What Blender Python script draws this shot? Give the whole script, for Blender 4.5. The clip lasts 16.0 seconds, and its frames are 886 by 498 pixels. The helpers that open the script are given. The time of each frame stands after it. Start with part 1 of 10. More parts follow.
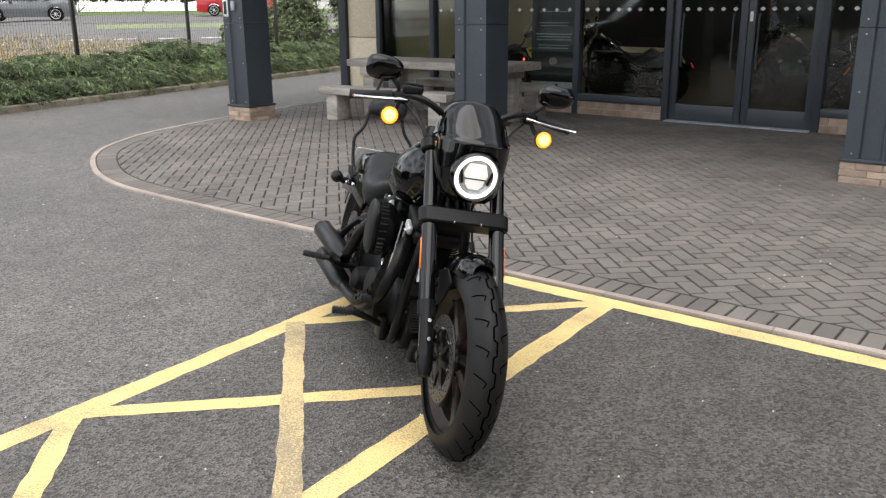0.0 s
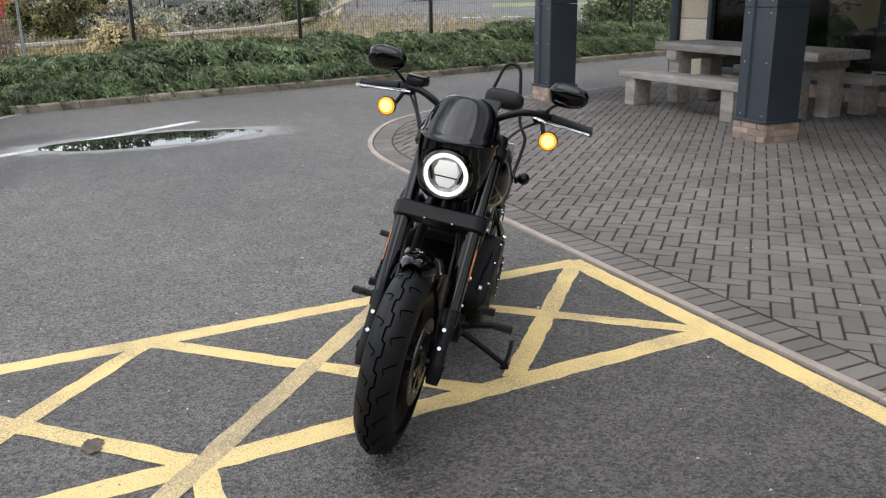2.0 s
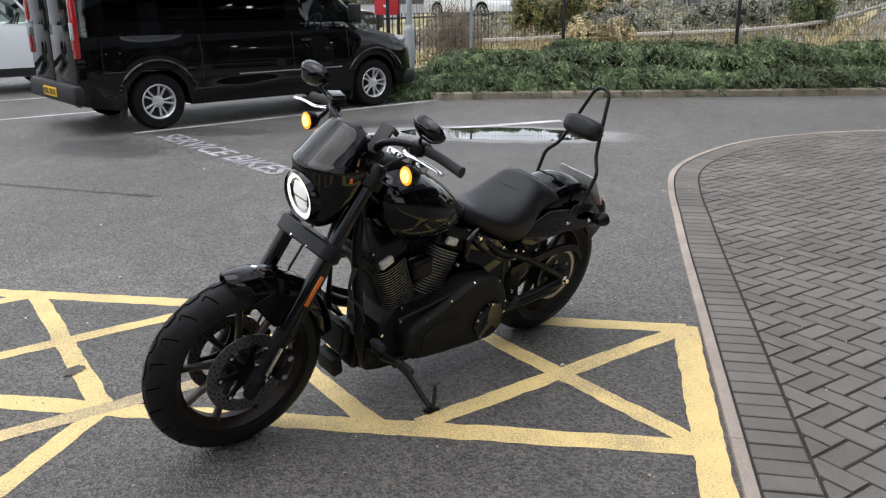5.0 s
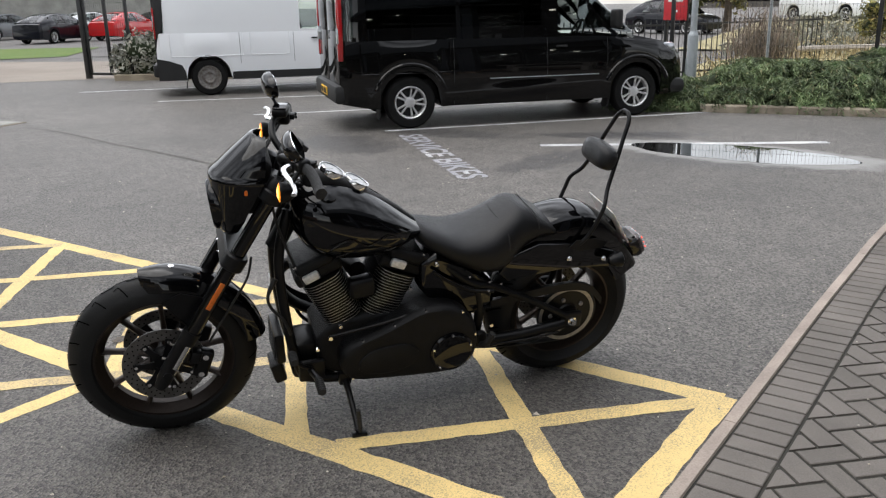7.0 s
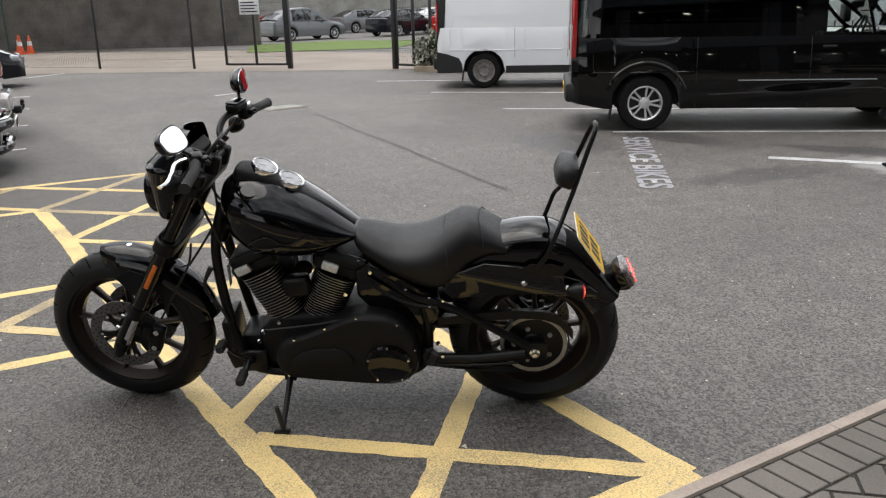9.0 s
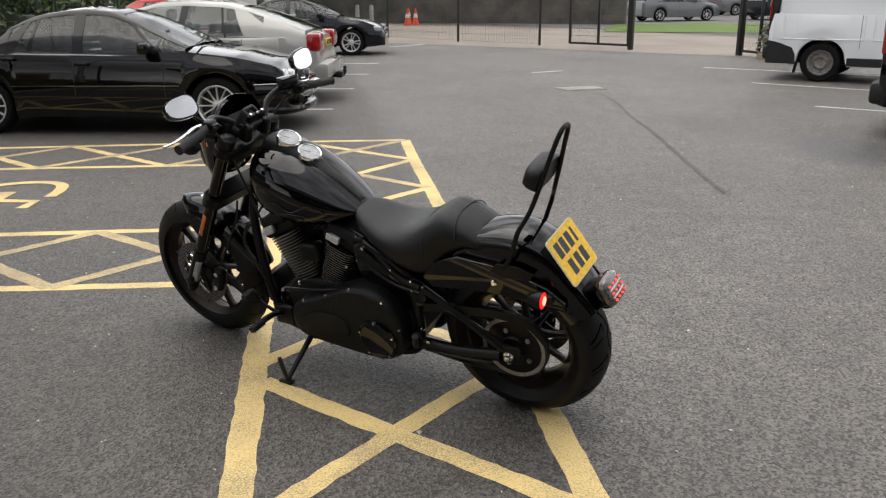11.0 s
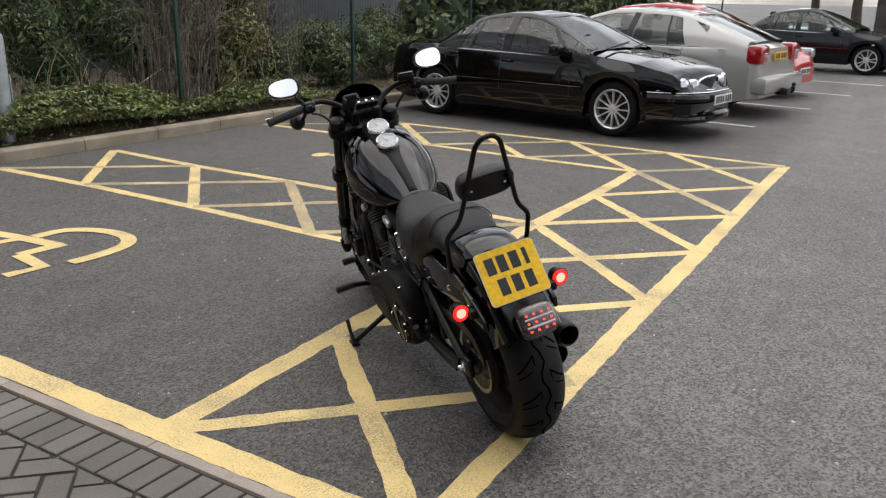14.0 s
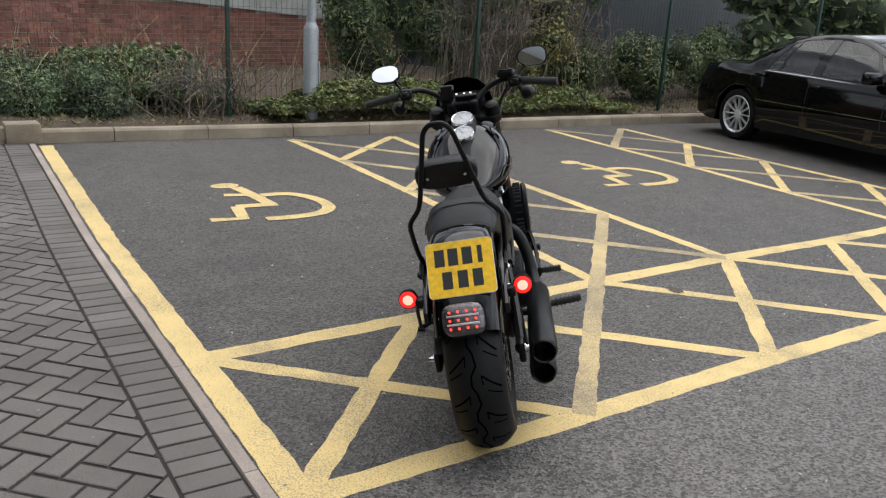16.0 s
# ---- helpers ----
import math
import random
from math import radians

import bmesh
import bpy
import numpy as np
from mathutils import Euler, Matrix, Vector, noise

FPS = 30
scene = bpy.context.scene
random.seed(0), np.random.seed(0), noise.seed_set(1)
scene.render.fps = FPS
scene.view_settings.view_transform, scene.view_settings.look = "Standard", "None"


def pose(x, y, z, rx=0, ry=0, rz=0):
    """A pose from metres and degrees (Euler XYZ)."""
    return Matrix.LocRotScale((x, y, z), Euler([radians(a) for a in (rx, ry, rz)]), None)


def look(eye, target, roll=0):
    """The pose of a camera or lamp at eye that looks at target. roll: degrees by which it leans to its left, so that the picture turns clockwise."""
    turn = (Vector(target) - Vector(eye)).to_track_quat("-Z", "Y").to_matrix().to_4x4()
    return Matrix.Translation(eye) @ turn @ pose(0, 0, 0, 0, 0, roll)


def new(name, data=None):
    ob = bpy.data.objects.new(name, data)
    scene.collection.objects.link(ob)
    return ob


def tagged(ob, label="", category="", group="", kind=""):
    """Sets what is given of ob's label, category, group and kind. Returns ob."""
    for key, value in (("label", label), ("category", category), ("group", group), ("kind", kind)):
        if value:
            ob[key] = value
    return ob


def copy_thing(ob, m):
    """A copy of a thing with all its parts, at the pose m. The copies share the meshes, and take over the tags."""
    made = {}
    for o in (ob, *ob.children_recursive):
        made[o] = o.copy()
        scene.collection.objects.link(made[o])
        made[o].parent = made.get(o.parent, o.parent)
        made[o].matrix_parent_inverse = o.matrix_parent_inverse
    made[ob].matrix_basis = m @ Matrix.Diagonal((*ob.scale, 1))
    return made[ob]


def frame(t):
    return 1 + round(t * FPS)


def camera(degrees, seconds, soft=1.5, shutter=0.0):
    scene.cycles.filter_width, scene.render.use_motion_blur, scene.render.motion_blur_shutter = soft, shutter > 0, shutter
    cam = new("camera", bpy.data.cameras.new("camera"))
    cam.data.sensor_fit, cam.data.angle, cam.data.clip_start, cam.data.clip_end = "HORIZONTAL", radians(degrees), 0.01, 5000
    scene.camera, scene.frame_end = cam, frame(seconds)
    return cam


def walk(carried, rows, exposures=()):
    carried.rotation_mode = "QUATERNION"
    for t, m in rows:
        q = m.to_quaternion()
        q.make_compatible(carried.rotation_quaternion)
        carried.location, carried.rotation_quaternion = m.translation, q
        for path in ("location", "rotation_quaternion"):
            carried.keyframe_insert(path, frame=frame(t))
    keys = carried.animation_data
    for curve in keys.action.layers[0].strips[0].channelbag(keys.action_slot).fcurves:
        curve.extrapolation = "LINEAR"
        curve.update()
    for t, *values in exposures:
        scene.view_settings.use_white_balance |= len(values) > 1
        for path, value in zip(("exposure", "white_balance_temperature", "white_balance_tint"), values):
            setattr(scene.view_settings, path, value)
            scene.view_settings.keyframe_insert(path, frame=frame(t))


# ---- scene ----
cam = camera(55.71, 16.0, soft=1.25)
# seconds, place, aim and roll of the hand-held camera as it circles the motorcycle
ROWS = [
    (0.0, (-0.111, -0.102, 1.530), (-1.217, 1.469, 0.974), -0.48),
    (0.5, (0.140, 0.107, 1.553), (-1.140, 1.535, 0.984), -0.35),
    (1.0, (0.489, 0.383, 1.559), (-0.965, 1.630, 0.982), -0.82),
    (1.5, (0.649, 0.725, 1.549), (-0.920, 1.810, 0.948), -0.86),
    (2.0, (0.825, 1.047, 1.560), (-0.867, 1.934, 0.967), -0.97),
    (2.5, (1.040, 1.420, 1.581), (-0.736, 2.136, 1.000), -0.92),
    (3.0, (1.019, 1.798, 1.560), (-0.818, 2.338, 0.982), -1.04),
    (3.5, (1.066, 2.169, 1.579), (-0.824, 2.488, 1.010), -0.98),
    (4.0, (1.139, 2.574, 1.604), (-0.776, 2.676, 1.037), -0.79),
    (6.5, (0.512, 4.325, 1.592), (-1.208, 3.488, 1.009), -0.90),
    (7.0, (0.303, 4.675, 1.611), (-1.311, 3.638, 1.047), -1.09),
    (7.5, (0.005, 4.884, 1.590), (-1.500, 3.690, 1.035), -1.14),
    (8.0, (-0.265, 5.129, 1.586), (-1.645, 3.791, 1.033), -1.34),
    (10.5, (-1.829, 6.034, 1.596), (-2.333, 4.191, 1.007), -0.56),
    (11.0, (-2.152, 6.126, 1.605), (-2.437, 4.238, 1.012), -0.30),
    (11.5, (-2.511, 6.299, 1.638), (-2.581, 4.386, 1.058), 0.13),
    (12.0, (-2.821, 6.249, 1.601), (-2.736, 4.336, 1.025), 1.04),
    (12.5, (-3.163, 6.215, 1.623), (-2.870, 4.323, 1.043), 0.92),
    (13.0, (-3.571, 6.217, 1.624), (-3.040, 4.376, 1.050), 0.67),
    (13.5, (-3.842, 6.049, 1.591), (-3.126, 4.273, 1.012), 1.18),
    (14.0, (-4.106, 5.845, 1.602), (-3.189, 4.165, 1.020), 0.98),
    (14.5, (-4.481, 5.695, 1.595), (-3.364, 4.138, 1.021), 1.43),
    (15.0, (-4.687, 5.467, 1.567), (-3.420, 4.030, 0.990), 2.35),
    (15.5, (-4.836, 5.178, 1.577), (-3.428, 3.883, 0.994), 2.82),
    (16.0, (-5.111, 4.946, 1.553), (-3.552, 3.833, 0.978), 3.36),
]
walk(cam, [(t, look(eye, target, roll)) for t, eye, target, roll in ROWS], [(0.0, 1.38, 6600, 10), (1.0, 1.06, 6550, 10), (2.0, 1.04, 6300, 10), (4.0, 1.05, 6300, 10), (7.5, 1.07, 6600, 10), (10.5, 1.03, 6800, 10), (11.5, 0.95, 6800, 10), (13.0, 0.96, 6750, 10), (14.5, 0.88, 6550, 10), (16.0, 0.90, 6400, 10)])

# ---- world and light: a bright overcast day ----
world = bpy.data.worlds.new("world")
scene.world = world
world.use_nodes = True
wn = world.node_tree.nodes
wl = world.node_tree.links
sky = wn.new("ShaderNodeTexSky")
sky.sky_type = 'NISHITA'
sky.sun_disc = False
sky.sun_elevation = radians(62)
sky.sun_rotation = radians(200)
sky.air_density, sky.dust_density, sky.ozone_density = 1.0, 0.6, 1.0
cloud = wn.new("ShaderNodeHueSaturation")
cloud.inputs["Saturation"].default_value = 0.2
wl.new(sky.outputs[0], cloud.inputs["Color"])
# broken cloud cover over the whole sky
cloud_place = wn.new("ShaderNodeMapping")
cloud_place.inputs["Scale"].default_value = (1.0, 1.0, 2.2)
wl.new(wn.new("ShaderNodeTexCoord").outputs["Generated"], cloud_place.inputs[0])
cloud_noise = wn.new("ShaderNodeTexNoise")
cloud_noise.inputs["Scale"].default_value, cloud_noise.inputs["Detail"].default_value, cloud_noise.inputs["Roughness"].default_value = 2.6, 5, 0.55
wl.new(cloud_place.outputs[0], cloud_noise.inputs["Vector"])
cloud_tone = wn.new("ShaderNodeMapRange")
cloud_tone.inputs["From Min"].default_value, cloud_tone.inputs["From Max"].default_value = 0.34, 0.66
cloud_tone.inputs["To Min"].default_value, cloud_tone.inputs["To Max"].default_value = 0.35, 1.65
wl.new(cloud_noise.outputs[0], cloud_tone.inputs["Value"])
# an overcast sky is brightest overhead
height = wn.new("ShaderNodeSeparateXYZ")
wl.new(wn.new("ShaderNodeTexCoord").outputs["Generated"], height.inputs[0])
dome = wn.new("ShaderNodeMapRange")
dome.inputs["To Min"].default_value, dome.inputs["To Max"].default_value = 0.72, 1.32
wl.new(height.outputs["Z"], dome.inputs["Value"])
overcast = wn.new("ShaderNodeMath")
overcast.operation = 'MULTIPLY'
wl.new(cloud_tone.outputs[0], overcast.inputs[0])
wl.new(dome.outputs[0], overcast.inputs[1])
cloud_mix = wn.new("ShaderNodeVectorMath")
cloud_mix.operation = 'SCALE'
wl.new(cloud.outputs[0], cloud_mix.inputs[0])
wl.new(overcast.outputs[0], cloud_mix.inputs["Scale"])
wl.new(cloud_mix.outputs[0], wn["Background"].inputs[0])
wn["Background"].inputs[1].default_value = 0.14
sun_data = bpy.data.lights.new("sun", 'SUN')
sun_data.energy, sun_data.angle, sun_data.color = 0.8, radians(60), (1.0, 0.97, 0.92)
sun = new("sun", sun_data)
sun.matrix_world = look((0, 0, 30), (-9, 6, 0))
scene.view_settings.exposure = 0.8


# ---- materials ----
def node_mat(name):
    m = bpy.data.materials.new(name)
    m.use_nodes = True
    return m, m.node_tree.nodes, m.node_tree.links, m.node_tree.nodes["Principled BSDF"]


def ramp(nodes, links, src, stops):
    r = nodes.new("ShaderNodeValToRGB")
    while len(r.color_ramp.elements) < len(stops):
        r.color_ramp.elements.new(0.5)
    for e, (p, c) in zip(r.color_ramp.elements, stops):
        e.position, e.color = p, (*c, 1) if len(c) == 3 else c
    links.new(src, r.inputs[0])
    return r.outputs[0]


def coords(nodes, links, scale=(1, 1, 1), world_space=False):
    if world_space:
        g = nodes.new("ShaderNodeNewGeometry").outputs["Position"]
    else:
        g = nodes.new("ShaderNodeTexCoord").outputs["Object"]
    m = nodes.new("ShaderNodeMapping")
    m.inputs["Scale"].default_value = scale
    links.new(g, m.inputs[0])
    return m.outputs[0]


def noise_tex(nodes, links, vec, scale, detail=4, rough=0.55):
    n = nodes.new("ShaderNodeTexNoise")
    n.inputs["Scale"].default_value, n.inputs["Detail"].default_value, n.inputs["Roughness"].default_value = scale, detail, rough
    links.new(vec, n.inputs["Vector"])
    return n.outputs[0]


def mixc(nodes, links, fac, a, b, mode='MIX'):
    m = nodes.new("ShaderNodeMix")
    m.data_type, m.blend_type = 'RGBA', mode
    for sock, v in ((0, fac), (6, a), (7, b)):
        if isinstance(v, (int, float)):
            m.inputs[sock].default_value = v
        elif isinstance(v, tuple):
            m.inputs[sock].default_value = (*v, 1)
        else:
            links.new(v, m.inputs[sock])
    return m.outputs[2]


def math_node(nodes, links, op, a, b=0.0, clamp=False):
    m = nodes.new("ShaderNodeMath")
    m.operation, m.use_clamp = op, clamp
    for i, v in enumerate((a, b)):
        if isinstance(v, (int, float)):
            m.inputs[i].default_value = v
        else:
            links.new(v, m.inputs[i])
    return m.outputs[0]


def surface(name, col, col2=None, scale=8.0, fine=90.0, rough=0.6, rough_var=0.1, metal=0.0, bump=0.1, bump_scale=None,
            world_space=True, coat=0.0, spec=0.5, random_var=0.0, stretch=(1, 1, 1), island=False):
    """A general surface: two colours mixed by coarse and fine noise, with varied gloss and fine relief."""
    m, n, l, b = node_mat(name)
    col2 = col2 or tuple(c * 0.8 for c in col)
    v = coords(n, l, stretch, world_space)
    coarse = noise_tex(n, l, v, scale, 5)
    grain = noise_tex(n, l, v, fine, 3)
    c = mixc(n, l, ramp(n, l, coarse, [(0.35, (0, 0, 0)), (0.65, (1, 1, 1))]), col, col2)
    c = mixc(n, l, 0.35, c, mixc(n, l, 1.0, c, ramp(n, l, grain, [(0.3, (0.55,) * 3), (0.7, (1.45,) * 3)]), 'MULTIPLY'))
    if random_var:
        rnd = n.new("ShaderNodeNewGeometry").outputs["Random Per Island"] if island else n.new("ShaderNodeObjectInfo").outputs["Random"]
        k = ramp(n, l, rnd, [(0, (1 - random_var,) * 3), (1, (1 + random_var,) * 3)])
        c = mixc(n, l, 1.0, c, k, 'MULTIPLY')
    l.new(c, b.inputs["Base Color"])
    l.new(math_node(n, l, 'ADD', rough - rough_var / 2, math_node(n, l, 'MULTIPLY', coarse, rough_var)), b.inputs["Roughness"])
    b.inputs["Metallic"].default_value = metal
    b.inputs["Coat Weight"].default_value = coat
    b.inputs["Coat Roughness"].default_value = 0.03
    b.inputs["Specular IOR Level"].default_value = spec
    if bump:
        bp = n.new("ShaderNodeBump")
        bp.inputs["Strength"].default_value, bp.inputs["Distance"].default_value = bump, 0.01
        l.new(noise_tex(n, l, v, bump_scale or fine, 4), bp.inputs["Height"])
        l.new(bp.outputs[0], b.inputs["Normal"])
    return m


def paint(name, col, rough=0.25, coat=1.0, metal=0.0, dust=0.04, coat_ior=1.5, spec=0.08):
    """Vehicle paint under clear coat, with a trace of dust."""
    m, n, l, b = node_mat(name)
    v = coords(n, l, (1, 1, 1), True)
    d = noise_tex(n, l, v, 3.0, 6)
    b.inputs["Metallic"].default_value = metal
    l.new(mixc(n, l, math_node(n, l, 'MULTIPLY', d, dust), col, (0.35, 0.33, 0.3)), b.inputs["Base Color"])
    l.new(math_node(n, l, 'ADD', rough, math_node(n, l, 'MULTIPLY', d, 0.08)), b.inputs["Roughness"])
    b.inputs["Coat Weight"].default_value, b.inputs["Coat Roughness"].default_value = coat, 0.02
    b.inputs["Coat IOR"].default_value = coat_ior
    b.inputs["Specular IOR Level"].default_value = spec
    return m


def glass(name, tint=(0.5, 0.56, 0.55), shine=1.45):
    """Thin window glass: see-through with a mirror sheen."""
    m, n, l, b = node_mat(name)
    n.remove(b)
    tr, gl, mx, fr = n.new("ShaderNodeBsdfTransparent"), n.new("ShaderNodeBsdfGlossy"), n.new("ShaderNodeMixShader"), n.new("ShaderNodeFresnel")
    tr.inputs[0].default_value = (*tint, 1)
    gl.inputs["Roughness"].default_value = 0.02
    fr.inputs[0].default_value = shine
    l.new(fr.outputs[0], mx.inputs[0])
    l.new(tr.outputs[0], mx.inputs[1])
    l.new(gl.outputs[0], mx.inputs[2])
    l.new(mx.outputs[0], n["Material Output"].inputs[0])
    return m


def glow(name, col, strength):
    m, n, l, b = node_mat(name)
    b.inputs["Base Color"].default_value = (*col, 1)
    b.inputs["Emission Color"].default_value = (*col, 1)
    b.inputs["Emission Strength"].default_value = strength
    return m


def asphalt_mat():
    m, n, l, b = node_mat("asphalt")
    v = coords(n, l, (1, 1, 1), True)
    big = noise_tex(n, l, v, 0.35, 6, 0.6)
    mid = noise_tex(n, l, v, 4.0, 6, 0.65)
    vo = n.new("ShaderNodeTexVoronoi")
    vo.inputs["Scale"].default_value = 100
    l.new(v, vo.inputs["Vector"])
    fine = noise_tex(n, l, v, 260, 2, 0.6)
    base = mixc(n, l, ramp(n, l, big, [(0.35, (0, 0, 0)), (0.68, (1, 1, 1))]), (0.092, 0.085, 0.077), (0.136, 0.125, 0.113))
    base = mixc(n, l, 1.0, base, ramp(n, l, mid, [(0.3, (0.8,) * 3), (0.7, (1.18,) * 3)]), 'MULTIPLY')
    base = mixc(n, l, 1.0, base, ramp(n, l, vo.outputs["Color"], [(0.2, (0.34,) * 3), (0.8, (1.76,) * 3)]), 'MULTIPLY')
    sep = n.new("ShaderNodeSeparateXYZ")
    l.new(n.new("ShaderNodeNewGeometry").outputs["Position"], sep.inputs[0])
    edge_x = math_node(n, l, 'ADD', math_node(n, l, 'MULTIPLY', sep.outputs[0], 0.5), 2.05)
    darker = ramp(n, l, edge_x, [(0.5, (1, 1, 1)), (0.62, (0.69, 0.68, 0.67))])
    base = mixc(n, l, 1.0, base, darker, 'MULTIPLY')
    speck = ramp(n, l, fine, [(0.68, (0, 0, 0)), (0.76, (1, 1, 1))])
    base = mixc(n, l, math_node(n, l, 'MULTIPLY', speck, 0.7), base, (0.42, 0.395, 0.36))
    # damp patches that dry from the puddle outwards: centre x, y, half length, half width, turn
    wet = None
    for cx, cy, a, c, deg, amount in ((-9.6, 0.95, 1.25, 0.32, 118, 1.0), (-7.55, -1.75, 1.0, 0.6, 63, 0.9), (-7.65, 0.95, 1.05, 0.36, -12, 0.9), (-8.8, -1.1, 1.2, 0.42, 93, 0.9), (-8.35, 2.6, 0.45, 1.3, 8, 0.6)):
        mp = n.new("ShaderNodeMapping")
        mp.vector_type = 'TEXTURE'
        mp.inputs["Location"].default_value = (cx, cy, 0)
        mp.inputs["Rotation"].default_value = (0, 0, radians(deg))
        mp.inputs["Scale"].default_value = (a, c, 1)
        l.new(n.new("ShaderNodeNewGeometry").outputs["Position"], mp.inputs[0])
        ln = n.new("ShaderNodeVectorMath")
        ln.operation = 'LENGTH'
        l.new(mp.outputs[0], ln.inputs[0])
        edge = math_node(n, l, 'ADD', ln.outputs["Value"], math_node(n, l, 'MULTIPLY', math_node(n, l, 'SUBTRACT', noise_tex(n, l, v, 3.4, 8, 0.78), 0.5), 2.6))
        k = math_node(n, l, 'MULTIPLY', ramp(n, l, edge, [(0.72, (1, 1, 1)), (0.86, (0, 0, 0))]), amount)
        wet = k if wet is None else math_node(n, l, 'MAXIMUM', wet, k)
    base = mixc(n, l, math_node(n, l, 'MULTIPLY', wet, 0.6), base, (0.018, 0.018, 0.02))
    # pale silt left round the puddle
    mp = n.new("ShaderNodeMapping")
    mp.vector_type = 'TEXTURE'
    mp.inputs["Location"].default_value, mp.inputs["Rotation"].default_value, mp.inputs["Scale"].default_value = (-8.93, 2.54, 0), (0, 0, radians(87)), (1.65, 0.66, 1)
    l.new(n.new("ShaderNodeNewGeometry").outputs["Position"], mp.inputs[0])
    ln = n.new("ShaderNodeVectorMath")
    ln.operation = 'LENGTH'
    l.new(mp.outputs[0], ln.inputs[0])
    silt = ramp(n, l, math_node(n, l, 'ADD', ln.outputs["Value"], math_node(n, l, 'MULTIPLY', math_node(n, l, 'SUBTRACT', noise_tex(n, l, v, 3.0, 5), 0.5), 0.5)), [(0.82, (1, 1, 1)), (1.12, (0, 0, 0))])
    base = mixc(n, l, math_node(n, l, 'MULTIPLY', silt, 0.8), base, (0.34, 0.335, 0.325))
    l.new(base, b.inputs["Base Color"])
    l.new(math_node(n, l, 'SUBTRACT', 0.60, math_node(n, l, 'MULTIPLY', wet, 0.12)), b.inputs["Roughness"])
    bp = n.new("ShaderNodeBump")
    b.inputs["Specular IOR Level"].default_value = 0.6
    bp.inputs["Strength"].default_value, bp.inputs["Distance"].default_value = 0.9, 0.007
    l.new(vo.outputs["Distance"], bp.inputs["Height"])
    l.new(bp.outputs[0], b.inputs["Normal"])
    return m


def line_paint(name, col, worn):
    """Road-marking paint, rubbed through to the asphalt in spots."""
    m, n, l, b = node_mat(name)
    v = coords(n, l, (1, 1, 1), True)
    spots = noise_tex(n, l, v, 130, 3, 0.7)
    area = noise_tex(n, l, v, 1.6, 5, 0.6)
    k = math_node(n, l, 'ADD', math_node(n, l, 'MULTIPLY', spots, 0.55), math_node(n, l, 'MULTIPLY', area, 0.45))
    gone = ramp(n, l, k, [(worn, (1, 1, 1)), (worn + 0.13, (0, 0, 0))])
    tone = mixc(n, l, noise_tex(n, l, v, 7, 6), tuple(c * 0.82 for c in col), tuple(min(1, c * 1.12) for c in col))
    l.new(mixc(n, l, gone, tone, tuple(0.5 * c * k_ + 0.06 for c, k_ in zip(col, (0.62, 0.62, 0.7)))), b.inputs["Base Color"])
    b.inputs["Roughness"].default_value = 0.68
    bp = n.new("ShaderNodeBump")
    bp.inputs["Strength"].default_value, bp.inputs["Distance"].default_value = 0.4, 0.004
    l.new(noise_tex(n, l, v, 120, 3), bp.inputs["Height"])
    l.new(bp.outputs[0], b.inputs["Normal"])
    return m


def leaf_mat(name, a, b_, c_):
    """Leaves whose green differs from leaf to leaf, with clumps toned as if lit and shaded."""
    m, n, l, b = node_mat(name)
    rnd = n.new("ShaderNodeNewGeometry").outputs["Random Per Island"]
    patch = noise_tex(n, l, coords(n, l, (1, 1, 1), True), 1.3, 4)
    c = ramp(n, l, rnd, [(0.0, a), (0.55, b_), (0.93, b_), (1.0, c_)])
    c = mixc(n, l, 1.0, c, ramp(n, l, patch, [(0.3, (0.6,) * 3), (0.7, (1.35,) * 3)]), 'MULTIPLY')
    # random clump tone, imitating lit and shaded parts of the foliage
    clump_shade = noise_tex(n, l, coords(n, l, (1, 1, 1), True), 4.5, 4, 0.65)
    c = mixc(n, l, 1.0, c, ramp(n, l, clump_shade, [(0.34, (0.32,) * 3), (0.66, (1.65,) * 3)]), 'MULTIPLY')
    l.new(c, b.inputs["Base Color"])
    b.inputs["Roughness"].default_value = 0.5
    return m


M = {}
M["asphalt"] = asphalt_mat()
M["yellow"] = line_paint("yellow_line", (0.79, 0.585, 0.245), 0.383)
M["yellow_worn"] = line_paint("worn_yellow_line", (0.70, 0.53, 0.25), 0.452)
M["white_rubbed"] = line_paint("rubbed_white_paint", (0.80, 0.80, 0.78), 0.53)
M["white_worn"] = line_paint("worn_white_line", (0.80, 0.80, 0.78), 0.43)
M["paver"] = surface("grey_paver", (0.178, 0.159, 0.142), (0.125, 0.112, 0.10), 1.5, 160, 0.8, 0.1, bump=0.35, random_var=0.13)
M["paver_far"] = surface("grey_paver_far", (0.178, 0.159, 0.142), (0.125, 0.112, 0.10), 1.5, 160, 0.8, 0.1, bump=0.35, random_var=0.13, island=True)
M["joint"] = surface("paver_joint", (0.022, 0.021, 0.018), (0.035, 0.033, 0.026), 5, 200, 0.95)
M["kerb"] = surface("concrete_kerb", (0.40, 0.335, 0.245), (0.23, 0.19, 0.14), 2.2, 120, 0.85, bump=0.4, random_var=0.12)
M["kerb_dirty"] = surface("dirty_concrete_kerb", (0.33, 0.285, 0.22), (0.20, 0.17, 0.13), 2.5, 90, 0.88, bump=0.4, random_var=0.2)
M["edging"] = surface("pink_concrete_edging", (0.42, 0.35, 0.30), (0.31, 0.26, 0.225), 3, 150, 0.85, bump=0.3, random_var=0.1)
M["steel"] = surface("blue_grey_steel", (0.045, 0.055, 0.068), (0.038, 0.047, 0.058), 2, 60, 0.42, bump=0.03)
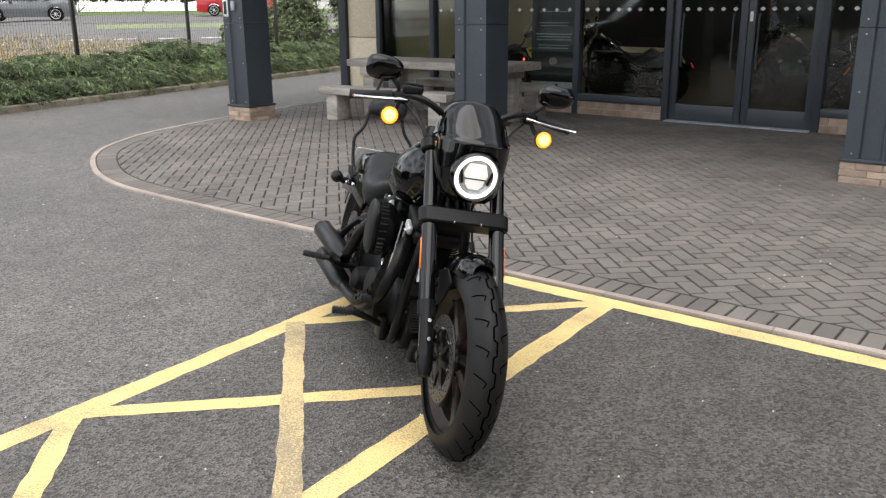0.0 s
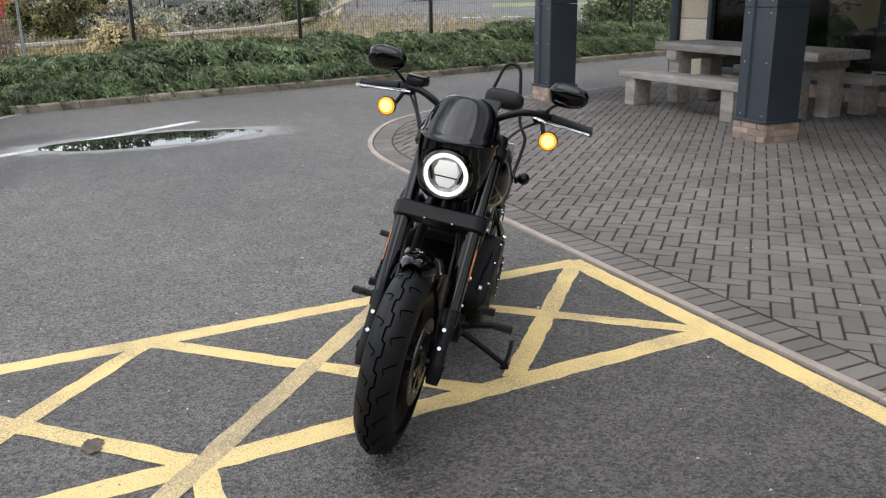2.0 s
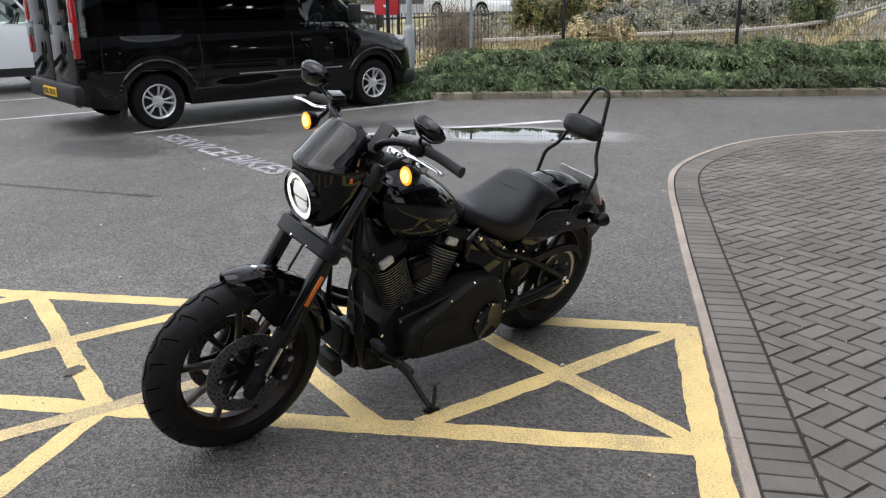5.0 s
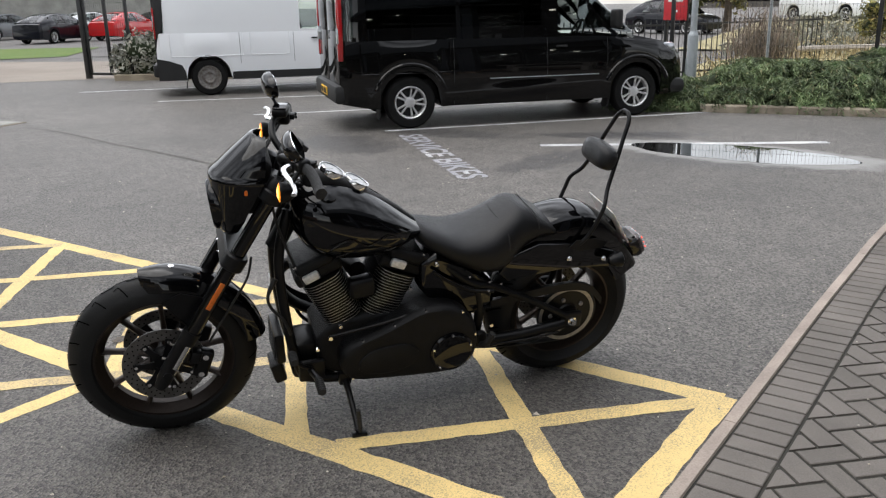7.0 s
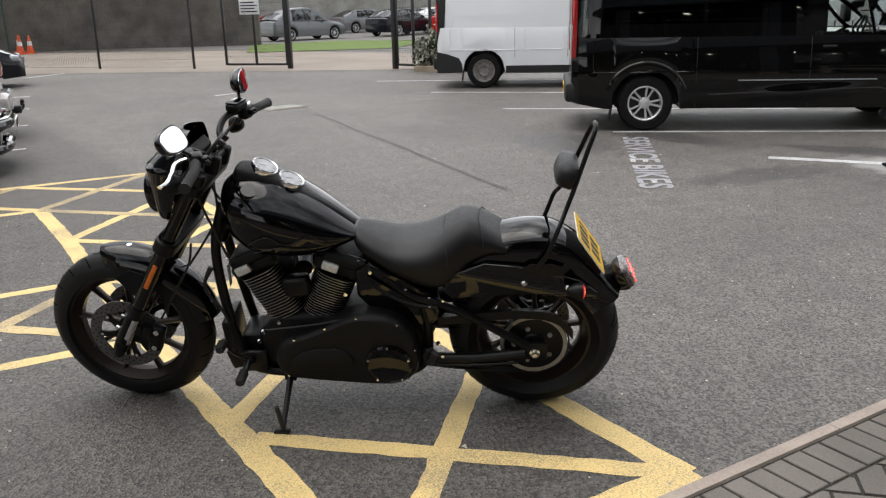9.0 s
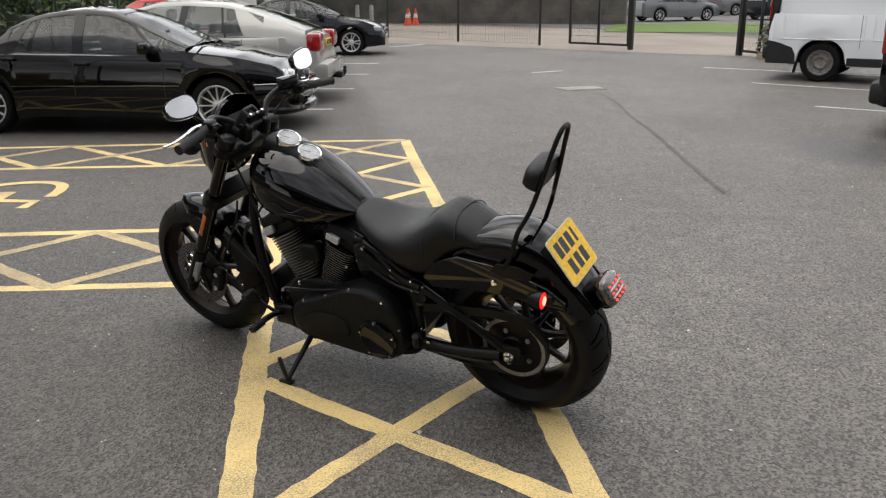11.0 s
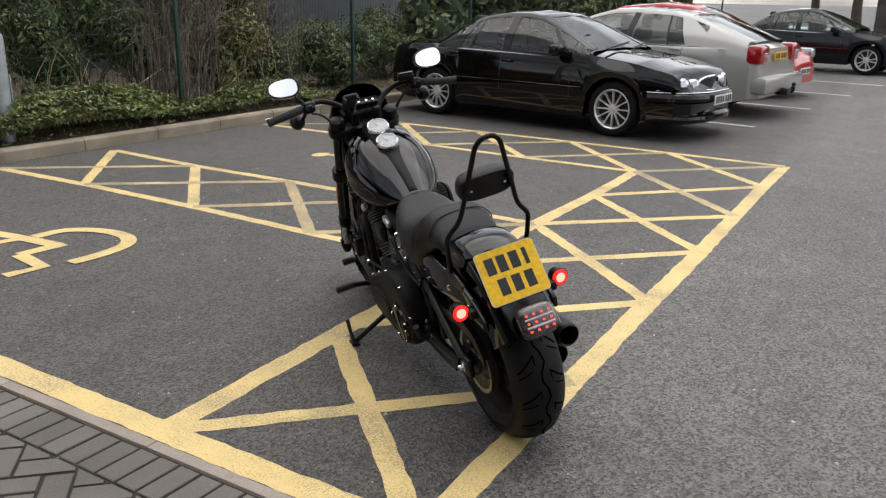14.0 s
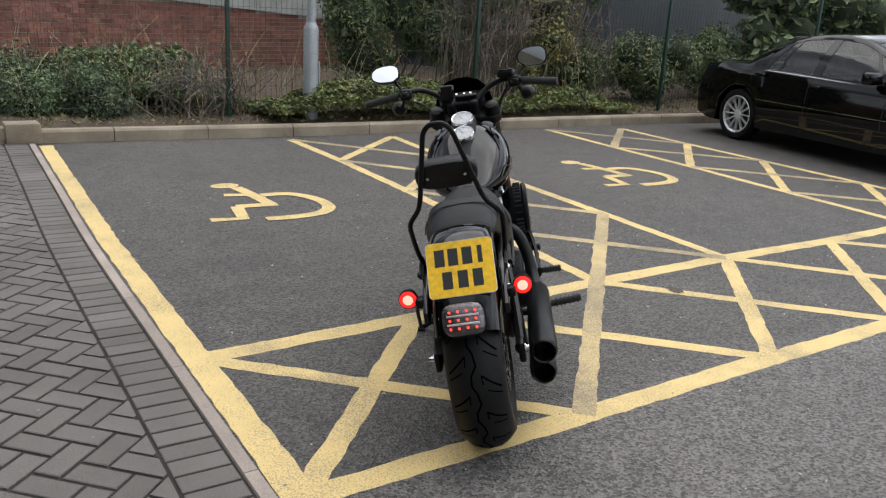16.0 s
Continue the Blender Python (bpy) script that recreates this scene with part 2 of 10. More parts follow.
M["brick_buff"] = surface("buff_brick", (0.47, 0.345, 0.26), (0.31, 0.225, 0.175), 6, 140, 0.85, bump=0.4, random_var=0.25)
M["brick_red"] = surface("red_brick", (0.33, 0.145, 0.105), (0.205, 0.088, 0.068), 6, 120, 0.88, bump=0.4, random_var=0.3)
M["mortar"] = surface("mortar", (0.45, 0.41, 0.36), (0.35, 0.32, 0.28), 5, 150, 0.9, bump=0.3)
M["cream"] = surface("cream_panel", (0.72, 0.62, 0.45), (0.68, 0.58, 0.42), 1, 40, 0.5, bump=0.03)
M["wood"] = surface("weathered_timber", (0.46, 0.42, 0.375), (0.30, 0.27, 0.24), 3, 60, 0.8, bump=0.5, stretch=(1, 6, 6), random_var=0.15)
M["glass"] = glass("shop_glass", (0.80, 0.84, 0.83), 1.5)
M["car_glass"] = glass("car_glass", (0.74, 0.80, 0.79), 1.68)
M["dark_glass"] = glass("dark_car_glass", (0.06, 0.07, 0.07), 1.55)
M["soil"] = surface("leaf_litter", (0.11, 0.075, 0.05), (0.06, 0.045, 0.03), 5, 60, 0.95, bump=0.8)
M["grass_ground"] = surface("rough_grass_ground", (0.30, 0.27, 0.13), (0.40, 0.34, 0.2), 1.2, 30, 0.95, bump=0.8)
M["verge"] = surface("mown_grass", (0.1, 0.17, 0.035), (0.14, 0.19, 0.05), 1.0, 40, 0.95, bump=0.8)
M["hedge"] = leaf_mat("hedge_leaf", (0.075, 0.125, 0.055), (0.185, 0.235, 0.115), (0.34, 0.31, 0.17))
# darker copy of the hedge leaf, with the shade beneath the sprays painted in
M["hedge_shade"] = leaf_mat("shaded_hedge_leaf", (0.03, 0.06, 0.022), (0.07, 0.11, 0.045), (0.16, 0.15, 0.07))
M["fern"] = leaf_mat("dark_fine_leaf", (0.045, 0.075, 0.03), (0.11, 0.155, 0.065), (0.26, 0.22, 0.10))
M["shrub"] = leaf_mat("shrub_leaf", (0.05, 0.085, 0.03), (0.13, 0.17, 0.06), (0.30, 0.24, 0.10))
M["cover"] = leaf_mat("ground_cover_leaf", (0.075, 0.11, 0.03), (0.18, 0.21, 0.065), (0.34, 0.19, 0.08))
M["dry"] = leaf_mat("dry_grass_leaf", (0.34, 0.27, 0.14), (0.46, 0.38, 0.21), (0.24, 0.25, 0.1))
M["autumn"] = leaf_mat("autumn_leaf", (0.10, 0.12, 0.04), (0.22, 0.2, 0.06), (0.5, 0.33, 0.08))
M["twig"] = leaf_mat("brown_twig", (0.14, 0.11, 0.085), (0.2, 0.16, 0.125), (0.26, 0.21, 0.15))
M["lavender"] = leaf_mat("grey_leaf", (0.16, 0.17, 0.13), (0.27, 0.27, 0.22), (0.34, 0.29, 0.22))
# shells inside hedge and shrubs; the inner shade is put into this near-black
M["core"] = surface("foliage_shade", (0.022, 0.038, 0.014), (0.035, 0.042, 0.02), 6, 60, 0.95, bump=0.6)
M["bark"] = surface("bark", (0.12, 0.09, 0.065), (0.07, 0.055, 0.04), 9, 70, 0.9, bump=0.7)
M["galv"] = surface("galvanised_steel", (0.42, 0.45, 0.47), (0.34, 0.37, 0.39), 4, 60, 0.5, metal=0.35, bump=0.05)
M["black_metal"] = surface("black_fence_paint", (0.012, 0.013, 0.013), (0.02, 0.02, 0.02), 6, 60, 0.45, bump=0.05)
M["green_metal"] = surface("green_fence_paint", (0.012, 0.05, 0.035), (0.01, 0.035, 0.028), 6, 60, 0.45, bump=0.05)
M["concrete"] = surface("concrete", (0.36, 0.36, 0.33), (0.25, 0.25, 0.23), 1.5, 60, 0.85, bump=0.3)
M["rubber"] = surface("tyre_rubber", (0.006, 0.006, 0.006), (0.009, 0.009, 0.009), 12, 120, 0.75, bump=0.15, spec=0.2, world_space=False)
M["alloy"] = surface("silver_alloy", (0.78, 0.78, 0.79), (0.66, 0.66, 0.66), 6, 80, 0.3, metal=0.5, bump=0.0, world_space=False)
M["steel_wheel"] = surface("grey_steel_wheel", (0.28, 0.27, 0.26), (0.16, 0.14, 0.12), 20, 90, 0.6, metal=0.3, world_space=False)
M["black_paint"] = paint("black_car_paint", (0.0018, 0.0018, 0.002), coat=1.0, dust=0.003, coat_ior=1.44, spec=0.0)
M["van_black"] = paint("black_van_paint", (0.002, 0.002, 0.0022), dust=0.008, coat_ior=1.45, spec=0.0)
M["white_paint"] = paint("white_van_paint", (0.86, 0.88, 0.90), dust=0.05)
M["silver_paint"] = paint("silver_car_paint", (0.40, 0.388, 0.365), 0.35, metal=0.25)
M["red_paint"] = paint("red_car_paint", (0.5, 0.012, 0.015))
M["navy_paint"] = paint("dark_navy_car_paint", (0.004, 0.005, 0.009), dust=0.01, coat_ior=1.36)
M["grey_paint"] = paint("grey_car_paint", (0.16, 0.17, 0.18), 0.35, metal=0.4)
M["plastic"] = surface("black_plastic", (0.008, 0.008, 0.0085), (0.012, 0.012, 0.012), 8, 120, 0.6, bump=0.08)
M["seat"] = surface("dark_seat_cloth", (0.02, 0.02, 0.021), (0.03, 0.03, 0.03), 8, 120, 0.85)
M["lamp_clear"] = surface("clear_headlamp", (0.55, 0.57, 0.6), (0.4, 0.42, 0.45), 30, 60, 0.1, metal=0.5, bump=0, coat=1.0)
M["lamp_red"] = surface("red_lens", (0.45, 0.01, 0.012), (0.35, 0.008, 0.01), 30, 60, 0.12, bump=0, coat=1.0)
M["chrome"] = surface("chrome", (0.8, 0.8, 0.81), (0.7, 0.7, 0.7), 10, 50, 0.08, 0.04, metal=1.0, bump=0)
M["plate_white"] = surface("white_number_plate", (0.75, 0.75, 0.73), (0.7, 0.7, 0.68), 8, 60, 0.4, bump=0)
M["plate_yellow"] = surface("yellow_number_plate", (0.95, 0.57, 0.01), (0.92, 0.54, 0.01), 8, 60, 0.35, bump=0)
M["ink"] = surface("black_ink", (0.012, 0.012, 0.012), (0.02, 0.02, 0.02), 8, 60, 0.5, bump=0)
M["sign_red"] = surface("red_sign", (0.6, 0.03, 0.04), (0.55, 0.025, 0.035), 3, 40, 0.45, bump=0)
M["sign_white"] = surface("white_sign", (0.75, 0.76, 0.77), (0.7, 0.7, 0.72), 3, 40, 0.5, bump=0)
M["water"], wn2, wl2, wb = node_mat("puddle_water")
wb.inputs["Base Color"].default_value = (0.012, 0.012, 0.012, 1)
wb.inputs["Roughness"].default_value = 0.015
wb.inputs["Specular IOR Level"].default_value = 0.6


# ---- mesh helpers ----
def finish(name, bm, mat, smooth=None):
    bmesh.ops.recalc_face_normals(bm, faces=bm.faces)
    me = bpy.data.meshes.new(name)
    bm.to_mesh(me)
    bm.free()
    me.materials.append(M[mat] if isinstance(mat, str) else mat)
    if smooth is not None:
        me.shade_smooth()
        me.set_sharp_from_angle(angle=radians(smooth))
    return me


def part(name, bm, mat, parent=None, label="", smooth=35, m=None):
    ob = new(name, finish(name, bm, mat, smooth))
    if m is not None:
        ob.matrix_world = m
    if parent is not None:
        ob.parent = parent
    if label:
        ob["label"] = label
    return ob


def thing(name, m, label, category, group="", kind=""):
    ob = new(name)
    ob.empty_display_size = 0.1
    ob.matrix_world = m
    return tagged(ob, label, category, group, kind)


def add_box(bm, size, m=None, bevel=0.0, seg=2):
    r = bmesh.ops.create_cube(bm, size=1.0)
    vs = r["verts"]
    bmesh.ops.scale(bm, vec=size, verts=vs)
    if bevel:
        es = list({e for v in vs for e in v.link_edges})
        rb = bmesh.ops.bevel(bm, geom=es, offset=bevel, segments=seg, affect='EDGES', profile=0.5)
        vs = list({v for f in rb["faces"] for v in f.verts} | {v for v in vs if v.is_valid})
    if m is not None:
        bmesh.ops.transform(bm, matrix=m, verts=[v for v in vs if v.is_valid])
    return vs


def box_between(bm, lo, hi, bevel=0.0, m=None):
    c = [(a + b) / 2 for a, b in zip(lo, hi)]
    t = Matrix.Translation(c)
    return add_box(bm, [abs(b - a) for a, b in zip(lo, hi)], (m @ t) if m is not None else t, bevel)


def axis_matrix(p0, p1):
    d = Vector(p1) - Vector(p0)
    return Matrix.Translation(Vector(p0)) @ d.to_track_quat('Z', 'Y').to_matrix().to_4x4(), d.length


def add_rings(bm, rings, closed=True, caps=True):
    """Skin a row of rings of equal count."""
    vs = [[bm.verts.new(p) for p in r] for r in rings]
    n = len(vs[0])
    for a, b in zip(vs, vs[1:]):
        for i in range(n if closed else n - 1):
            j = (i + 1) % n
            try:
                bm.faces.new((a[i], a[j], b[j], b[i]))
            except ValueError:
                pass
    if caps and closed:
        for r in (vs[0], vs[-1]):
            if len({tuple(v.co) for v in r}) > 2:
                try:
                    bm.faces.new(r)
                except ValueError:
                    pass
    return vs


def add_cyl(bm, p0, p1, r0, r1=None, seg=16, caps=True):
    r1 = r0 if r1 is None else r1
    m, h = axis_matrix(p0, p1)
    rings = [[m @ Vector((r * math.cos(a), r * math.sin(a), z)) for a in (2 * math.pi * i / seg for i in range(seg))] for r, z in ((r0, 0), (r1, h))]
    return add_rings(bm, rings, True, caps)


def add_lathe(bm, profile, m, seg=32, closed=False):
    """profile: (radius, along) pairs turned about the z axis of m."""
    rings = [[m @ Vector((r * math.cos(a), r * math.sin(a), z)) for a in (2 * math.pi * i / seg for i in range(seg))] for r, z in profile]
    if closed:
        rings.append(rings[0])
    vs = add_rings(bm, rings, True, False)
    if closed:
        bmesh.ops.remove_doubles(bm, verts=[v for r in (vs[0], vs[-1]) for v in r], dist=1e-6)
    return vs


def smooth_path(pts, n=6, closed=False):
    pts = [Vector(p) for p in pts]
    if len(pts) < 3:
        return pts
    out = []
    cnt = len(pts)
    rng = range(cnt if closed else cnt - 1)
    for i in rng:
        if closed:
            a, b, c, d = pts[(i - 1) % cnt], pts[i], pts[(i + 1) % cnt], pts[(i + 2) % cnt]
        else:
            a, b, c, d = pts[max(i - 1, 0)], pts[i], pts[i + 1], pts[min(i + 2, cnt - 1)]
        for k in range(n):
            t = k / n
            out.append(0.5 * ((2 * b) + (c - a) * t + (2 * a - 5 * b + 4 * c - d) * t * t + (3 * b - a - 3 * c + d) * t ** 3))
    if not closed:
        out.append(pts[-1])
    return out


def add_tube(bm, pts, r, seg=10, n=6, caps=True, flat=1.0):
    """A round bar along a smooth path; r may be a list of radii at the given points."""
    path = smooth_path(pts, n)
    rs = r if isinstance(r, (list, tuple)) else [r] * len(pts)
    rings = []
    up = Vector((0.13, 0.21, 0.97)).normalized()
    for i, p in enumerate(path):
        d = (path[min(i + 1, len(path) - 1)] - path[max(i - 1, 0)]).normalized()
        if abs(d.dot(up)) > 0.97:
            up = Vector((0.9, 0.3, 0.1)).normalized()
        s = d.cross(up).normalized()
        u = s.cross(d).normalized()
        f = i / max(len(path) - 1, 1) * (len(rs) - 1)
        k = min(int(f), len(rs) - 2) if len(rs) > 1 else 0
        rr = rs[k] + (rs[k + 1] - rs[k]) * (f - k) if len(rs) > 1 else rs[0]
        rings.append([p + rr * (math.cos(a) * s + flat * math.sin(a) * u) for a in (2 * math.pi * j / seg for j in range(seg))])
    return add_rings(bm, rings, True, caps)


def add_prism(bm, pts, z0, z1, m=None):
    """A flat outline (x, y) raised from z0 to z1."""
    m = m or Matrix()
    lo = [bm.verts.new(m @ Vector((x, y, z0))) for x, y in pts]
    hi = [bm.verts.new(m @ Vector((x, y, z1))) for x, y in pts]
    n = len(pts)
    bm.faces.new(hi)
    bm.faces.new(lo[::-1])
    for i in range(n):
        j = (i + 1) % n
        bm.faces.new((lo[i], lo[j], hi[j], hi[i]))


def raw_mesh(name, verts, faces, mat):
    me = bpy.data.meshes.new(name)
    me.from_pydata(verts, [], faces)
    me.materials.append(M[mat])
    return me


def merged(verts, faces, v, f):
    k = len(verts)
    verts.extend(v)
    faces.extend([tuple(i + k for i in q) for q in f])


rng = np.random.default_rng(7)


def leaves(name, centres, normals, size, mat, label="", category="", group="", kind="", parent=None, aspect=0.5, droop=0.35, along=None):
    """Many small folded leaves, each two triangles, set about given places and facing roughly outwards."""
    n = len(centres)
    c = np.asarray(centres, float)
    nr = np.asarray(normals, float) + rng.normal(0, 0.65, (n, 3))
    nr /= np.linalg.norm(nr, axis=1)[:, None] + 1e-9
    t = rng.normal(0, 1, (n, 3)) + np.asarray((0, 0, -droop))
    if along is not None:
        t = np.asarray(along, float) + rng.normal(0, 0.25, (n, 3))
    t -= (t * nr).sum(1)[:, None] * nr
    t /= np.linalg.norm(t, axis=1)[:, None] + 1e-9
    b = np.cross(nr, t)
    s = (size * rng.uniform(0.6, 1.4, n))[:, None]
    v = np.empty((n, 4, 3))
    v[:, 0] = c - t * s
    v[:, 1] = c + b * s * aspect + nr * s * 0.18
    v[:, 2] = c + t * s
    v[:, 3] = c - b * s * aspect + nr * s * 0.18
    f = np.arange(n * 4).reshape(n, 4)
    f = np.concatenate([f[:, [0, 1, 2]], f[:, [0, 2, 3]]])
    me = bpy.data.meshes.new(name)
    me.from_pydata(v.reshape(-1, 3).tolist(), [], f.tolist())
    me.materials.append(M[mat])
    ob = new(name, me)
    if parent is not None:
        ob.parent = parent
    return tagged(ob, label, category, group, kind)


def spline_y(table, x):
    xs, ys = zip(*table)
    return float(np.interp(x, xs, ys))


# ---- ground ----
bm = bmesh.new()
bmesh.ops.create_grid(bm, x_segments=40, y_segments=40, size=300)
tagged(part("ground", bm, "asphalt", smooth=None), "worn dark grey asphalt of the car park with damp patches", "ground", kind="structure")

PAVE = 0.012   # the block paving and the pin kerb lie almost flush with the asphalt


lift = [0.0]


def strip(bm, a, b, width, z=0.0012, ragged=0.0055):
    """A painted stripe between two points, with slightly ragged edges."""
    a, b = Vector((*a, 0)), Vector((*b, 0))
    d = b - a
    lift[0] += 0.00002
    z += lift[0]
    s = d.normalized().cross(Vector((0, 0, 1)))
    n = max(2, int(d.length / 0.06))
    l = [bm.verts.new(a + d * i / n + s * (width / 2 + random.uniform(-ragged, ragged)) + Vector((0, 0, z))) for i in range(n + 1)]
    r = [bm.verts.new(a + d * i / n - s * (width / 2 + random.uniform(-ragged, ragged)) + Vector((0, 0, z))) for i in range(n + 1)]
    for i in range(n):
        bm.faces.new((l[i], l[i + 1], r[i + 1], r[i]))


# corners of the yellow hatching: B the outer line, C the bay fronts, D and E the end strip, F and G the strip between bays
TAR = (-2.15, 1.165)
B_ = [(-2.99, 3.93), (-3.015, 2.72), (-3.03, 1.505), (-3.06, 0.385), (-3.075, -0.73), (-3.09, -1.965), (-3.12, -3.09)]
C_ = [(-1.825, 3.85), (-1.83, 2.70), (-1.832, 1.48), (-1.85, 0.31), (-1.905, -0.81), (-1.915, -2.0)]
D_ = [(-3.12, -3.09), (-1.918, -3.19), (-0.778, -3.275), (0.44, -3.33), (1.55, -3.38), (2.72, -3.46)]
E_ = [(-1.915, -2.0), (-0.712, -2.07), (0.49, -2.17), (1.65, -2.22), (2.93, -2.32)]
F_ = [(-1.832, 1.48), (-0.615, 1.38), (0.595, 1.265), (1.935, 1.185), (3.12, 1.155)]
G_ = [(-1.85, 0.31), (-0.625, 0.225), (0.555, 0.15), (1.73, 0.095), (3.0, -0.045)]


def line_ob(name, mat, label, a, b, width):
    bm = bmesh.new()
    strip(bm, a, b, width)
    tagged(part(name, bm, mat, smooth=None), label, "road marking", kind="structure")


for row, w_ in ((B_, 0.112), (C_, 0.116), (D_, 0.092), (E_, 0.092), (F_, 0.092), (G_, 0.092)):
    for a, b in zip(row, row[1:]):
        line_ob("yellow_line", "yellow", "yellow painted edge line of the hatching on asphalt", a, b, w_)
for a, b in (((3.44, 3.51), (-0.02, 3.77)), ((-0.02, 3.765), (-1.84, 3.862)), ((-1.84, 3.862), (-3.02, 3.925))):
    line_ob("yellow_line", "yellow", "broad yellow line painted along the pin kerb", a, b, 0.12)
for a, b in ((B_[0], (-1.87, 2.78)), (C_[0], B_[1]), ((-1.84, 2.61), (-3.0, 1.53)), (B_[3], C_[4]), (C_[4], B_[5]), (D_[1], B_[5]), (D_[2], E_[0]),
             (G_[3], F_[2]), (G_[4], F_[3]), (D_[3], E_[1]), (D_[4], E_[2]), (B_[4], C_[3]), (B_[2], C_[3]), (C_[2], B_[3])):
    line_ob("yellow_hatching", "yellow", "yellow diagonal hatching stripe painted on asphalt", a, b, 0.092)
for a, b in ((B_[1], C_[2]), (B_[4], C_[5]), (C_[5], D_[0]), (E_[1], D_[1]), (E_[2], D_[2]), (E_[3], D_[3]), (E_[4], D_[4]),
             (G_[1], F_[0]), (G_[2], F_[1]), (F_[1], G_[0]), (F_[2], G_[1]), (F_[3], G_[2]), (F_[4], G_[3]), (D_[5], E_[3])):
    line_ob("worn_hatching", "yellow_worn", "worn yellow diagonal hatching stripe on asphalt", a, b, 0.092)


def stroke(bm, pts, width, z=0.0045, n=8, closed=False):
    """A painted stroke along a smooth path."""
    path = [Vector((x, y, 0)) for x, y in pts] if n == 1 else smooth_path([(x, y, 0) for x, y in pts], n)
    l, r = [], []
    for i, p in enumerate(path):
        d = (path[min(i + 1, len(path) - 1)] - path[max(i - 1, 0)]).normalized()
        s = d.cross(Vector((0, 0, 1))) * width / 2
        l.append(bm.verts.new(p + s + Vector((0, 0, z))))
        r.append(bm.verts.new(p - s + Vector((0, 0, z))))
    for i in range(len(path) - 1):
        bm.faces.new((l[i], l[i + 1], r[i + 1], r[i]))


for dx, dy in ((0.07, 0.02), (-0.11, -3.58)):
    bm = bmesh.new()
    bm.faces.new([bm.verts.new((1.20 + dx + 0.085 * math.cos(a), 2.56 + dy + 0.115 * math.sin(a), 0.0043)) for a in (2 * math.pi * k / 24 for k in range(24))])
    stroke(bm, [(1.12 + dx, 2.50 + dy), (0.90 + dx, 2.48 + dy), (0.50 + dx, 2.46 + dy)], 0.10, n=1)
    stroke(bm, [(0.90 + dx, 2.68 + dy), (0.84 + dx, 2.50 + dy), (0.70 + dx, 2.45 + dy)], 0.085, 0.0048, n=1)
    stroke(bm, [(0.50 + dx, 2.42 + dy), (0.53 + dx, 2.72 + dy)], 0.10, 0.0046, n=1)
    stroke(bm, [(0.53 + dx, 2.72 + dy), (0.20 + dx, 2.80 + dy), (0.24 + dx, 3.02 + dy)], 0.095, 0.0049, n=1)
    stroke(bm, [(0.80 + dx, 2.42 + dy), (0.76 + dx, 2.20 + dy), (0.55 + dx, 2.08 + dy), (0.30 + dx, 2.09 + dy), (0.15 + dx, 2.22 + dy), (0.11 + dx, 2.44 + dy), (0.13 + dx, 2.66 + dy)], 0.10, 0.0051)
    tagged(part("wheelchair_marking", bm, "yellow", smooth=None), "yellow wheelchair symbol painted on a parking bay", "road marking", "wheelchair symbols", "structure")

for a, b, w_ in (((-8.58, -1.91), (-12.2, 1.33), 0.09), ((-8.45, 0.42), (-10.07, 3.26), 0.145), ((-9.09, -4.79), (-12.2, -1.75), 0.08),
                 ((-9.75, -7.8), (-13.0, -4.2), 0.09), ((-10.24, -10.76), (-14.0, -7.2), 0.09), ((-6.44, -10.35), (-7.15, -10.65), 0.08)):
    line_ob("white_line", "white_worn", "worn white parking bay line on asphalt", a, b, w_)
for k in range(5):
    x, y = -2.40 - 0.41 * k, -5.76 - 2.47 * k
    line_ob("white_line", "white_worn", "worn white parking bay line on asphalt", (x, y), (x + 4.9, y - 0.85), 0.08)
line_ob("white_line", "white_worn", "worn white parking bay line on asphalt", (-4.35, -18.7), (-6.82, -20.94), 0.09)

# a dark tar spot spilt over the line, and grit scattered on the asphalt
bm = bmesh.new()
bm.faces.new([bm.verts.new((TAR[0] + 0.06 * (0.7 + 0.5 * random.random()) * math.cos(a), TAR[1] + 0.04 * (0.7 + 0.5 * random.random()) * math.sin(a), 0.0062)) for a in (2 * math.pi * k / 26 for k in range(26))])
M["tar_spot"] = surface("tar_spot", (0.06, 0.05, 0.042), (0.13, 0.105, 0.08), 30, 120, 0.8)
tagged(part("tar_spot", bm, "tar_spot", smooth=None), "dark rough tar spot on the yellow line", "stain", kind="structure")
gv, gf = [], []
for _ in range(1400):
    x, y, r = random.uniform(-8.5, 1.5), random.uniform(-3.5, 8.0), random.uniform(0.003, 0.008) * (1.8 if random.random() < 0.06 else 1)
    a0 = random.uniform(0, 6.28)
    b = len(gv)
    gv += [(x + r * math.cos(a0 + k * 2.1) * random.uniform(0.6, 1.4), y + r * math.sin(a0 + k * 2.1) * random.uniform(0.6, 1.4), 0.002 + (0.02 if y > 4.3 else 0)) for k in range(3)] + [(x, y, 0.003 + r * 0.6 + (0.02 if y > 4.3 else 0))]
    gf += [(b, b + 1, b + 3), (b + 1, b + 2, b + 3), (b + 2, b, b + 3)]
M["grit"] = surface("pale_grit", (0.6, 0.57, 0.5), (0.35, 0.3, 0.22), 9, 40, 0.8, island=True, random_var=0.4)
tagged(new("grit", raw_mesh("grit", gv, gf, "grit")), "pale grit and dry leaf bits scattered on the asphalt", "grit", kind="stuff")

# words painted on the ground


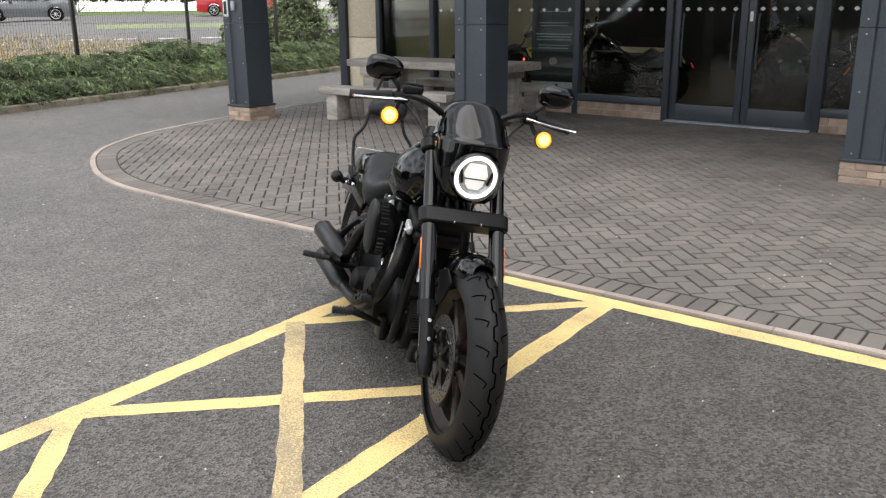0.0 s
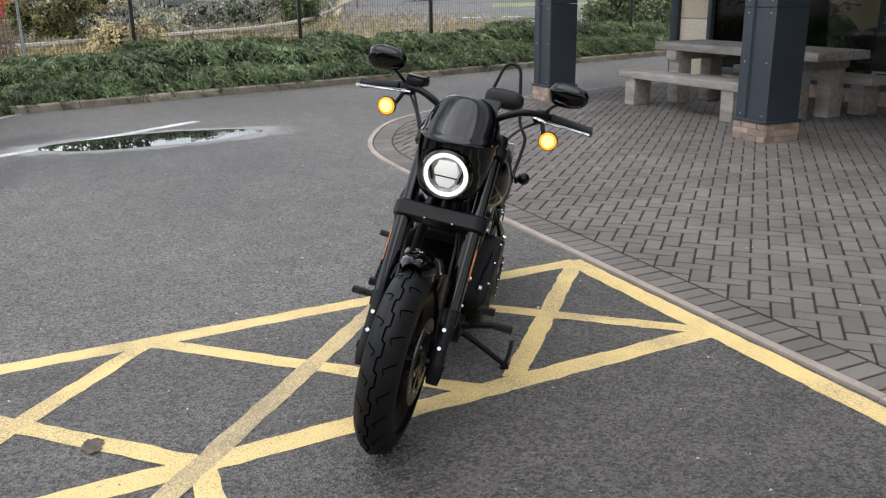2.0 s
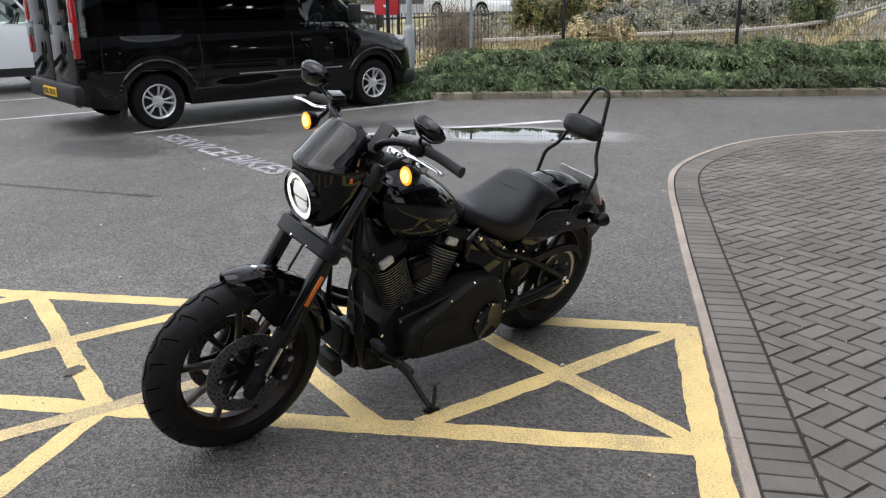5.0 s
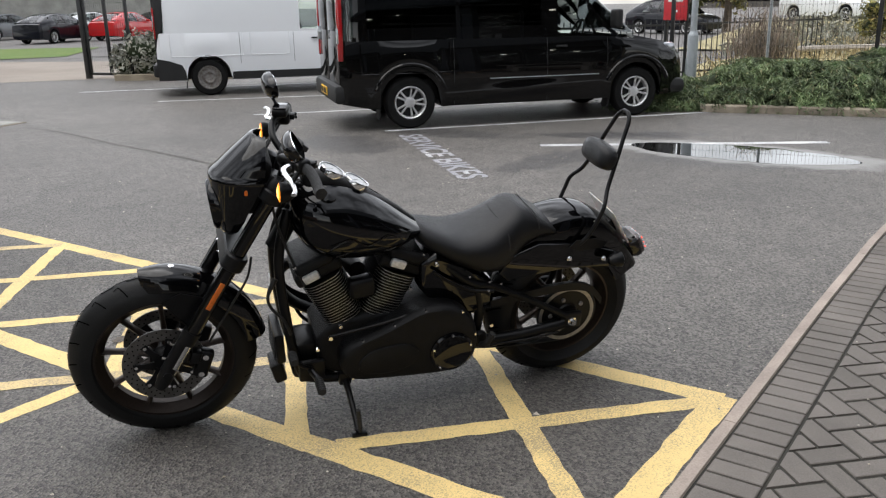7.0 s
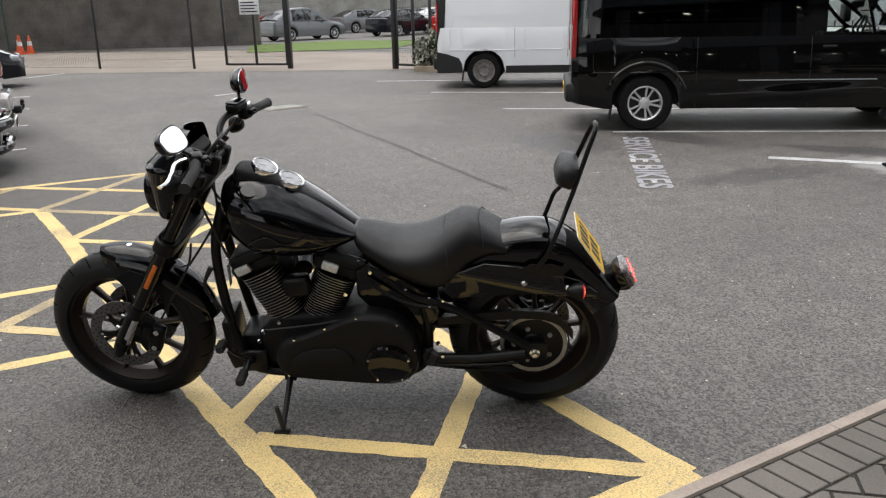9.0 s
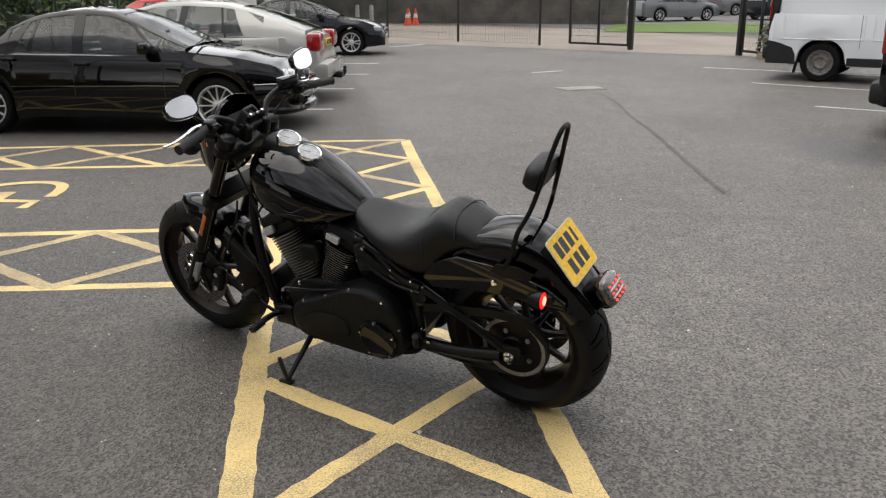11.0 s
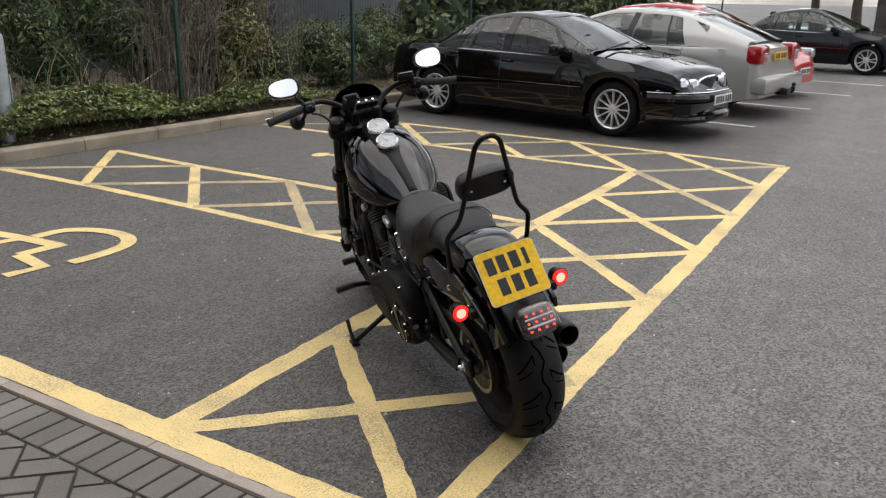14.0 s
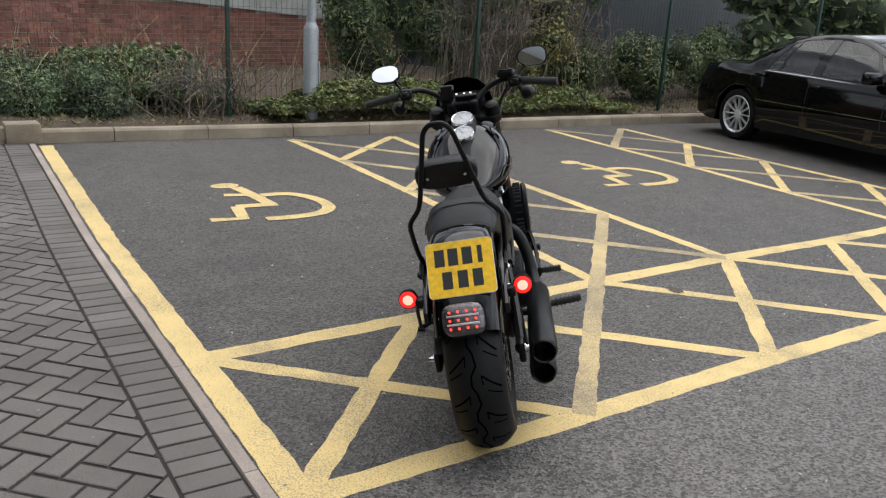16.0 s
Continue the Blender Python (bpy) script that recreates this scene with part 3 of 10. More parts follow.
def lettering(text, height, mat, m, name="lettering", parent=None, label="", depth=0.0, spacing=1.0, bold=0.0):
    cu = bpy.data.curves.new(name, 'FONT')
    cu.body, cu.size, cu.extrude, cu.align_x, cu.align_y, cu.space_character, cu.offset = text, height * 1.38, depth, 'CENTER', 'CENTER', spacing, bold
    tmp = new(name, cu)
    dg = bpy.context.evaluated_depsgraph_get()
    me = bpy.data.meshes.new_from_object(tmp.evaluated_get(dg))
    bpy.data.objects.remove(tmp)
    me.materials.clear()
    me.materials.append(M[mat])
    ob = new(name, me)
    ob.matrix_world = m
    if parent is not None:
        ob.parent = parent
    if label:
        ob["label"] = label
    return ob


svc_dir = 46.9
sv = lettering("SERVICE BIKES", 0.30, "white_rubbed", pose(-7.44, -0.37, 0.005, 0, 0, svc_dir) @ Matrix.Diagonal((1.12, 1.0, 1, 1)), "painted_words", bold=0.008)
tagged(sv, "white words SERVICE BIKES painted on the asphalt", "road marking", kind="structure")

# puddle
pts = []
for i in range(80):
    a = 2 * math.pi * i / 80
    r = 1 + 0.16 * noise.noise((math.cos(a) * 1.7, math.sin(a) * 1.7, 3.3)) + 0.1 * noise.noise((math.cos(a) * 5, math.sin(a) * 5, 8))
    x = 1.22 * math.cos(a)
    y = 0.47 * r * math.sin(a) * abs(math.sin(a)) ** 0.25
    pts.append((-8.93 + x * math.cos(radians(87)) - y * math.sin(radians(87)), 2.54 + x * math.sin(radians(87)) + y * math.cos(radians(87))))
bm = bmesh.new()
bm.faces.new([bm.verts.new((x, y, 0.0035)) for x, y in pts])
tagged(part("puddle", bm, "water", smooth=None), "shallow rain puddle lying on the asphalt", "water", kind="structure")

# drain cover and crack
cover = thing("drain_cover", pose(-6.55, -7.53, 0.002, 0, 0, 11), "pale grey rectangular drain cover set in the asphalt", "drain cover")
bm = bmesh.new()
add_box(bm, (0.75, 0.5, 0.006), Matrix.Translation((0, 0, 0.002)))
part("frame", bm, "kerb_dirty", cover)
bm = bmesh.new()
for i in range(7):
    add_box(bm, (0.08, 0.4, 0.006), Matrix.Translation((-0.3 + i * 0.1, 0, 0.008)))
part("grating", bm, "concrete", cover)
bm = bmesh.new()
cr = smooth_path([(-6.60, -6.9, 0), (-6.56, -6.0, 0), (-6.2, -4.2, 0), (-6.0, -3.0, 0), (-5.79, -2.0, 0), (-5.555, -0.84, 0), (-5.42, -0.1, 0)], 14)
for i in range(len(cr) - 1):
    k = 1.0 - abs(i / len(cr) - 0.5) * 1.2
    strip(bm, cr[i][:2], cr[i + 1][:2], 0.014 + 0.022 * k + 0.02 * random.random(), 0.0022, 0.014)
M["tar"] = surface("tar_seam", (0.082, 0.076, 0.069), (0.105, 0.097, 0.088), 4, 90, 0.75)
tagged(part("asphalt_seam", bm, "tar", smooth=None), "dark tar seam in the asphalt", "road marking", kind="structure")

# ---- block paving in front of the showroom ----
EDGE = smooth_path([(3.5, 3.59, 0), (1.5, 3.735, 0), (0.0, 3.845, 0), (-1.84, 3.937, 0), (-2.9, 3.99, 0), (-3.6, 4.025, 0), (-4.4, 4.065, 0), (-5.2, 4.115, 0), (-6.0, 4.165, 0),
                    (-6.75, 4.26, 0), (-7.35, 4.45, 0), (-7.9, 4.74, 0), (-8.4, 5.08, 0), (-8.8, 5.48, 0), (-9.15, 6.02, 0), (-9.42, 6.6, 0), (-9.72, 7.9, 0), (-9.9, 9.4, 0), (-10.0, 10.6, 0), (-10.2, 12.6, 0)], 16)
EDGE2 = [(p.x, p.y) for p in EDGE]


def side_offset(path, d):
    out = []
    for i, p in enumerate(path):
        t = Vector(path[min(i + 1, len(path) - 1)]) - Vector(path[max(i - 1, 0)])
        t.normalize()
        out.append((p[0] + t.y * d, p[1] - t.x * d))
    return out


area = EDGE2 + [(-10.3, 13.6), (12.0, 13.6), (12.0, 3.3)]
bm = bmesh.new()
bm.faces.new([bm.verts.new((x, y, 0.0045)) for x, y in area])
bmesh.ops.triangulate(bm, faces=bm.faces)
pavement = tagged(part("pavement", bm, "joint", smooth=None), "dark sandy joints under grey block paving", "pavement", kind="structure")


def arc_walk(path, step):
    """Points and tangents at even steps along a path."""
    out, acc = [], 0.0
    for a, b in zip(path, path[1:]):
        a, b = Vector((a[0], a[1])), Vector((b[0], b[1]))
        d = (b - a).length
        while acc <= d:
            out.append((a + (b - a) * acc / d, (b - a).normalized()))
            acc += step
        acc -= d
    return out


# pin kerb, one piece each 0.9 m
ks = arc_walk(EDGE2, 0.05)
for s in range(0, len(ks) - 1, 18):
    seg = ks[s:s + 19]
    bm = bmesh.new()
    rings = []
    for i, (p, t) in enumerate(seg):
        q = p - t * (0.004 if i == len(seg) - 1 else 0)
        nrm = Vector((t.y, -t.x))
        rings.append([(*(q + nrm * o), z) for o, z in ((0.0, 0.0), (0.004, PAVE + 0.004), (0.052, PAVE + 0.004), (0.056, 0.0))])
    add_rings(bm, rings, True, True)
    part("kerb_stone", bm, "edging", pavement, smooth=None)


def inside(x, y, poly):
    c = False
    j = len(poly) - 1
    for i in range(len(poly)):
        xi, yi = poly[i]
        xj, yj = poly[j]
        if (yi > y) != (yj > y) and x < (xj - xi) * (y - yi) / (yj - yi) + xi:
            c = not c
        j = i
    return c


def paver_mesh(w, h, name):
    bm = bmesh.new()
    g = 0.0055
    rings = [[(sx * (w / 2 - i), sy * (h / 2 - i), z) for sx, sy in ((-1, -1), (1, -1), (1, 1), (-1, 1))] for i, z in ((g, 0.0), (g, PAVE - 0.003), (g + 0.004, PAVE))]
    vs = add_rings(bm, rings, True, False)
    bm.faces.new(vs[-1])
    me = finish(name, bm, "paver")
    return me


block = paver_mesh(0.203, 0.103, "paving_block")
bv = [tuple(v.co) for v in block.vertices]
bf = [tuple(p.vertices) for p in block.polygons]
far_v, far_f = [], []
near = []


def near_box(x, y):
    return -3.35 < x < -1.35 and y < 5.75


def lay(x, y, ang):
    if near_box(x, y) and len(near) < 298:
        near.append((x, y, ang))
        return
    c, s = math.cos(ang), math.sin(ang)
    dz = random.uniform(-0.0015, 0.0015)
    merged(far_v, far_f, [(x + c * vx - s * vy, y + s * vx + c * vy, vz + dz) for vx, vy, vz in bv], bf)


# soldier course along the kerb
course = [(p + Vector((t.y, -t.x)) * 0.162, math.atan2(-t.x, t.y)) for p, t in arc_walk(EDGE2, 0.1045)]
for p, a in course:
    lay(p.x, p.y, a)
inner = side_offset(EDGE2, 0.272)
inner_poly = inner + [(-10.0, 13.3), (11.0, 13.3), (11.0, 3.9)]
# herringbone at 45 degrees to the kerb
base_ang = math.atan2(3.845 - 3.99, -0.0 + 2.9)
u = 0.1045
ca, sa = math.cos(base_ang + radians(45)), math.sin(base_ang + radians(45))
ox, oy = -2.0, 4.6


def cut_piece(cx, cy, ang):
    """A block cut to the line of the soldier course."""
    c, s = math.cos(ang), math.sin(ang)
    quad = [(cx + c * x - s * y, cy + s * x + c * y) for x, y in ((-0.0965, -0.0465), (0.0965, -0.0465), (0.0965, 0.0465), (-0.0965, 0.0465))]
    ins = [inside(x, y, inner_poly) for x, y in quad]
    if all(ins):
        lay(cx, cy, ang)
        return
    if not any(ins):
        return
    out = []
    for i in range(4):
        a, b, ia, ib = quad[i], quad[(i + 1) % 4], ins[i], ins[(i + 1) % 4]
        if ia:
            out.append(a)
        if ia != ib:
            lo, hi = (a, b) if ia else (b, a)
            for _ in range(12):
                mid = ((lo[0] + hi[0]) / 2, (lo[1] + hi[1]) / 2)
                lo, hi = (mid, hi) if inside(*mid, inner_poly) else (lo, mid)
            out.append(lo)
    if len(out) > 2:
        k = len(out)
        merged(far_v, far_f, [(x, y, 0.0) for x, y in out] + [(x, y, PAVE) for x, y in out],
               [tuple(range(k, 2 * k))] + [(i, (i + 1) % k, k + (i + 1) % k, k + i) for i in range(k)])


N = 95
for j in range(-N, N):
    for i in range(-N, N):
        k = (i - j) % 4
        if k == 0:
            gx, gy, a = (i + 1) * u, (j + 0.5) * u, 0.0
        elif k == 3:
            gx, gy, a = (i + 0.5) * u, (j + 1) * u, math.pi / 2
        else:
            continue
        x, y = ox + ca * gx - sa * gy, oy + sa * gx + ca * gy
        if -10.2 < x < 4.2 and 3.6 < y < 11.9:
            cut_piece(x, y, base_ang + radians(45) + a)
PAVERS = near
ob = new("paving_field", raw_mesh("paving_field", far_v, far_f, "paver_far"))
tagged(ob, "grey concrete blocks laid in a herringbone", kind="stuff")
ob.parent = pavement

# ---- hedge strip with its kerb, fence and the ground beyond ----
HK = smooth_path([(-12.15, 1.2, 0), (-12.42, 2.6, 0), (-12.78, 4.9, 0), (-13.05, 6.8, 0), (-13.42, 9.0, 0), (-13.78, 11.2, 0), (-14.3, 14.5, 0), (-14.9, 18.0, 0), (-15.5, 23.5, 0)], 12)
HK2 = [(p.x, p.y) for p in HK]


def kerb_run(path, height, width, name_label, step=0.915, sub=0.153, side=1.0, mat="kerb"):
    top = tagged(new("kerb"), name_label, "kerb", kind="structure")
    pts = arc_walk(path, sub)
    n = int(round(step / sub))
    for s in range(0, len(pts) - 1, n):
        seg = pts[s:s + n + 1]
        if len(seg) < 2:
            continue
        bm = bmesh.new()
        rings = []
        for i, (p, t) in enumerate(seg):
            q = p - t * (0.006 if i == len(seg) - 1 else -0.003 if i == 0 else 0)
            nrm = Vector((t.y, -t.x)) * side
            rings.append([(*(q + nrm * o), z) for o, z in ((0.0, -0.02), (0.004, height * 0.82), (0.022, height), (width, height), (width, -0.02))])
        add_rings(bm, rings, True, True)
        part("kerb_stone", bm, mat, top, smooth=None)
    return top


kerb_run(HK2, 0.11, 0.13, "weathered brown concrete kerb along the hedge", side=-1.0, mat="kerb_dirty")

bm = bmesh.new()
back = [(-14.1, 0.4), (-14.35, 3.2), (-14.7, 6.2), (-15.0, 9.0), (-15.4, 12), (-16.0, 17.5), (-16.6, 23)]
poly = side_offset(HK2, -0.12) + back[::-1]
bm.faces.new([bm.verts.new((x, y, 0.085)) for x, y in poly])
tagged(part("hedge_bed", bm, "soil", smooth=None), "soil bed under the low hedge", "planting bed", kind="structure")


def tuft_noise(x, y):
    return 0.5 * noise.noise((x * 0.9, y * 0.9, 1.7)) + 0.5 * noise.noise((x * 2.6, y * 2.6, 5.1))


def hedge_profile(f, x, y):
    """Height of the hedge over its depth, f from 0 at the kerb to 1 at the fence."""
    step = min(1.0, max(0.0, (f - 0.5) / 0.16))
    return (0.08 + 0.40 * min(1, f * 2.2) ** 0.7 + 0.20 * step * step * (3 - 2 * step)) * (1 + 0.55 * tuft_noise(x, y)) * (1 - 0.38 * math.exp(-((f - 0.52) / 0.08) ** 2)) * (0.45 + 0.55 * min(1.0, max(0.0, (y - 0.4) / 1.6)))


cs, ns = [], []
HEDGE_LINE = [(-11.85, 0.25)] + side_offset(HK2, -0.17)
hp = arc_walk(HEDGE_LINE, 0.12)
grid_rings = []
for k, (p, t) in enumerate(hp):
    nrm = Vector((-t.y, t.x))
    depth = 1.45
    ring = []
    for i in range(11):
        f = i / 10
        q = p + nrm * (f * depth)
        ring.append((q.x, q.y, 0.06 + max(0.02, hedge_profile(f, q.x, q.y) - 0.10)))
    grid_rings.append(ring)
# solid shell under the leaves, coloured dark for the shade within
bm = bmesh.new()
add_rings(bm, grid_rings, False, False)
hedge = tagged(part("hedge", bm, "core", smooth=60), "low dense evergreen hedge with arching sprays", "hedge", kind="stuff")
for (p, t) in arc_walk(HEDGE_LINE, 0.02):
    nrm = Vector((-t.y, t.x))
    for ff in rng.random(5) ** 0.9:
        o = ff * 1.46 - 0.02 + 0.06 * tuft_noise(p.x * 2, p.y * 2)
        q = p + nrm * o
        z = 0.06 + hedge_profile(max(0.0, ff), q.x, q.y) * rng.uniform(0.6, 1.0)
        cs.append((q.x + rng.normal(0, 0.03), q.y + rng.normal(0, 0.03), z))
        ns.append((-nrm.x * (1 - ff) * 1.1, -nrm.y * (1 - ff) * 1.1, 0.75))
# leaves below the sprays take the shade-darkened green
leaves("foliage", cs, ns, 0.036, "hedge_shade", "small leaves, darkened for the shade under the sprays", kind="stuff", parent=hedge, aspect=0.42)
# long arching sprays that sweep out of the hedge in bunches; every bunch has one heading
cs, ns, al = [], [], []
for _ in range(1900):
    i = int(rng.integers(len(hp)) * rng.random() ** 0.35)
    p, t = hp[i]
    nrm = Vector((-t.y, t.x))
    ff = rng.random()
    q = p + nrm * (ff * 1.4 + 0.03)
    z0 = hedge_profile(ff, q.x, q.y) - 0.02
    out_ = -1.0 if ff < 0.85 else 0.3
    lean = 1.5 * noise.noise((q.x * 0.8, q.y * 0.8, 9.2)) + rng.normal(0, 0.35)
    bunch = np.array([nrm.x * out_ + t.x * lean, nrm.y * out_ + t.y * lean, 0.0])
    bunch /= np.linalg.norm(bunch) + 1e-6
    for _k in range(int(rng.integers(4, 8))):
        d = bunch + np.array([rng.normal(0, 0.28), rng.normal(0, 0.28), 0.0])
        d /= np.linalg.norm(d) + 1e-6
        side = np.array([-d[1], d[0], 0.0])
        ln_ = min(rng.uniform(0.28, 0.75), 0.18 + ff * 1.3)
        up_, fall = rng.uniform(0.10, 0.24), rng.uniform(0.22, 0.40)
        foot = np.array([q.x + rng.normal(0, 0.05), q.y + rng.normal(0, 0.05), z0])
        for k in range(16):
            s_ = k / 15
            c = foot + np.array([d[0] * ln_ * s_, d[1] * ln_ * s_, up_ * s_ - fall * s_ * s_])
            sg_ = 1 if k % 2 else -1
            cs.append(c + side * 0.026 * sg_ * (1.1 - 0.7 * s_))
            ns.append((d[0] * 0.35, d[1] * 0.35, 1))
            al.append(np.array([d[0], d[1], 0.4 - 1.2 * s_]) + side * 0.55 * sg_)
leaves("spray", cs, ns, 0.052, "hedge", "arching leafy sprays", kind="stuff", parent=hedge, aspect=0.17, along=al)


def mesh_fence(name, posts, height, mat, wire_step, label, post_r=0.03, horizontal=0.2, wire=0.0025, base=0.0, rail=True):
    """Posts with welded wire panels between them."""
    top = thing(name, pose(*posts[0][:2], 0), label, "fence")
    inv = Matrix.Translation((-posts[0][0], -posts[0][1], 0))
    for x, y in posts:
        bm = bmesh.new()
        box_between(bm, (x - post_r, y - post_r, 0), (x + post_r, y + post_r, height + 0.05), 0.004, inv)
        part("post", bm, mat, top)
    for a, b in zip(posts, posts[1:]):
        a, b = Vector((*a, 0)), Vector((*b, 0))
        d = b - a
        L = d.length
        d.normalize()
        s = d.cross(Vector((0, 0, 1)))
        v, f = [], []

        def bar(p, q, r):
            ax = (q - p).normalized()
            o1 = ax.cross(Vector((0.31, 0.57, 0.76))).normalized() * r
            o2 = ax.cross(o1).normalized() * r
            ring = [o1, o2, -o1, -o2]
            merged(v, f, [tuple(e + o) for e in (p, q) for o in ring], [(i, (i + 1) % 4, 4 + (i + 1) % 4, 4 + i) for i in range(4)])
        n = int(L / wire_step)
        for i in range(1, n):
            p = a + d * (L * i / n)
            bar(p + Vector((0, 0, base + 0.05)), p + Vector((0, 0, height)), wire)
        k = int((height - base) / horizontal)
        for i in range(k + 1):
            z = base + 0.05 + (height - base - 0.05) * i / k
            bar(a + Vector((0, 0, z)) + s * 0.005, b + Vector((0, 0, z)) + s * 0.005, wire)
        me = raw_mesh("wire_panel", v, f, mat)
        ob = tagged(new("wire_panel", me), kind="stuff")
        ob.parent = top
        ob.matrix_parent_inverse = inv
    return top


mesh_fence("mesh_fence", [(-13.8, 0.2), (-14.22, 3.22), (-14.55, 6.2), (-14.8, 9.05), (-15.15, 11.9), (-15.5, 14.8), (-16.0, 17.75), (-16.5, 20.7)], 2.3, "black_metal", 0.055,
           "black welded mesh fence with square posts behind the hedge", wire=0.0022)


# ---- showroom building ----
BLD = pose(-5.36, 11.14, 0, 0, 0, -3.6)
showroom = thing("showroom", BLD, "showroom with blue-grey frames, large panes and buff brick plinth", "building")


def bpart(name, lo, hi, mat, parent=showroom, bevel=0.004, label="", extra=()):
    bm = bmesh.new()
    box_between(bm, lo, hi, bevel)
    for l_, h_ in extra:
        box_between(bm, l_, h_, bevel)
    return part(name, bm, mat, parent, label)


bpart("corner_post", (-5.05, -0.08, 0), (-4.88, 0.25, 7.4), "steel")
bpart("wall_panel", (-4.87, -0.02, 0.0), (-4.17, 0.28, 1.02), "cream", label="cream cladding panel")
bpart("wall_panel", (-4.87, -0.02, 1.03), (-4.17, 0.28, 2.2), "cream")
bpart("wall_panel", (-4.87, -0.02, 2.21), (-4.17, 0.28, 7.4), "cream")
# mullions, transoms, sills
for u_ in (-4.13, -2.95, -0.27, 1.12, 3.08, 4.9, 6.7, 8.5, 10.3):
    bpart("mullion", (u_ - 0.045, -0.06, 0.0), (u_ + 0.045, 0.08, 3.45), "steel")
for a, b in ((-4.08, -3.0), (-2.9, -0.32), (-0.22, 1.07), (3.13, 4.85), (4.95, 6.65), (6.75, 8.45), (8.55, 10.25)):
    bpart("sill", (a, -0.07, 0.20), (b, 0.07, 0.30), "steel")
    bpart("window_pane", (a, 0.005, 0.30), (b, 0.017, 3.4), "glass", bevel=0, label="tinted reflecting glass")
# unseen upper storey, added to darken reflections and shade the ground
bpart("unseen_storey", (-5.05, -0.1, 3.46), (11.0, 0.25, 7.4), "steel")
# doors
door = bpart("entrance_door", (1.17, -0.02, 0.02), (1.26, 0.04, 2.15), "steel", label="blue-grey aluminium double glass door",
             extra=(((2.05, -0.02, 0.02), (2.14, 0.04, 2.15)), ((1.26, -0.02, 0.02), (2.05, 0.04, 0.24)), ((1.26, -0.02, 2.06), (2.05, 0.04, 2.15))))
door2 = bpart("entrance_door", (2.15, -0.02, 0.02), (2.24, 0.04, 2.15), "steel", label="blue-grey aluminium double glass door",
              extra=(((2.94, -0.02, 0.02), (3.03, 0.04, 2.15)), ((2.24, -0.02, 0.02), (2.94, 0.04, 0.24)), ((2.24, -0.02, 2.06), (2.94, 0.04, 2.15))))
bpart("door_pane", (1.26, 0.005, 0.24), (2.05, 0.015, 2.06), "glass", door, 0)
bpart("door_pane", (2.24, 0.005, 0.24), (2.94, 0.015, 2.06), "glass", door2, 0)
for d_, u_ in ((door, 1.32), (door, 1.98), (door2, 2.3)):
    bm = bmesh.new()
    add_tube(bm, [(u_, -0.03, 0.75), (u_, -0.07, 0.8), (u_, -0.07, 1.35), (u_, -0.03, 1.4)], 0.011, 8)
    part("pull_handle", bm, "steel", d_, "dark steel pull handle")
bpart("lock_plate", (2.17, -0.03, 1.32), (2.21, -0.02, 1.44), "sign_white", door2)
bpart("over_panel", (1.17, -0.02, 2.16), (3.03, 0.04, 3.45), "steel")
bpart("threshold", (1.17, -0.16, 0.012), (3.03, 0.0, 0.03), "galv")
# plinth of buff bricks
def brick_row(parent, a, b, y0, y1, z0, courses, mat, axis_swap=False, L=0.225, H=0.075, g=0.01):
    for c in range(courses):
        x = a - (L / 2 if c % 2 else 0)
        while x < b - 0.02:
            lo_, hi_ = max(a, x), min(b, x + L - g)
            if hi_ - lo_ > 0.03:
                bm = bmesh.new()
                dy = random.uniform(-0.003, 0.003)
                if axis_swap:
                    box_between(bm, (y0 + dy, lo_, z0 + c * H + g / 2), (y1 + dy, hi_, z0 + (c + 1) * H - g / 2), 0.003)
                else:
                    box_between(bm, (lo_, y0 + dy, z0 + c * H + g / 2), (hi_, y1 + dy, z0 + (c + 1) * H - g / 2), 0.003)
                part("brick", bm, mat, parent, smooth=None)
            x += L


bpart("plinth_core", (-4.1, -0.035, 0.0), (1.07, 0.08, 0.2), "mortar", bevel=0)
bpart("plinth_core", (3.13, -0.035, 0.0), (10.3, 0.08, 0.2), "mortar", bevel=0)
brick_row(showroom, -4.08, 1.07, -0.045, 0.0, 0.0, 2, "brick_buff", H=0.1)
brick_row(showroom, 3.13, 4.6, -0.045, 0.0, 0.0, 2, "brick_buff", H=0.1)
# stickers on the glass
bm0 = bmesh.new()
add_prism(bm0, [(-0.035, 0), (0, -0.028), (0.035, 0), (0, 0.028)], 0, 0.002)
dia = finish("glass_marker", bm0, "sign_white")
for a, b, n in ((-0.22, 1.07, 8), (1.26, 2.05, 5), (2.24, 2.94, 5), (-2.9, -0.32, 12), (3.13, 4.85, 10)):
    for i in range(n):
        ob = new("glass_marker", dia)
        ob.parent = showroom
        ob.matrix_basis = pose(a + (b - a) * (i + 0.5) / n, -0.001, 1.47, 90, 0, 0)
# interior
bpart("showroom_floor", (-4.8, 0.1, 0.0), (11, 9, 0.02), surface("showroom_floor", (0.17, 0.14, 0.10), (0.13, 0.105, 0.075), 1, 20, 0.25, bump=0), bevel=0)
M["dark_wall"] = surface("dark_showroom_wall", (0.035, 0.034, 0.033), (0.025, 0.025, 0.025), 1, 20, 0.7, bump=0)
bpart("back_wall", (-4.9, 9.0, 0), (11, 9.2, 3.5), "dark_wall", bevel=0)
bpart("side_wall", (-5.0, 0.3, 0), (-4.85, 9.0, 7.4), "cream", bevel=0)
bpart("side_wall", (10.85, 0.1, 0), (11.0, 9.0, 7.4), "cream", bevel=0)
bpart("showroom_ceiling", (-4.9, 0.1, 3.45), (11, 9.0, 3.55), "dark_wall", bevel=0)
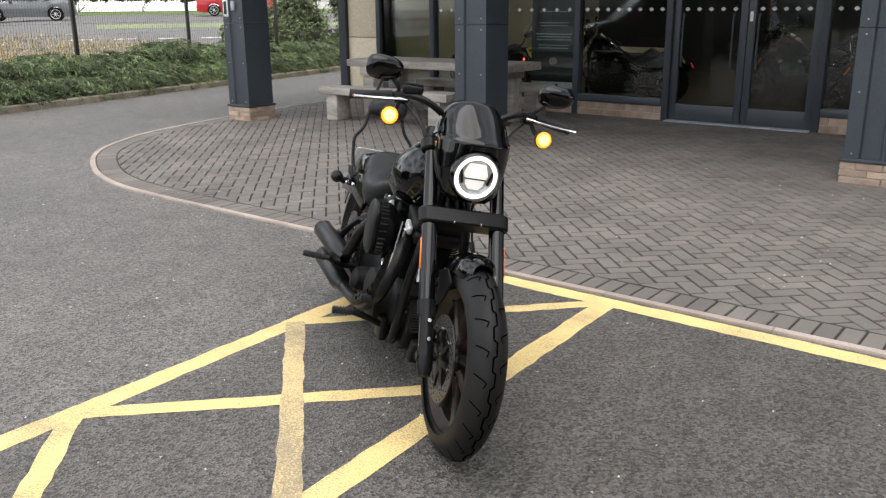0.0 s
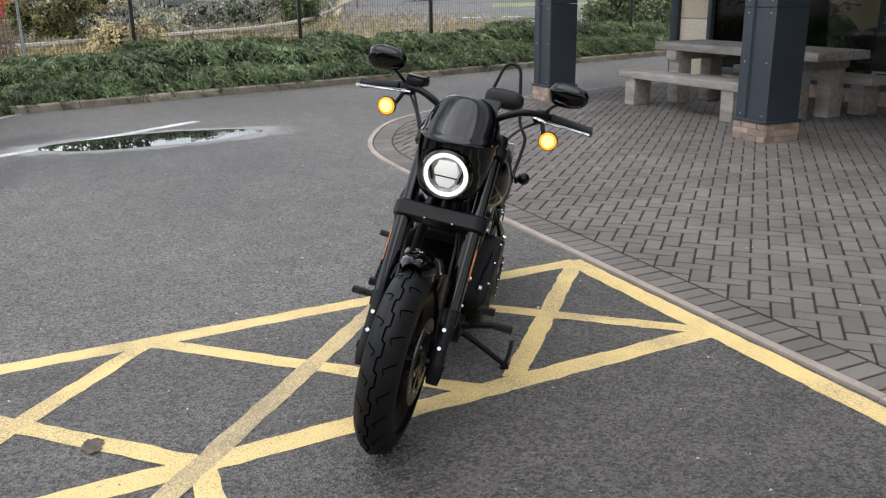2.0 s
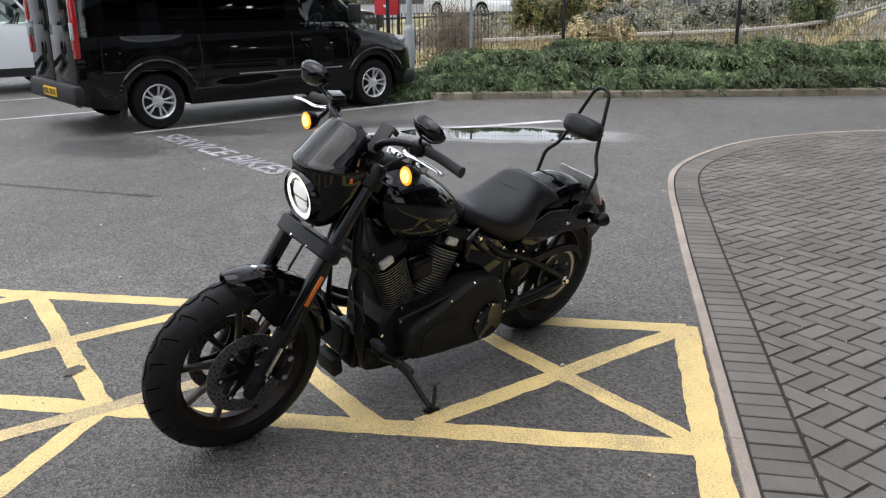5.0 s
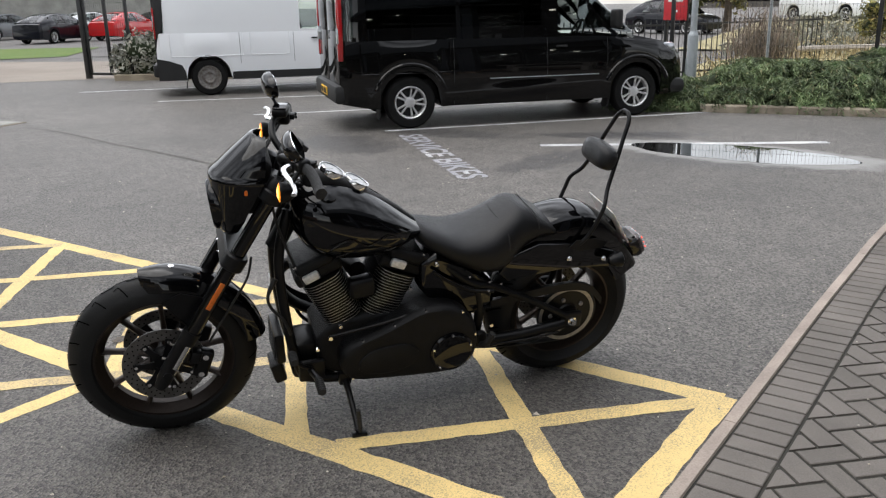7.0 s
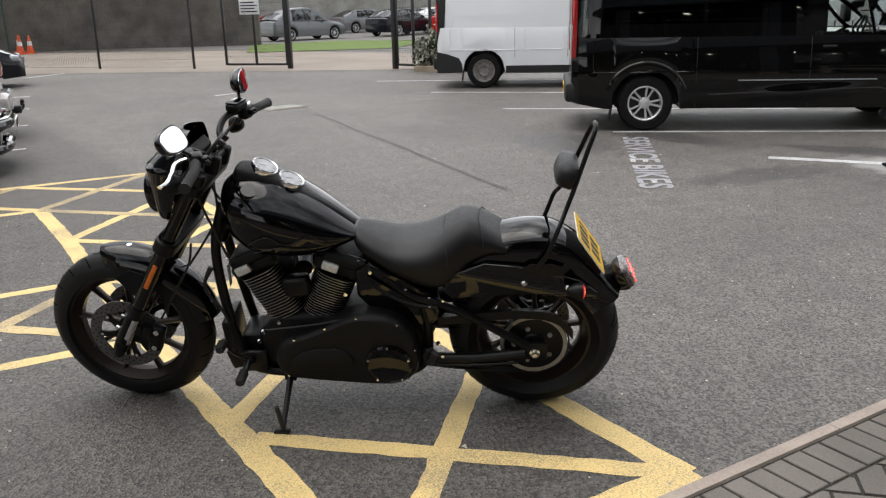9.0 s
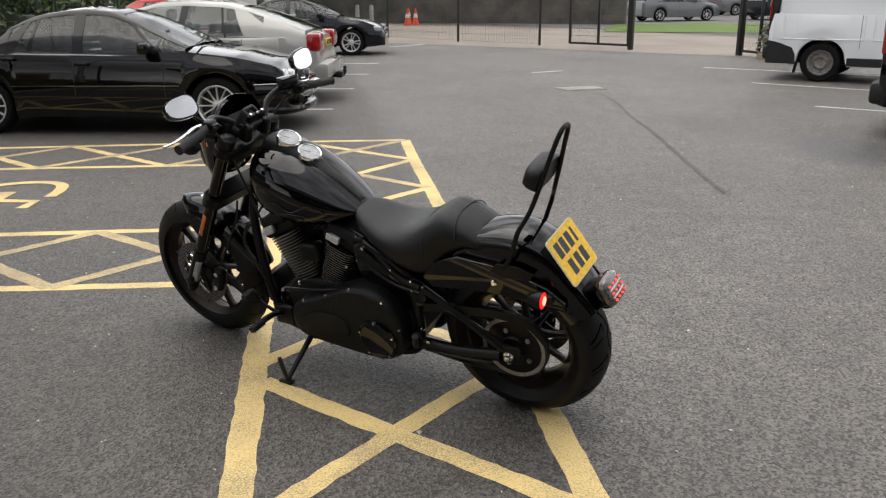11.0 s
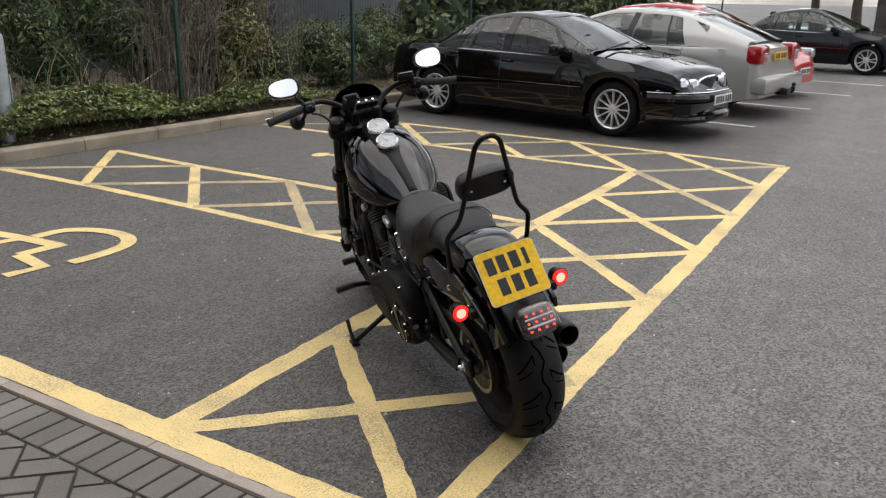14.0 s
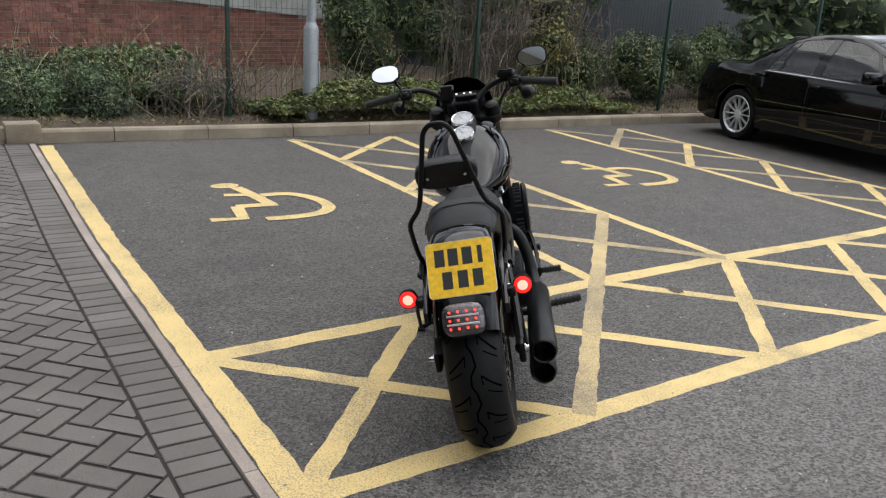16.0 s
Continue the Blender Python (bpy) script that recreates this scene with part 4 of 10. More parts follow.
# roof on top of the added, unseen storey
bpart("roof", (-5.1, -0.1, 7.4), (11.1, 9.3, 7.6), "steel", bevel=0)
# ceiling spots out of view, added and turned up to brighten the interior
M["spot"] = glow("showroom_fill", (1.0, 0.93, 0.8), 22.0)
for i in range(5):
    for j in range(2):
        bm = bmesh.new()
        add_cyl(bm, (-3.2 + i * 2.6, 2.2 + j * 3, 3.44), (-3.2 + i * 2.6, 2.2 + j * 3, 3.40), 0.09, seg=16)
        part("fill_spot", bm, "spot", showroom, "lit round ceiling spot, out of view, added to brighten the showroom")
desk = thing("display_table", BLD @ Matrix.Translation((-1.3, 3.4, 0.02)), "pale wooden display table inside the showroom", "table")
bm = bmesh.new()
box_between(bm, (-0.8, -0.4, 0.7), (0.8, 0.4, 0.76), 0.005)
part("tabletop", bm, "cream", desk)
for sx in (-0.72, 0.72):
    for sy in (-0.32, 0.32):
        bm = bmesh.new()
        box_between(bm, (sx - 0.03, sy - 0.03, 0), (sx + 0.03, sy + 0.03, 0.7), 0.003)
        part("leg", bm, "steel", desk)
# window poster
M["poster"] = surface("dark_slate_poster", (0.035, 0.045, 0.048), (0.03, 0.037, 0.04), 2, 30, 0.5, bump=0)
poster = thing("window_poster", BLD @ Matrix.Translation((-0.72, 0.06, 0.42)), "tall dark slate poster with pale lettering behind the shop glass", "poster")
bm = bmesh.new()
box_between(bm, (-0.38, 0, 0), (0.38, 0.012, 1.75), 0.002)
part("panel", bm, "poster", poster)
UP = Euler((radians(90), 0, 0)).to_matrix().to_4x4()
for txt, z, h in (("BENEFITS OF", 1.6, 0.07), ("APPROVED USED", 1.36, 0.07)):
    ob = lettering(txt, h, "sign_white", Matrix.Translation((0, -0.004, z)) @ UP, "lettering", poster, "pale lettering")
    ob.matrix_world = poster.matrix_world @ Matrix.Translation((0, -0.004, z)) @ UP
for z, w_, h in ((1.48, 0.6, 0.07), (1.02, 0.5, 0.012), (0.86, 0.5, 0.012), (0.82, 0.46, 0.012), (0.70, 0.6, 0.014), (0.66, 0.56, 0.014), (0.62, 0.58, 0.014), (0.54, 0.52, 0.014), (0.50, 0.5, 0.014)):
    bm = bmesh.new()
    box_between(bm, (-w_ / 2, -0.004, z), (w_ / 2, -0.001, z + h))
    part("text_bar", bm, "galv", poster, smooth=None)
bm = bmesh.new()
add_prism(bm, [(0.08 * math.cos(i * math.pi / 3), 0.06 * math.sin(i * math.pi / 3)) for i in range(6)], 0, 0.003, Matrix.Translation((0, -0.001, 0.32)) @ UP)
part("emblem", bm, "brick_buff", poster, "small buff emblem")
bm = bmesh.new()
box_between(bm, (-0.37, -0.005, -0.07), (0.37, 0.006, 0.02))
part("footer", bm, "sign_white", poster, "white strip")
bm = bmesh.new()
box_between(bm, (-0.3, -0.008, -0.045), (0.1, -0.0055, -0.01))
part("text_bar", bm, "ink", poster, smooth=None)
notice = thing("window_notice", BLD @ Matrix.Translation((0.45, 0.0, 1.75)), "white paper notice stuck to the shop window", "notice")
bm = bmesh.new()
box_between(bm, (-0.1, -0.003, 0), (0.1, 0.002, 0.3))
part("paper", bm, "sign_white", notice)
for z in (0.08, 0.14, 0.2):
    bm = bmesh.new()
    box_between(bm, (-0.07, -0.005, z), (0.07, -0.0032, z + 0.02))
    part("text_bar", bm, "ink", notice, smooth=None)

# canopy carried by the columns
canopy = thing("canopy", BLD, "flat steel canopy over the entrance carried by columns", "canopy")
bm = bmesh.new()
box_between(bm, (-5.6, -3.75, 3.35), (11.2, -0.1, 3.7), 0.01)
part("roof_slab", bm, "steel", canopy)


def column(x, y, first=False):
    top = thing("column", pose(x, y, 0, 0, 0, -3.6), "dark blue-grey boxed steel column on a buff brick base", "column", "canopy columns")
    h = 0.23
    bm = bmesh.new()
    box_between(bm, (-h + 0.008, -h + 0.008, 0.0), (h - 0.008, h - 0.008, 0.195), 0)
    part("base_core", bm, "mortar", top, smooth=None)
    for c in range(3):
        for side in range(4):
            cuts = [-h, 0.0, h] if c % 2 else [-h, -h * 0.45, h * 0.5, h]
            for a, b in zip(cuts, cuts[1:]):
                bm = bmesh.new()
                box_between(bm, (a + 0.005, -h - random.uniform(0, 0.006), c * 0.066 + 0.005), (b - 0.006, -h + 0.08, c * 0.066 + 0.061), 0.004,
                            Matrix.Rotation(side * math.pi / 2, 4, 'Z'))
                part("brick", bm, "brick_buff", top, smooth=None)
    bm = bmesh.new()
    box_between(bm, (-h - 0.012, -h - 0.012, 0.198), (h + 0.012, h + 0.012, 0.225), 0.004)
    part("flashing", bm, "steel", top)
    bm = bmesh.new()
    s = 0.215
    prof = [(-s, -s), (-0.09, -s), (-0.075, -s + 0.025), (0.075, -s + 0.025), (0.09, -s), (s, -s), (s, s), (-s, s)]
    add_prism(bm, prof, 0.226, 1.33)
    part("casing", bm, "steel", top, "lower steel casing")
    bm = bmesh.new()
    add_prism(bm, prof, 1.336, 3.35)
    part("casing", bm, "steel", top, "upper steel casing")
    for sx in (-0.2, 0.2):
        for z in (0.27, 0.8, 1.28, 1.4):
            bm = bmesh.new()
            add_cyl(bm, (sx * 0.75, -s - 0.001, z), (sx * 0.75, -s - 0.005, z), 0.008, seg=8)
            part("rivet", bm, "galv", top)
    if first:
        bm = bmesh.new()
        box_between(bm, (-0.19, -s - 0.012, 1.42), (-0.09, -s, 1.72), 0.003)
        part("notice", bm, "sign_white", top, "small white notice")
        bm = bmesh.new()
        box_between(bm, (-0.17, -s - 0.014, 1.45), (-0.11, -s - 0.0125, 1.62), 0)
        part("text_bar", bm, "ink", top)
        bm = bmesh.new()
        box_between(bm, (0.0, -s - 0.03, 1.5), (0.07, -s, 1.62), 0.006)
        part("switch_box", bm, "galv", top, "grey switch box")
    return top


column(-9.27, 8.2, True)
column(-5.33, 8.1)
column(-1.2, 8.08)

# ---- heavy timber picnic table ----
tbl = thing("picnic_table", pose(-6.98, 9.62, PAVE, 0, 0, -2), "heavy weathered sleeper-timber picnic table with trestle legs", "table")
for i in range(3):
    bm = bmesh.new()
    box_between(bm, (-1.38, -0.42 + i * 0.285, 0.70), (1.38, -0.145 + i * 0.285, 0.80), 0.012)
    part("tabletop_plank", bm, "wood", tbl)
for sx in (-1.0, 1.0):
    for sy in (-0.28, 0.28):
        bm = bmesh.new()
        box_between(bm, (sx - 0.1, sy - 0.11, 0), (sx + 0.1, sy + 0.11, 0.58), 0.01)
        part("leg", bm, "wood", tbl)
    bm = bmesh.new()
    box_between(bm, (sx - 0.1, -0.45, 0.58), (sx + 0.1, 0.45, 0.70), 0.01)
    part("bearer", bm, "wood", tbl)
bm = bmesh.new()
box_between(bm, (-0.9, -0.06, 0.25), (0.9, 0.06, 0.37), 0.01)
part("stretcher", bm, "wood", tbl)


def bench(x, y):
    b_ = thing("timber_bench", pose(x, y, PAVE, 0, 0, -2), "heavy weathered sleeper-timber bench beside the picnic table", "bench", "picnic benches")
    bm = bmesh.new()
    box_between(bm, (-1.12, -0.17, 0.36), (1.12, 0.17, 0.46), 0.012)
    part("seat", bm, "wood", b_)
    for sx in (-0.9, 0.9):
        bm = bmesh.new()
        box_between(bm, (sx - 0.1, -0.14, 0), (sx + 0.1, 0.14, 0.36), 0.01)
        part("leg", bm, "wood", b_)
    return b_


bench(-7.24, 8.75)
bench(-6.8, 10.44)

# ---- planting bed behind the bays ----
BK = smooth_path([(3.64, 4.45, 0), (3.575, 3.57, 0), (3.45, 2.4, 0), (3.31, 1.2, 0), (3.21, 0.0, 0), (3.11, -1.4, 0), (3.03, -2.8, 0), (2.92, -4.3, 0), (2.72, -5.8, 0), (2.45, -7.7, 0), (2.1, -10.3, 0), (1.7, -13.5, 0), (1.1, -17.6, 0), (0.2, -22, 0)], 10)
BK2 = [(p.x, p.y) for p in BK]
kerb_run(BK2[8:], 0.125, 0.13, "weathered buff concrete kerb before the planting bed", side=-1.0)
bm = bmesh.new()
box_between(bm, (3.52, 3.52, 0), (3.74, 3.83, 0.2), 0.02)
box_between(bm, (3.57, 3.75, 0), (3.72, 4.65, 0.16), 0.02)
tagged(part("kerb_end", bm, "kerb"), "raised concrete end block of the kerb", "kerb", kind="structure")
bm = bmesh.new()
rings = []
for x, y in BK2:
    rings.append([(x + 0.12, y, 0.10), (x + 0.6, y, 0.13 + 0.05 * tuft_noise(x, y)), (x + 2.0, y - 0.05, 0.12), (x + 7, y - 0.5, 0.1), (x + 22, y - 2, 0.1)])
add_rings(bm, rings, False, False)
tagged(part("planting_bed", bm, "soil", smooth=60), "bed of soil and fallen leaves behind the kerb", "planting bed", kind="structure")
mesh_fence("green_fence", [(4.03, 4.94), (3.98, 1.51), (3.64, -1.64), (3.35, -4.86), (2.97, -7.98), (2.55, -11.12), (2.09, -14.26), (1.62, -17.4), (1.1, -20.55), (-1.18, -22.09), (-4.62, -22.32)], 2.4, "green_metal", 0.06,
           "green welded mesh fence with square posts behind the planting bed", post_r=0.021, wire=0.0018)


def shrub(name, cx, cy, rx, ry, h, n, size, mat, label, z0=0.1, core=0.72, aspect=0.45, stems=5, group=""):
    """A bush: stems, a heart painted dark as inner shade, and many leaves in uneven clumps."""
    top = thing(name, pose(cx, cy, z0), label, "shrub", group)
    clumps = []
    for _ in range(max(6, int(7 + 5 * rx * ry * h))):
        a, r = rng.uniform(0, 2 * math.pi), math.sqrt(rng.random())
        f = rng.uniform(0.25, 1.0)
        k = 1 - 0.55 * max(0, f - 0.6)
        clumps.append((r * rx * 0.8 * k * math.cos(a), r * ry * 0.8 * k * math.sin(a), f * h * 0.85, rng.uniform(0.22, 0.42) * min(1.0, (rx + ry + h) / 2.2)))
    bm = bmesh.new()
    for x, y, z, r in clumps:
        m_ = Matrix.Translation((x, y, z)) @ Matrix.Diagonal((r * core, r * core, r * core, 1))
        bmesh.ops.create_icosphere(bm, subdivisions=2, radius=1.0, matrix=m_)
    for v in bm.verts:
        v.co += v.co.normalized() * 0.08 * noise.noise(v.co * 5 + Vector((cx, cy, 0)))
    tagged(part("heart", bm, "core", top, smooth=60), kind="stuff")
    bm = bmesh.new()
    for i in range(stems):
        a = rng.uniform(0, 6.28)
        e = clumps[i % len(clumps)]
        add_tube(bm, [(0.1 * math.cos(a), 0.1 * math.sin(a), 0), (e[0] * 0.5, e[1] * 0.5, e[2] * 0.5), e[:3]], [0.02, 0.014, 0.006], 6, 4)
    part("stem", bm, "bark", top)
    cs, ns = [], []
    per = max(8, n // len(clumps))
    for x, y, z, r in clumps:
        d = rng.normal(0, 1, (per, 3))
        d /= np.linalg.norm(d, axis=1)[:, None]
        rr = r * rng.uniform(0.75, 1.25, per)[:, None]
        pts_ = np.array([x, y, z]) + d * rr
        pts_[:, 2] = np.maximum(pts_[:, 2], 0.0)
        cs.extend(pts_.tolist())
        ns.extend((d + np.array([0, 0, 0.35])).tolist())
    leaves("foliage", cs, ns, size, mat, kind="stuff", parent=top, aspect=aspect)
    return top


def ground_cover(name, poly_pts, n, zmax, size, mat, label):
    """Low leafy cover over a patch of the bed, mounded towards its middle."""
    xs, ys = [p[0] for p in poly_pts], [p[1] for p in poly_pts]
    mx, my = np.mean(xs), np.mean(ys)
    cs, ns = [], []
    while len(cs) < n:
        x, y = rng.uniform(min(xs), max(xs)), rng.uniform(min(ys), max(ys))
        if inside(x, y, poly_pts):
            edge = 1 - min(1, math.hypot((x - mx) / (max(xs) - min(xs)) * 2, (y - my) / (max(ys) - min(ys)) * 2))
            z = 0.13 + zmax * (0.35 + 0.65 * min(1, edge * 1.8)) * (1 + 0.5 * tuft_noise(x * 1.5, y * 1.5)) * rng.uniform(0.55, 1.05)
            cs.append((x, y, z))
            ns.append((0, 0, 1))
    return leaves(name, cs, ns, size, mat, label, "plants", kind="stuff", aspect=0.55)


def along_bed(y0, y1, o0, o1):
    """An outline of the bed between two y values, offset from the kerb."""
    a = [(float(np.interp(-y, [-q[1] for q in BK2], [q[0] for q in BK2])) + o0, y) for y in np.linspace(y0, y1, 9)]
    b = [(float(np.interp(-y, [-q[1] for q in BK2], [q[0] for q in BK2])) + o1, y) for y in np.linspace(y1, y0, 9)]
    return a + b


ground_cover("ground_cover", along_bed(1.2, -1.9, 0.12, 1.1), 19000, 0.42, 0.026, "cover", "low mound of small-leaved green and russet ground cover behind the kerb")
ground_cover("ground_cover", along_bed(-1.9, -4.2, 0.2, 1.2), 9000, 0.28, 0.026, "cover", "sparse low green cover behind the kerb")
ground_cover("ground_cover", along_bed(3.6, 1.2, 0.9, 3.0), 15000, 0.55, 0.03, "shrub", "tangled weeds and brambles before the brick wall")
# leaf litter
cs = [(float(np.interp(-y, [-q[1] for q in BK2], [q[0] for q in BK2])) + o, y, 0.135 + 0.02 * rng.random()) for y, o in zip(rng.uniform(-9, 3.6, 3500), rng.uniform(0.13, 1.6, 3500))]
leaves("leaf_litter", cs, [(0, 0, 1)] * len(cs), 0.022, "autumn", "brown fallen leaves lying on the bed", "leaves", kind="stuff")
shrub("shrub", 4.55, 2.99, 0.75, 0.6, 0.30, 14000, 0.022, "fern", "rounded green shrub behind the kerb")
shrub("shrub", 5.39, 3.91, 0.9, 0.8, 0.36, 14000, 0.025, "fern", "rounded green shrub near the brick wall")
shrub("shrub", 5.33, 1.72, 0.7, 0.8, 0.5, 2600, 0.05, "shrub", "straggly weedy shrub with pale stems", core=0.45)
shrub("shrub", 4.78, -1.12, 0.8, 1.0, 2.5, 14000, 0.042, "shrub", "tall broad-leaved shrub growing over the fence", aspect=0.34, core=0.8)
shrub("shrub", 5.12, -2.46, 0.8, 0.9, 2.6, 14000, 0.04, "shrub", "tall tangled ivy-clad shrub on the fence", aspect=0.4, core=0.8)
shrub("shrub", 4.87, -4.11, 0.8, 0.9, 2.3, 10000, 0.034, "shrub", "tall tangled shrub with bare stems on the fence", core=0.6)
shrub("shrub", 4.34, -3.29, 0.6, 0.6, 2.1, 5500, 0.034, "autumn", "tall shrub with yellowing leaves on the fence", core=0.5)
shrub("shrub", 4.22, -5.68, 0.6, 0.9, 0.9, 6000, 0.034, "shrub", "low tangled bush behind the fence", core=0.6)
shrub("shrub", 4.27, -7.24, 0.7, 0.9, 1.1, 6000, 0.034, "shrub", "low tangled bush behind the fence", core=0.6)
for i, y in enumerate((-8.4, -10.2, -12.2, -14.5, -17.0, -19.5)):
    shrub("shrub", float(np.interp(-y, [-q[1] for q in BK2], [q[0] for q in BK2])) + 2.2, y, 1.2, 1.1, 2.6, 2600, 0.09, "shrub", "dense dark hedge tree behind the parked cars", core=0.85, group="background trees")
def thicket(x, y, rx, ry, h, n, label):
    """Tangled bare brown stems that fork on the way up."""
    top = thing("shrub", pose(x, y, 0.1), label, "shrub")
    bm = bmesh.new()
    for _ in range(n):
        a, r = rng.uniform(0, 6.28), math.sqrt(rng.random())
        p = Vector((r * rx * math.cos(a), r * ry * math.sin(a), 0.0))
        hh = h * rng.uniform(0.45, 1.0)
        b1 = p + Vector((rng.normal(0, 0.10), rng.normal(0, 0.14), hh * 0.45))
        b2 = b1 + Vector((rng.normal(0, 0.16), rng.normal(0, 0.22), hh * 0.55))
        add_tube(bm, [p, b1, b2], [0.011, 0.008, 0.003], 4, 3)
        for _k in range(3):
            o = b1.lerp(b2, rng.uniform(0.0, 0.8))
            d = Vector((rng.normal(0, 0.16), rng.normal(0, 0.24), rng.normal(0.10, 0.16)))
            add_tube(bm, [o, o + d * 0.6 + Vector((0, 0, 0.03)), o + d + Vector((0, 0, -0.06))], [0.005, 0.004, 0.002], 4, 3)
    tagged(part("stem_tangle", bm, "twig", top), kind="stuff")


thicket(4.25, -2.3, 0.28, 0.9, 2.3, 120, "tangled bare brown stems standing against the fence")
thicket(4.45, -4.0, 0.3, 0.7, 1.9, 80, "tangled bare brown stems standing against the fence")
thicket(4.3, 1.75, 0.45, 0.6, 0.75, 60, "low heap of bare brown bramble stems by the fence post")
# dry stems
bm = bmesh.new()
for _ in range(220):
    y = rng.uniform(-4.5, 3.5)
    x = float(np.interp(-y, [-q[1] for q in BK2], [q[0] for q in BK2])) + rng.uniform(0.7, 2.4)
    h_ = rng.uniform(0.4, 1.1)
    dx, dy = rng.normal(0, 0.28, 2)
    add_tube(bm, [(x, y, 0.1), (x + dx * 0.3, y + dy * 0.3, 0.1 + h_ * 0.6), (x + dx, y + dy, 0.1 + h_)], [0.006, 0.004, 0.002], 4, 3)
tagged(part("dry_stems", bm, "dry"), "thin dry straw-coloured stems among the weeds", "plants", kind="stuff")

# lamp post with stepped base
def lamp_post(x, y, label, h=5.5, z0=0.1):
    top = thing("lamp_post", pose(x, y, z0), label, "lamp post", "lamp posts")
    bm = bmesh.new()
    add_lathe(bm, [(0.0, 0.0), (0.084, 0.0), (0.084, 1.02), (0.078, 1.05), (0.055, 1.09), (0.053, 1.1)], Matrix(), 24)
    part("base_tube", bm, "galv", top, "thicker galvanised base tube")
    bm = bmesh.new()
    add_cyl(bm, (0, 0, 1.05), (0, 0, h), 0.052, 0.038, 20)
    part("shaft", bm, "galv", top)
    bm = bmesh.new()
    add_box(bm, (0.11, 0.012, 0.5), Matrix.Translation((0, -0.082, 0.42)), 0.004)
    part("service_door", bm, "galv", top)
    bm = bmesh.new()
    add_box(bm, (0.5, 0.22, 0.1), Matrix.Translation((0.15, 0, h)), 0.03)
    part("lantern", bm, "galv", top, "grey lantern head")
    return top


lamp_post(3.75, 0.62, "grey galvanised lamp post standing in the planting bed")
lamp_post(-13.6, 0.61, "pale grey lamp post beside the hedge", z0=0.0)

M["coping"] = surface("weathered_coping", (0.5, 0.5, 0.47), (0.34, 0.34, 0.31), 2.5, 60, 0.85, bump=0.4)
# red brick wall with concrete coping
W0, W1 = Vector((12.06, -8.82)), Vector((8.35, 6.07))
wd = (W1 - W0)
wlen = wd.length
wang = math.degrees(math.atan2(wd.y, wd.x))
wall = thing("brick_wall", pose(W0.x, W0.y, 0, 0, 0, wang), "red brick wall with a weathered concrete coping", "wall", kind="structure")


def wall_top(x):
    """The wall climbs along its length beside a ramp."""
    return 0.60 + 0.068 * x


def sloped_block(bm, x0, x1, y0, y1, z0, z1):
    add_rings(bm, [[(x, y0, z0(x)), (x, y1, z0(x)), (x, y1, z1(x)), (x, y0, z1(x))] for x in (x0, x1)], True, True)


bm = bmesh.new()
sloped_block(bm, 0, wlen, -0.2, -0.012, lambda x: 0.0, wall_top)
part("wall_core", bm, "mortar", wall, smooth=None)
for i in range(8):
    bm = bmesh.new()
    sloped_block(bm, wlen * i / 8 + 0.006, wlen * (i + 1) / 8 - 0.006, -0.24, 0.05, wall_top, lambda x: wall_top(x) + 0.34)
    part("coping_stone", bm, "coping", wall, "weathered grey concrete coping", smooth=None)
BRICK_WALL = (wall, wlen)
# dark blue-grey sheds and railings behind the wall
shed = thing("metal_shed", pose(17.0, -8.1, 0, 0, 0, 108), "dark blue-grey profiled metal shed behind the brick wall", "shed")
M["shed"] = surface("blue_grey_cladding", (0.05, 0.06, 0.07), (0.04, 0.05, 0.06), 1, 30, 0.5, bump=0.1)
bm = bmesh.new()
box_between(bm, (-14, -2, 0), (14, 0, 5.6), 0.0)
part("body", bm, "shed", shed, smooth=None)
for i in range(56):
    bm = bmesh.new()
    box_between(bm, (-14 + i * 0.5, 0.0, 0.1), (-14 + i * 0.5 + 0.09, 0.04, 5.5), 0.008)
    part("rib", bm, "shed", shed, smooth=None)
rl = thing("railing", pose(11.45, -3.45, 1.5, 0, 0, wang + 180), "dark steel railing with a pale top rail above the wall", "railing")
bm = bmesh.new()
add_tube(bm, [(-6, 0.4, 0.75), (6, 0.4, 0.75)], 0.03, 8, 1)
part("top_rail", bm, "galv", rl, "pale galvanised top rail")
for i in range(49):
    bm = bmesh.new()
    add_cyl(bm, (-6 + i * 0.25, 0.4, -0.3), (-6 + i * 0.25, 0.4, 0.73), 0.012, seg=6)
    part("baluster", bm, "steel", rl)
for i in range(7):
    shrub("tree_screen", 15.5 - 0.715 * i, -6 - 3.4 * i, 2.0, 2.0, 6.0, 4500, 0.13, "shrub", "tall dark green trees behind the car park", z0=0.0, core=0.9, group="background trees")


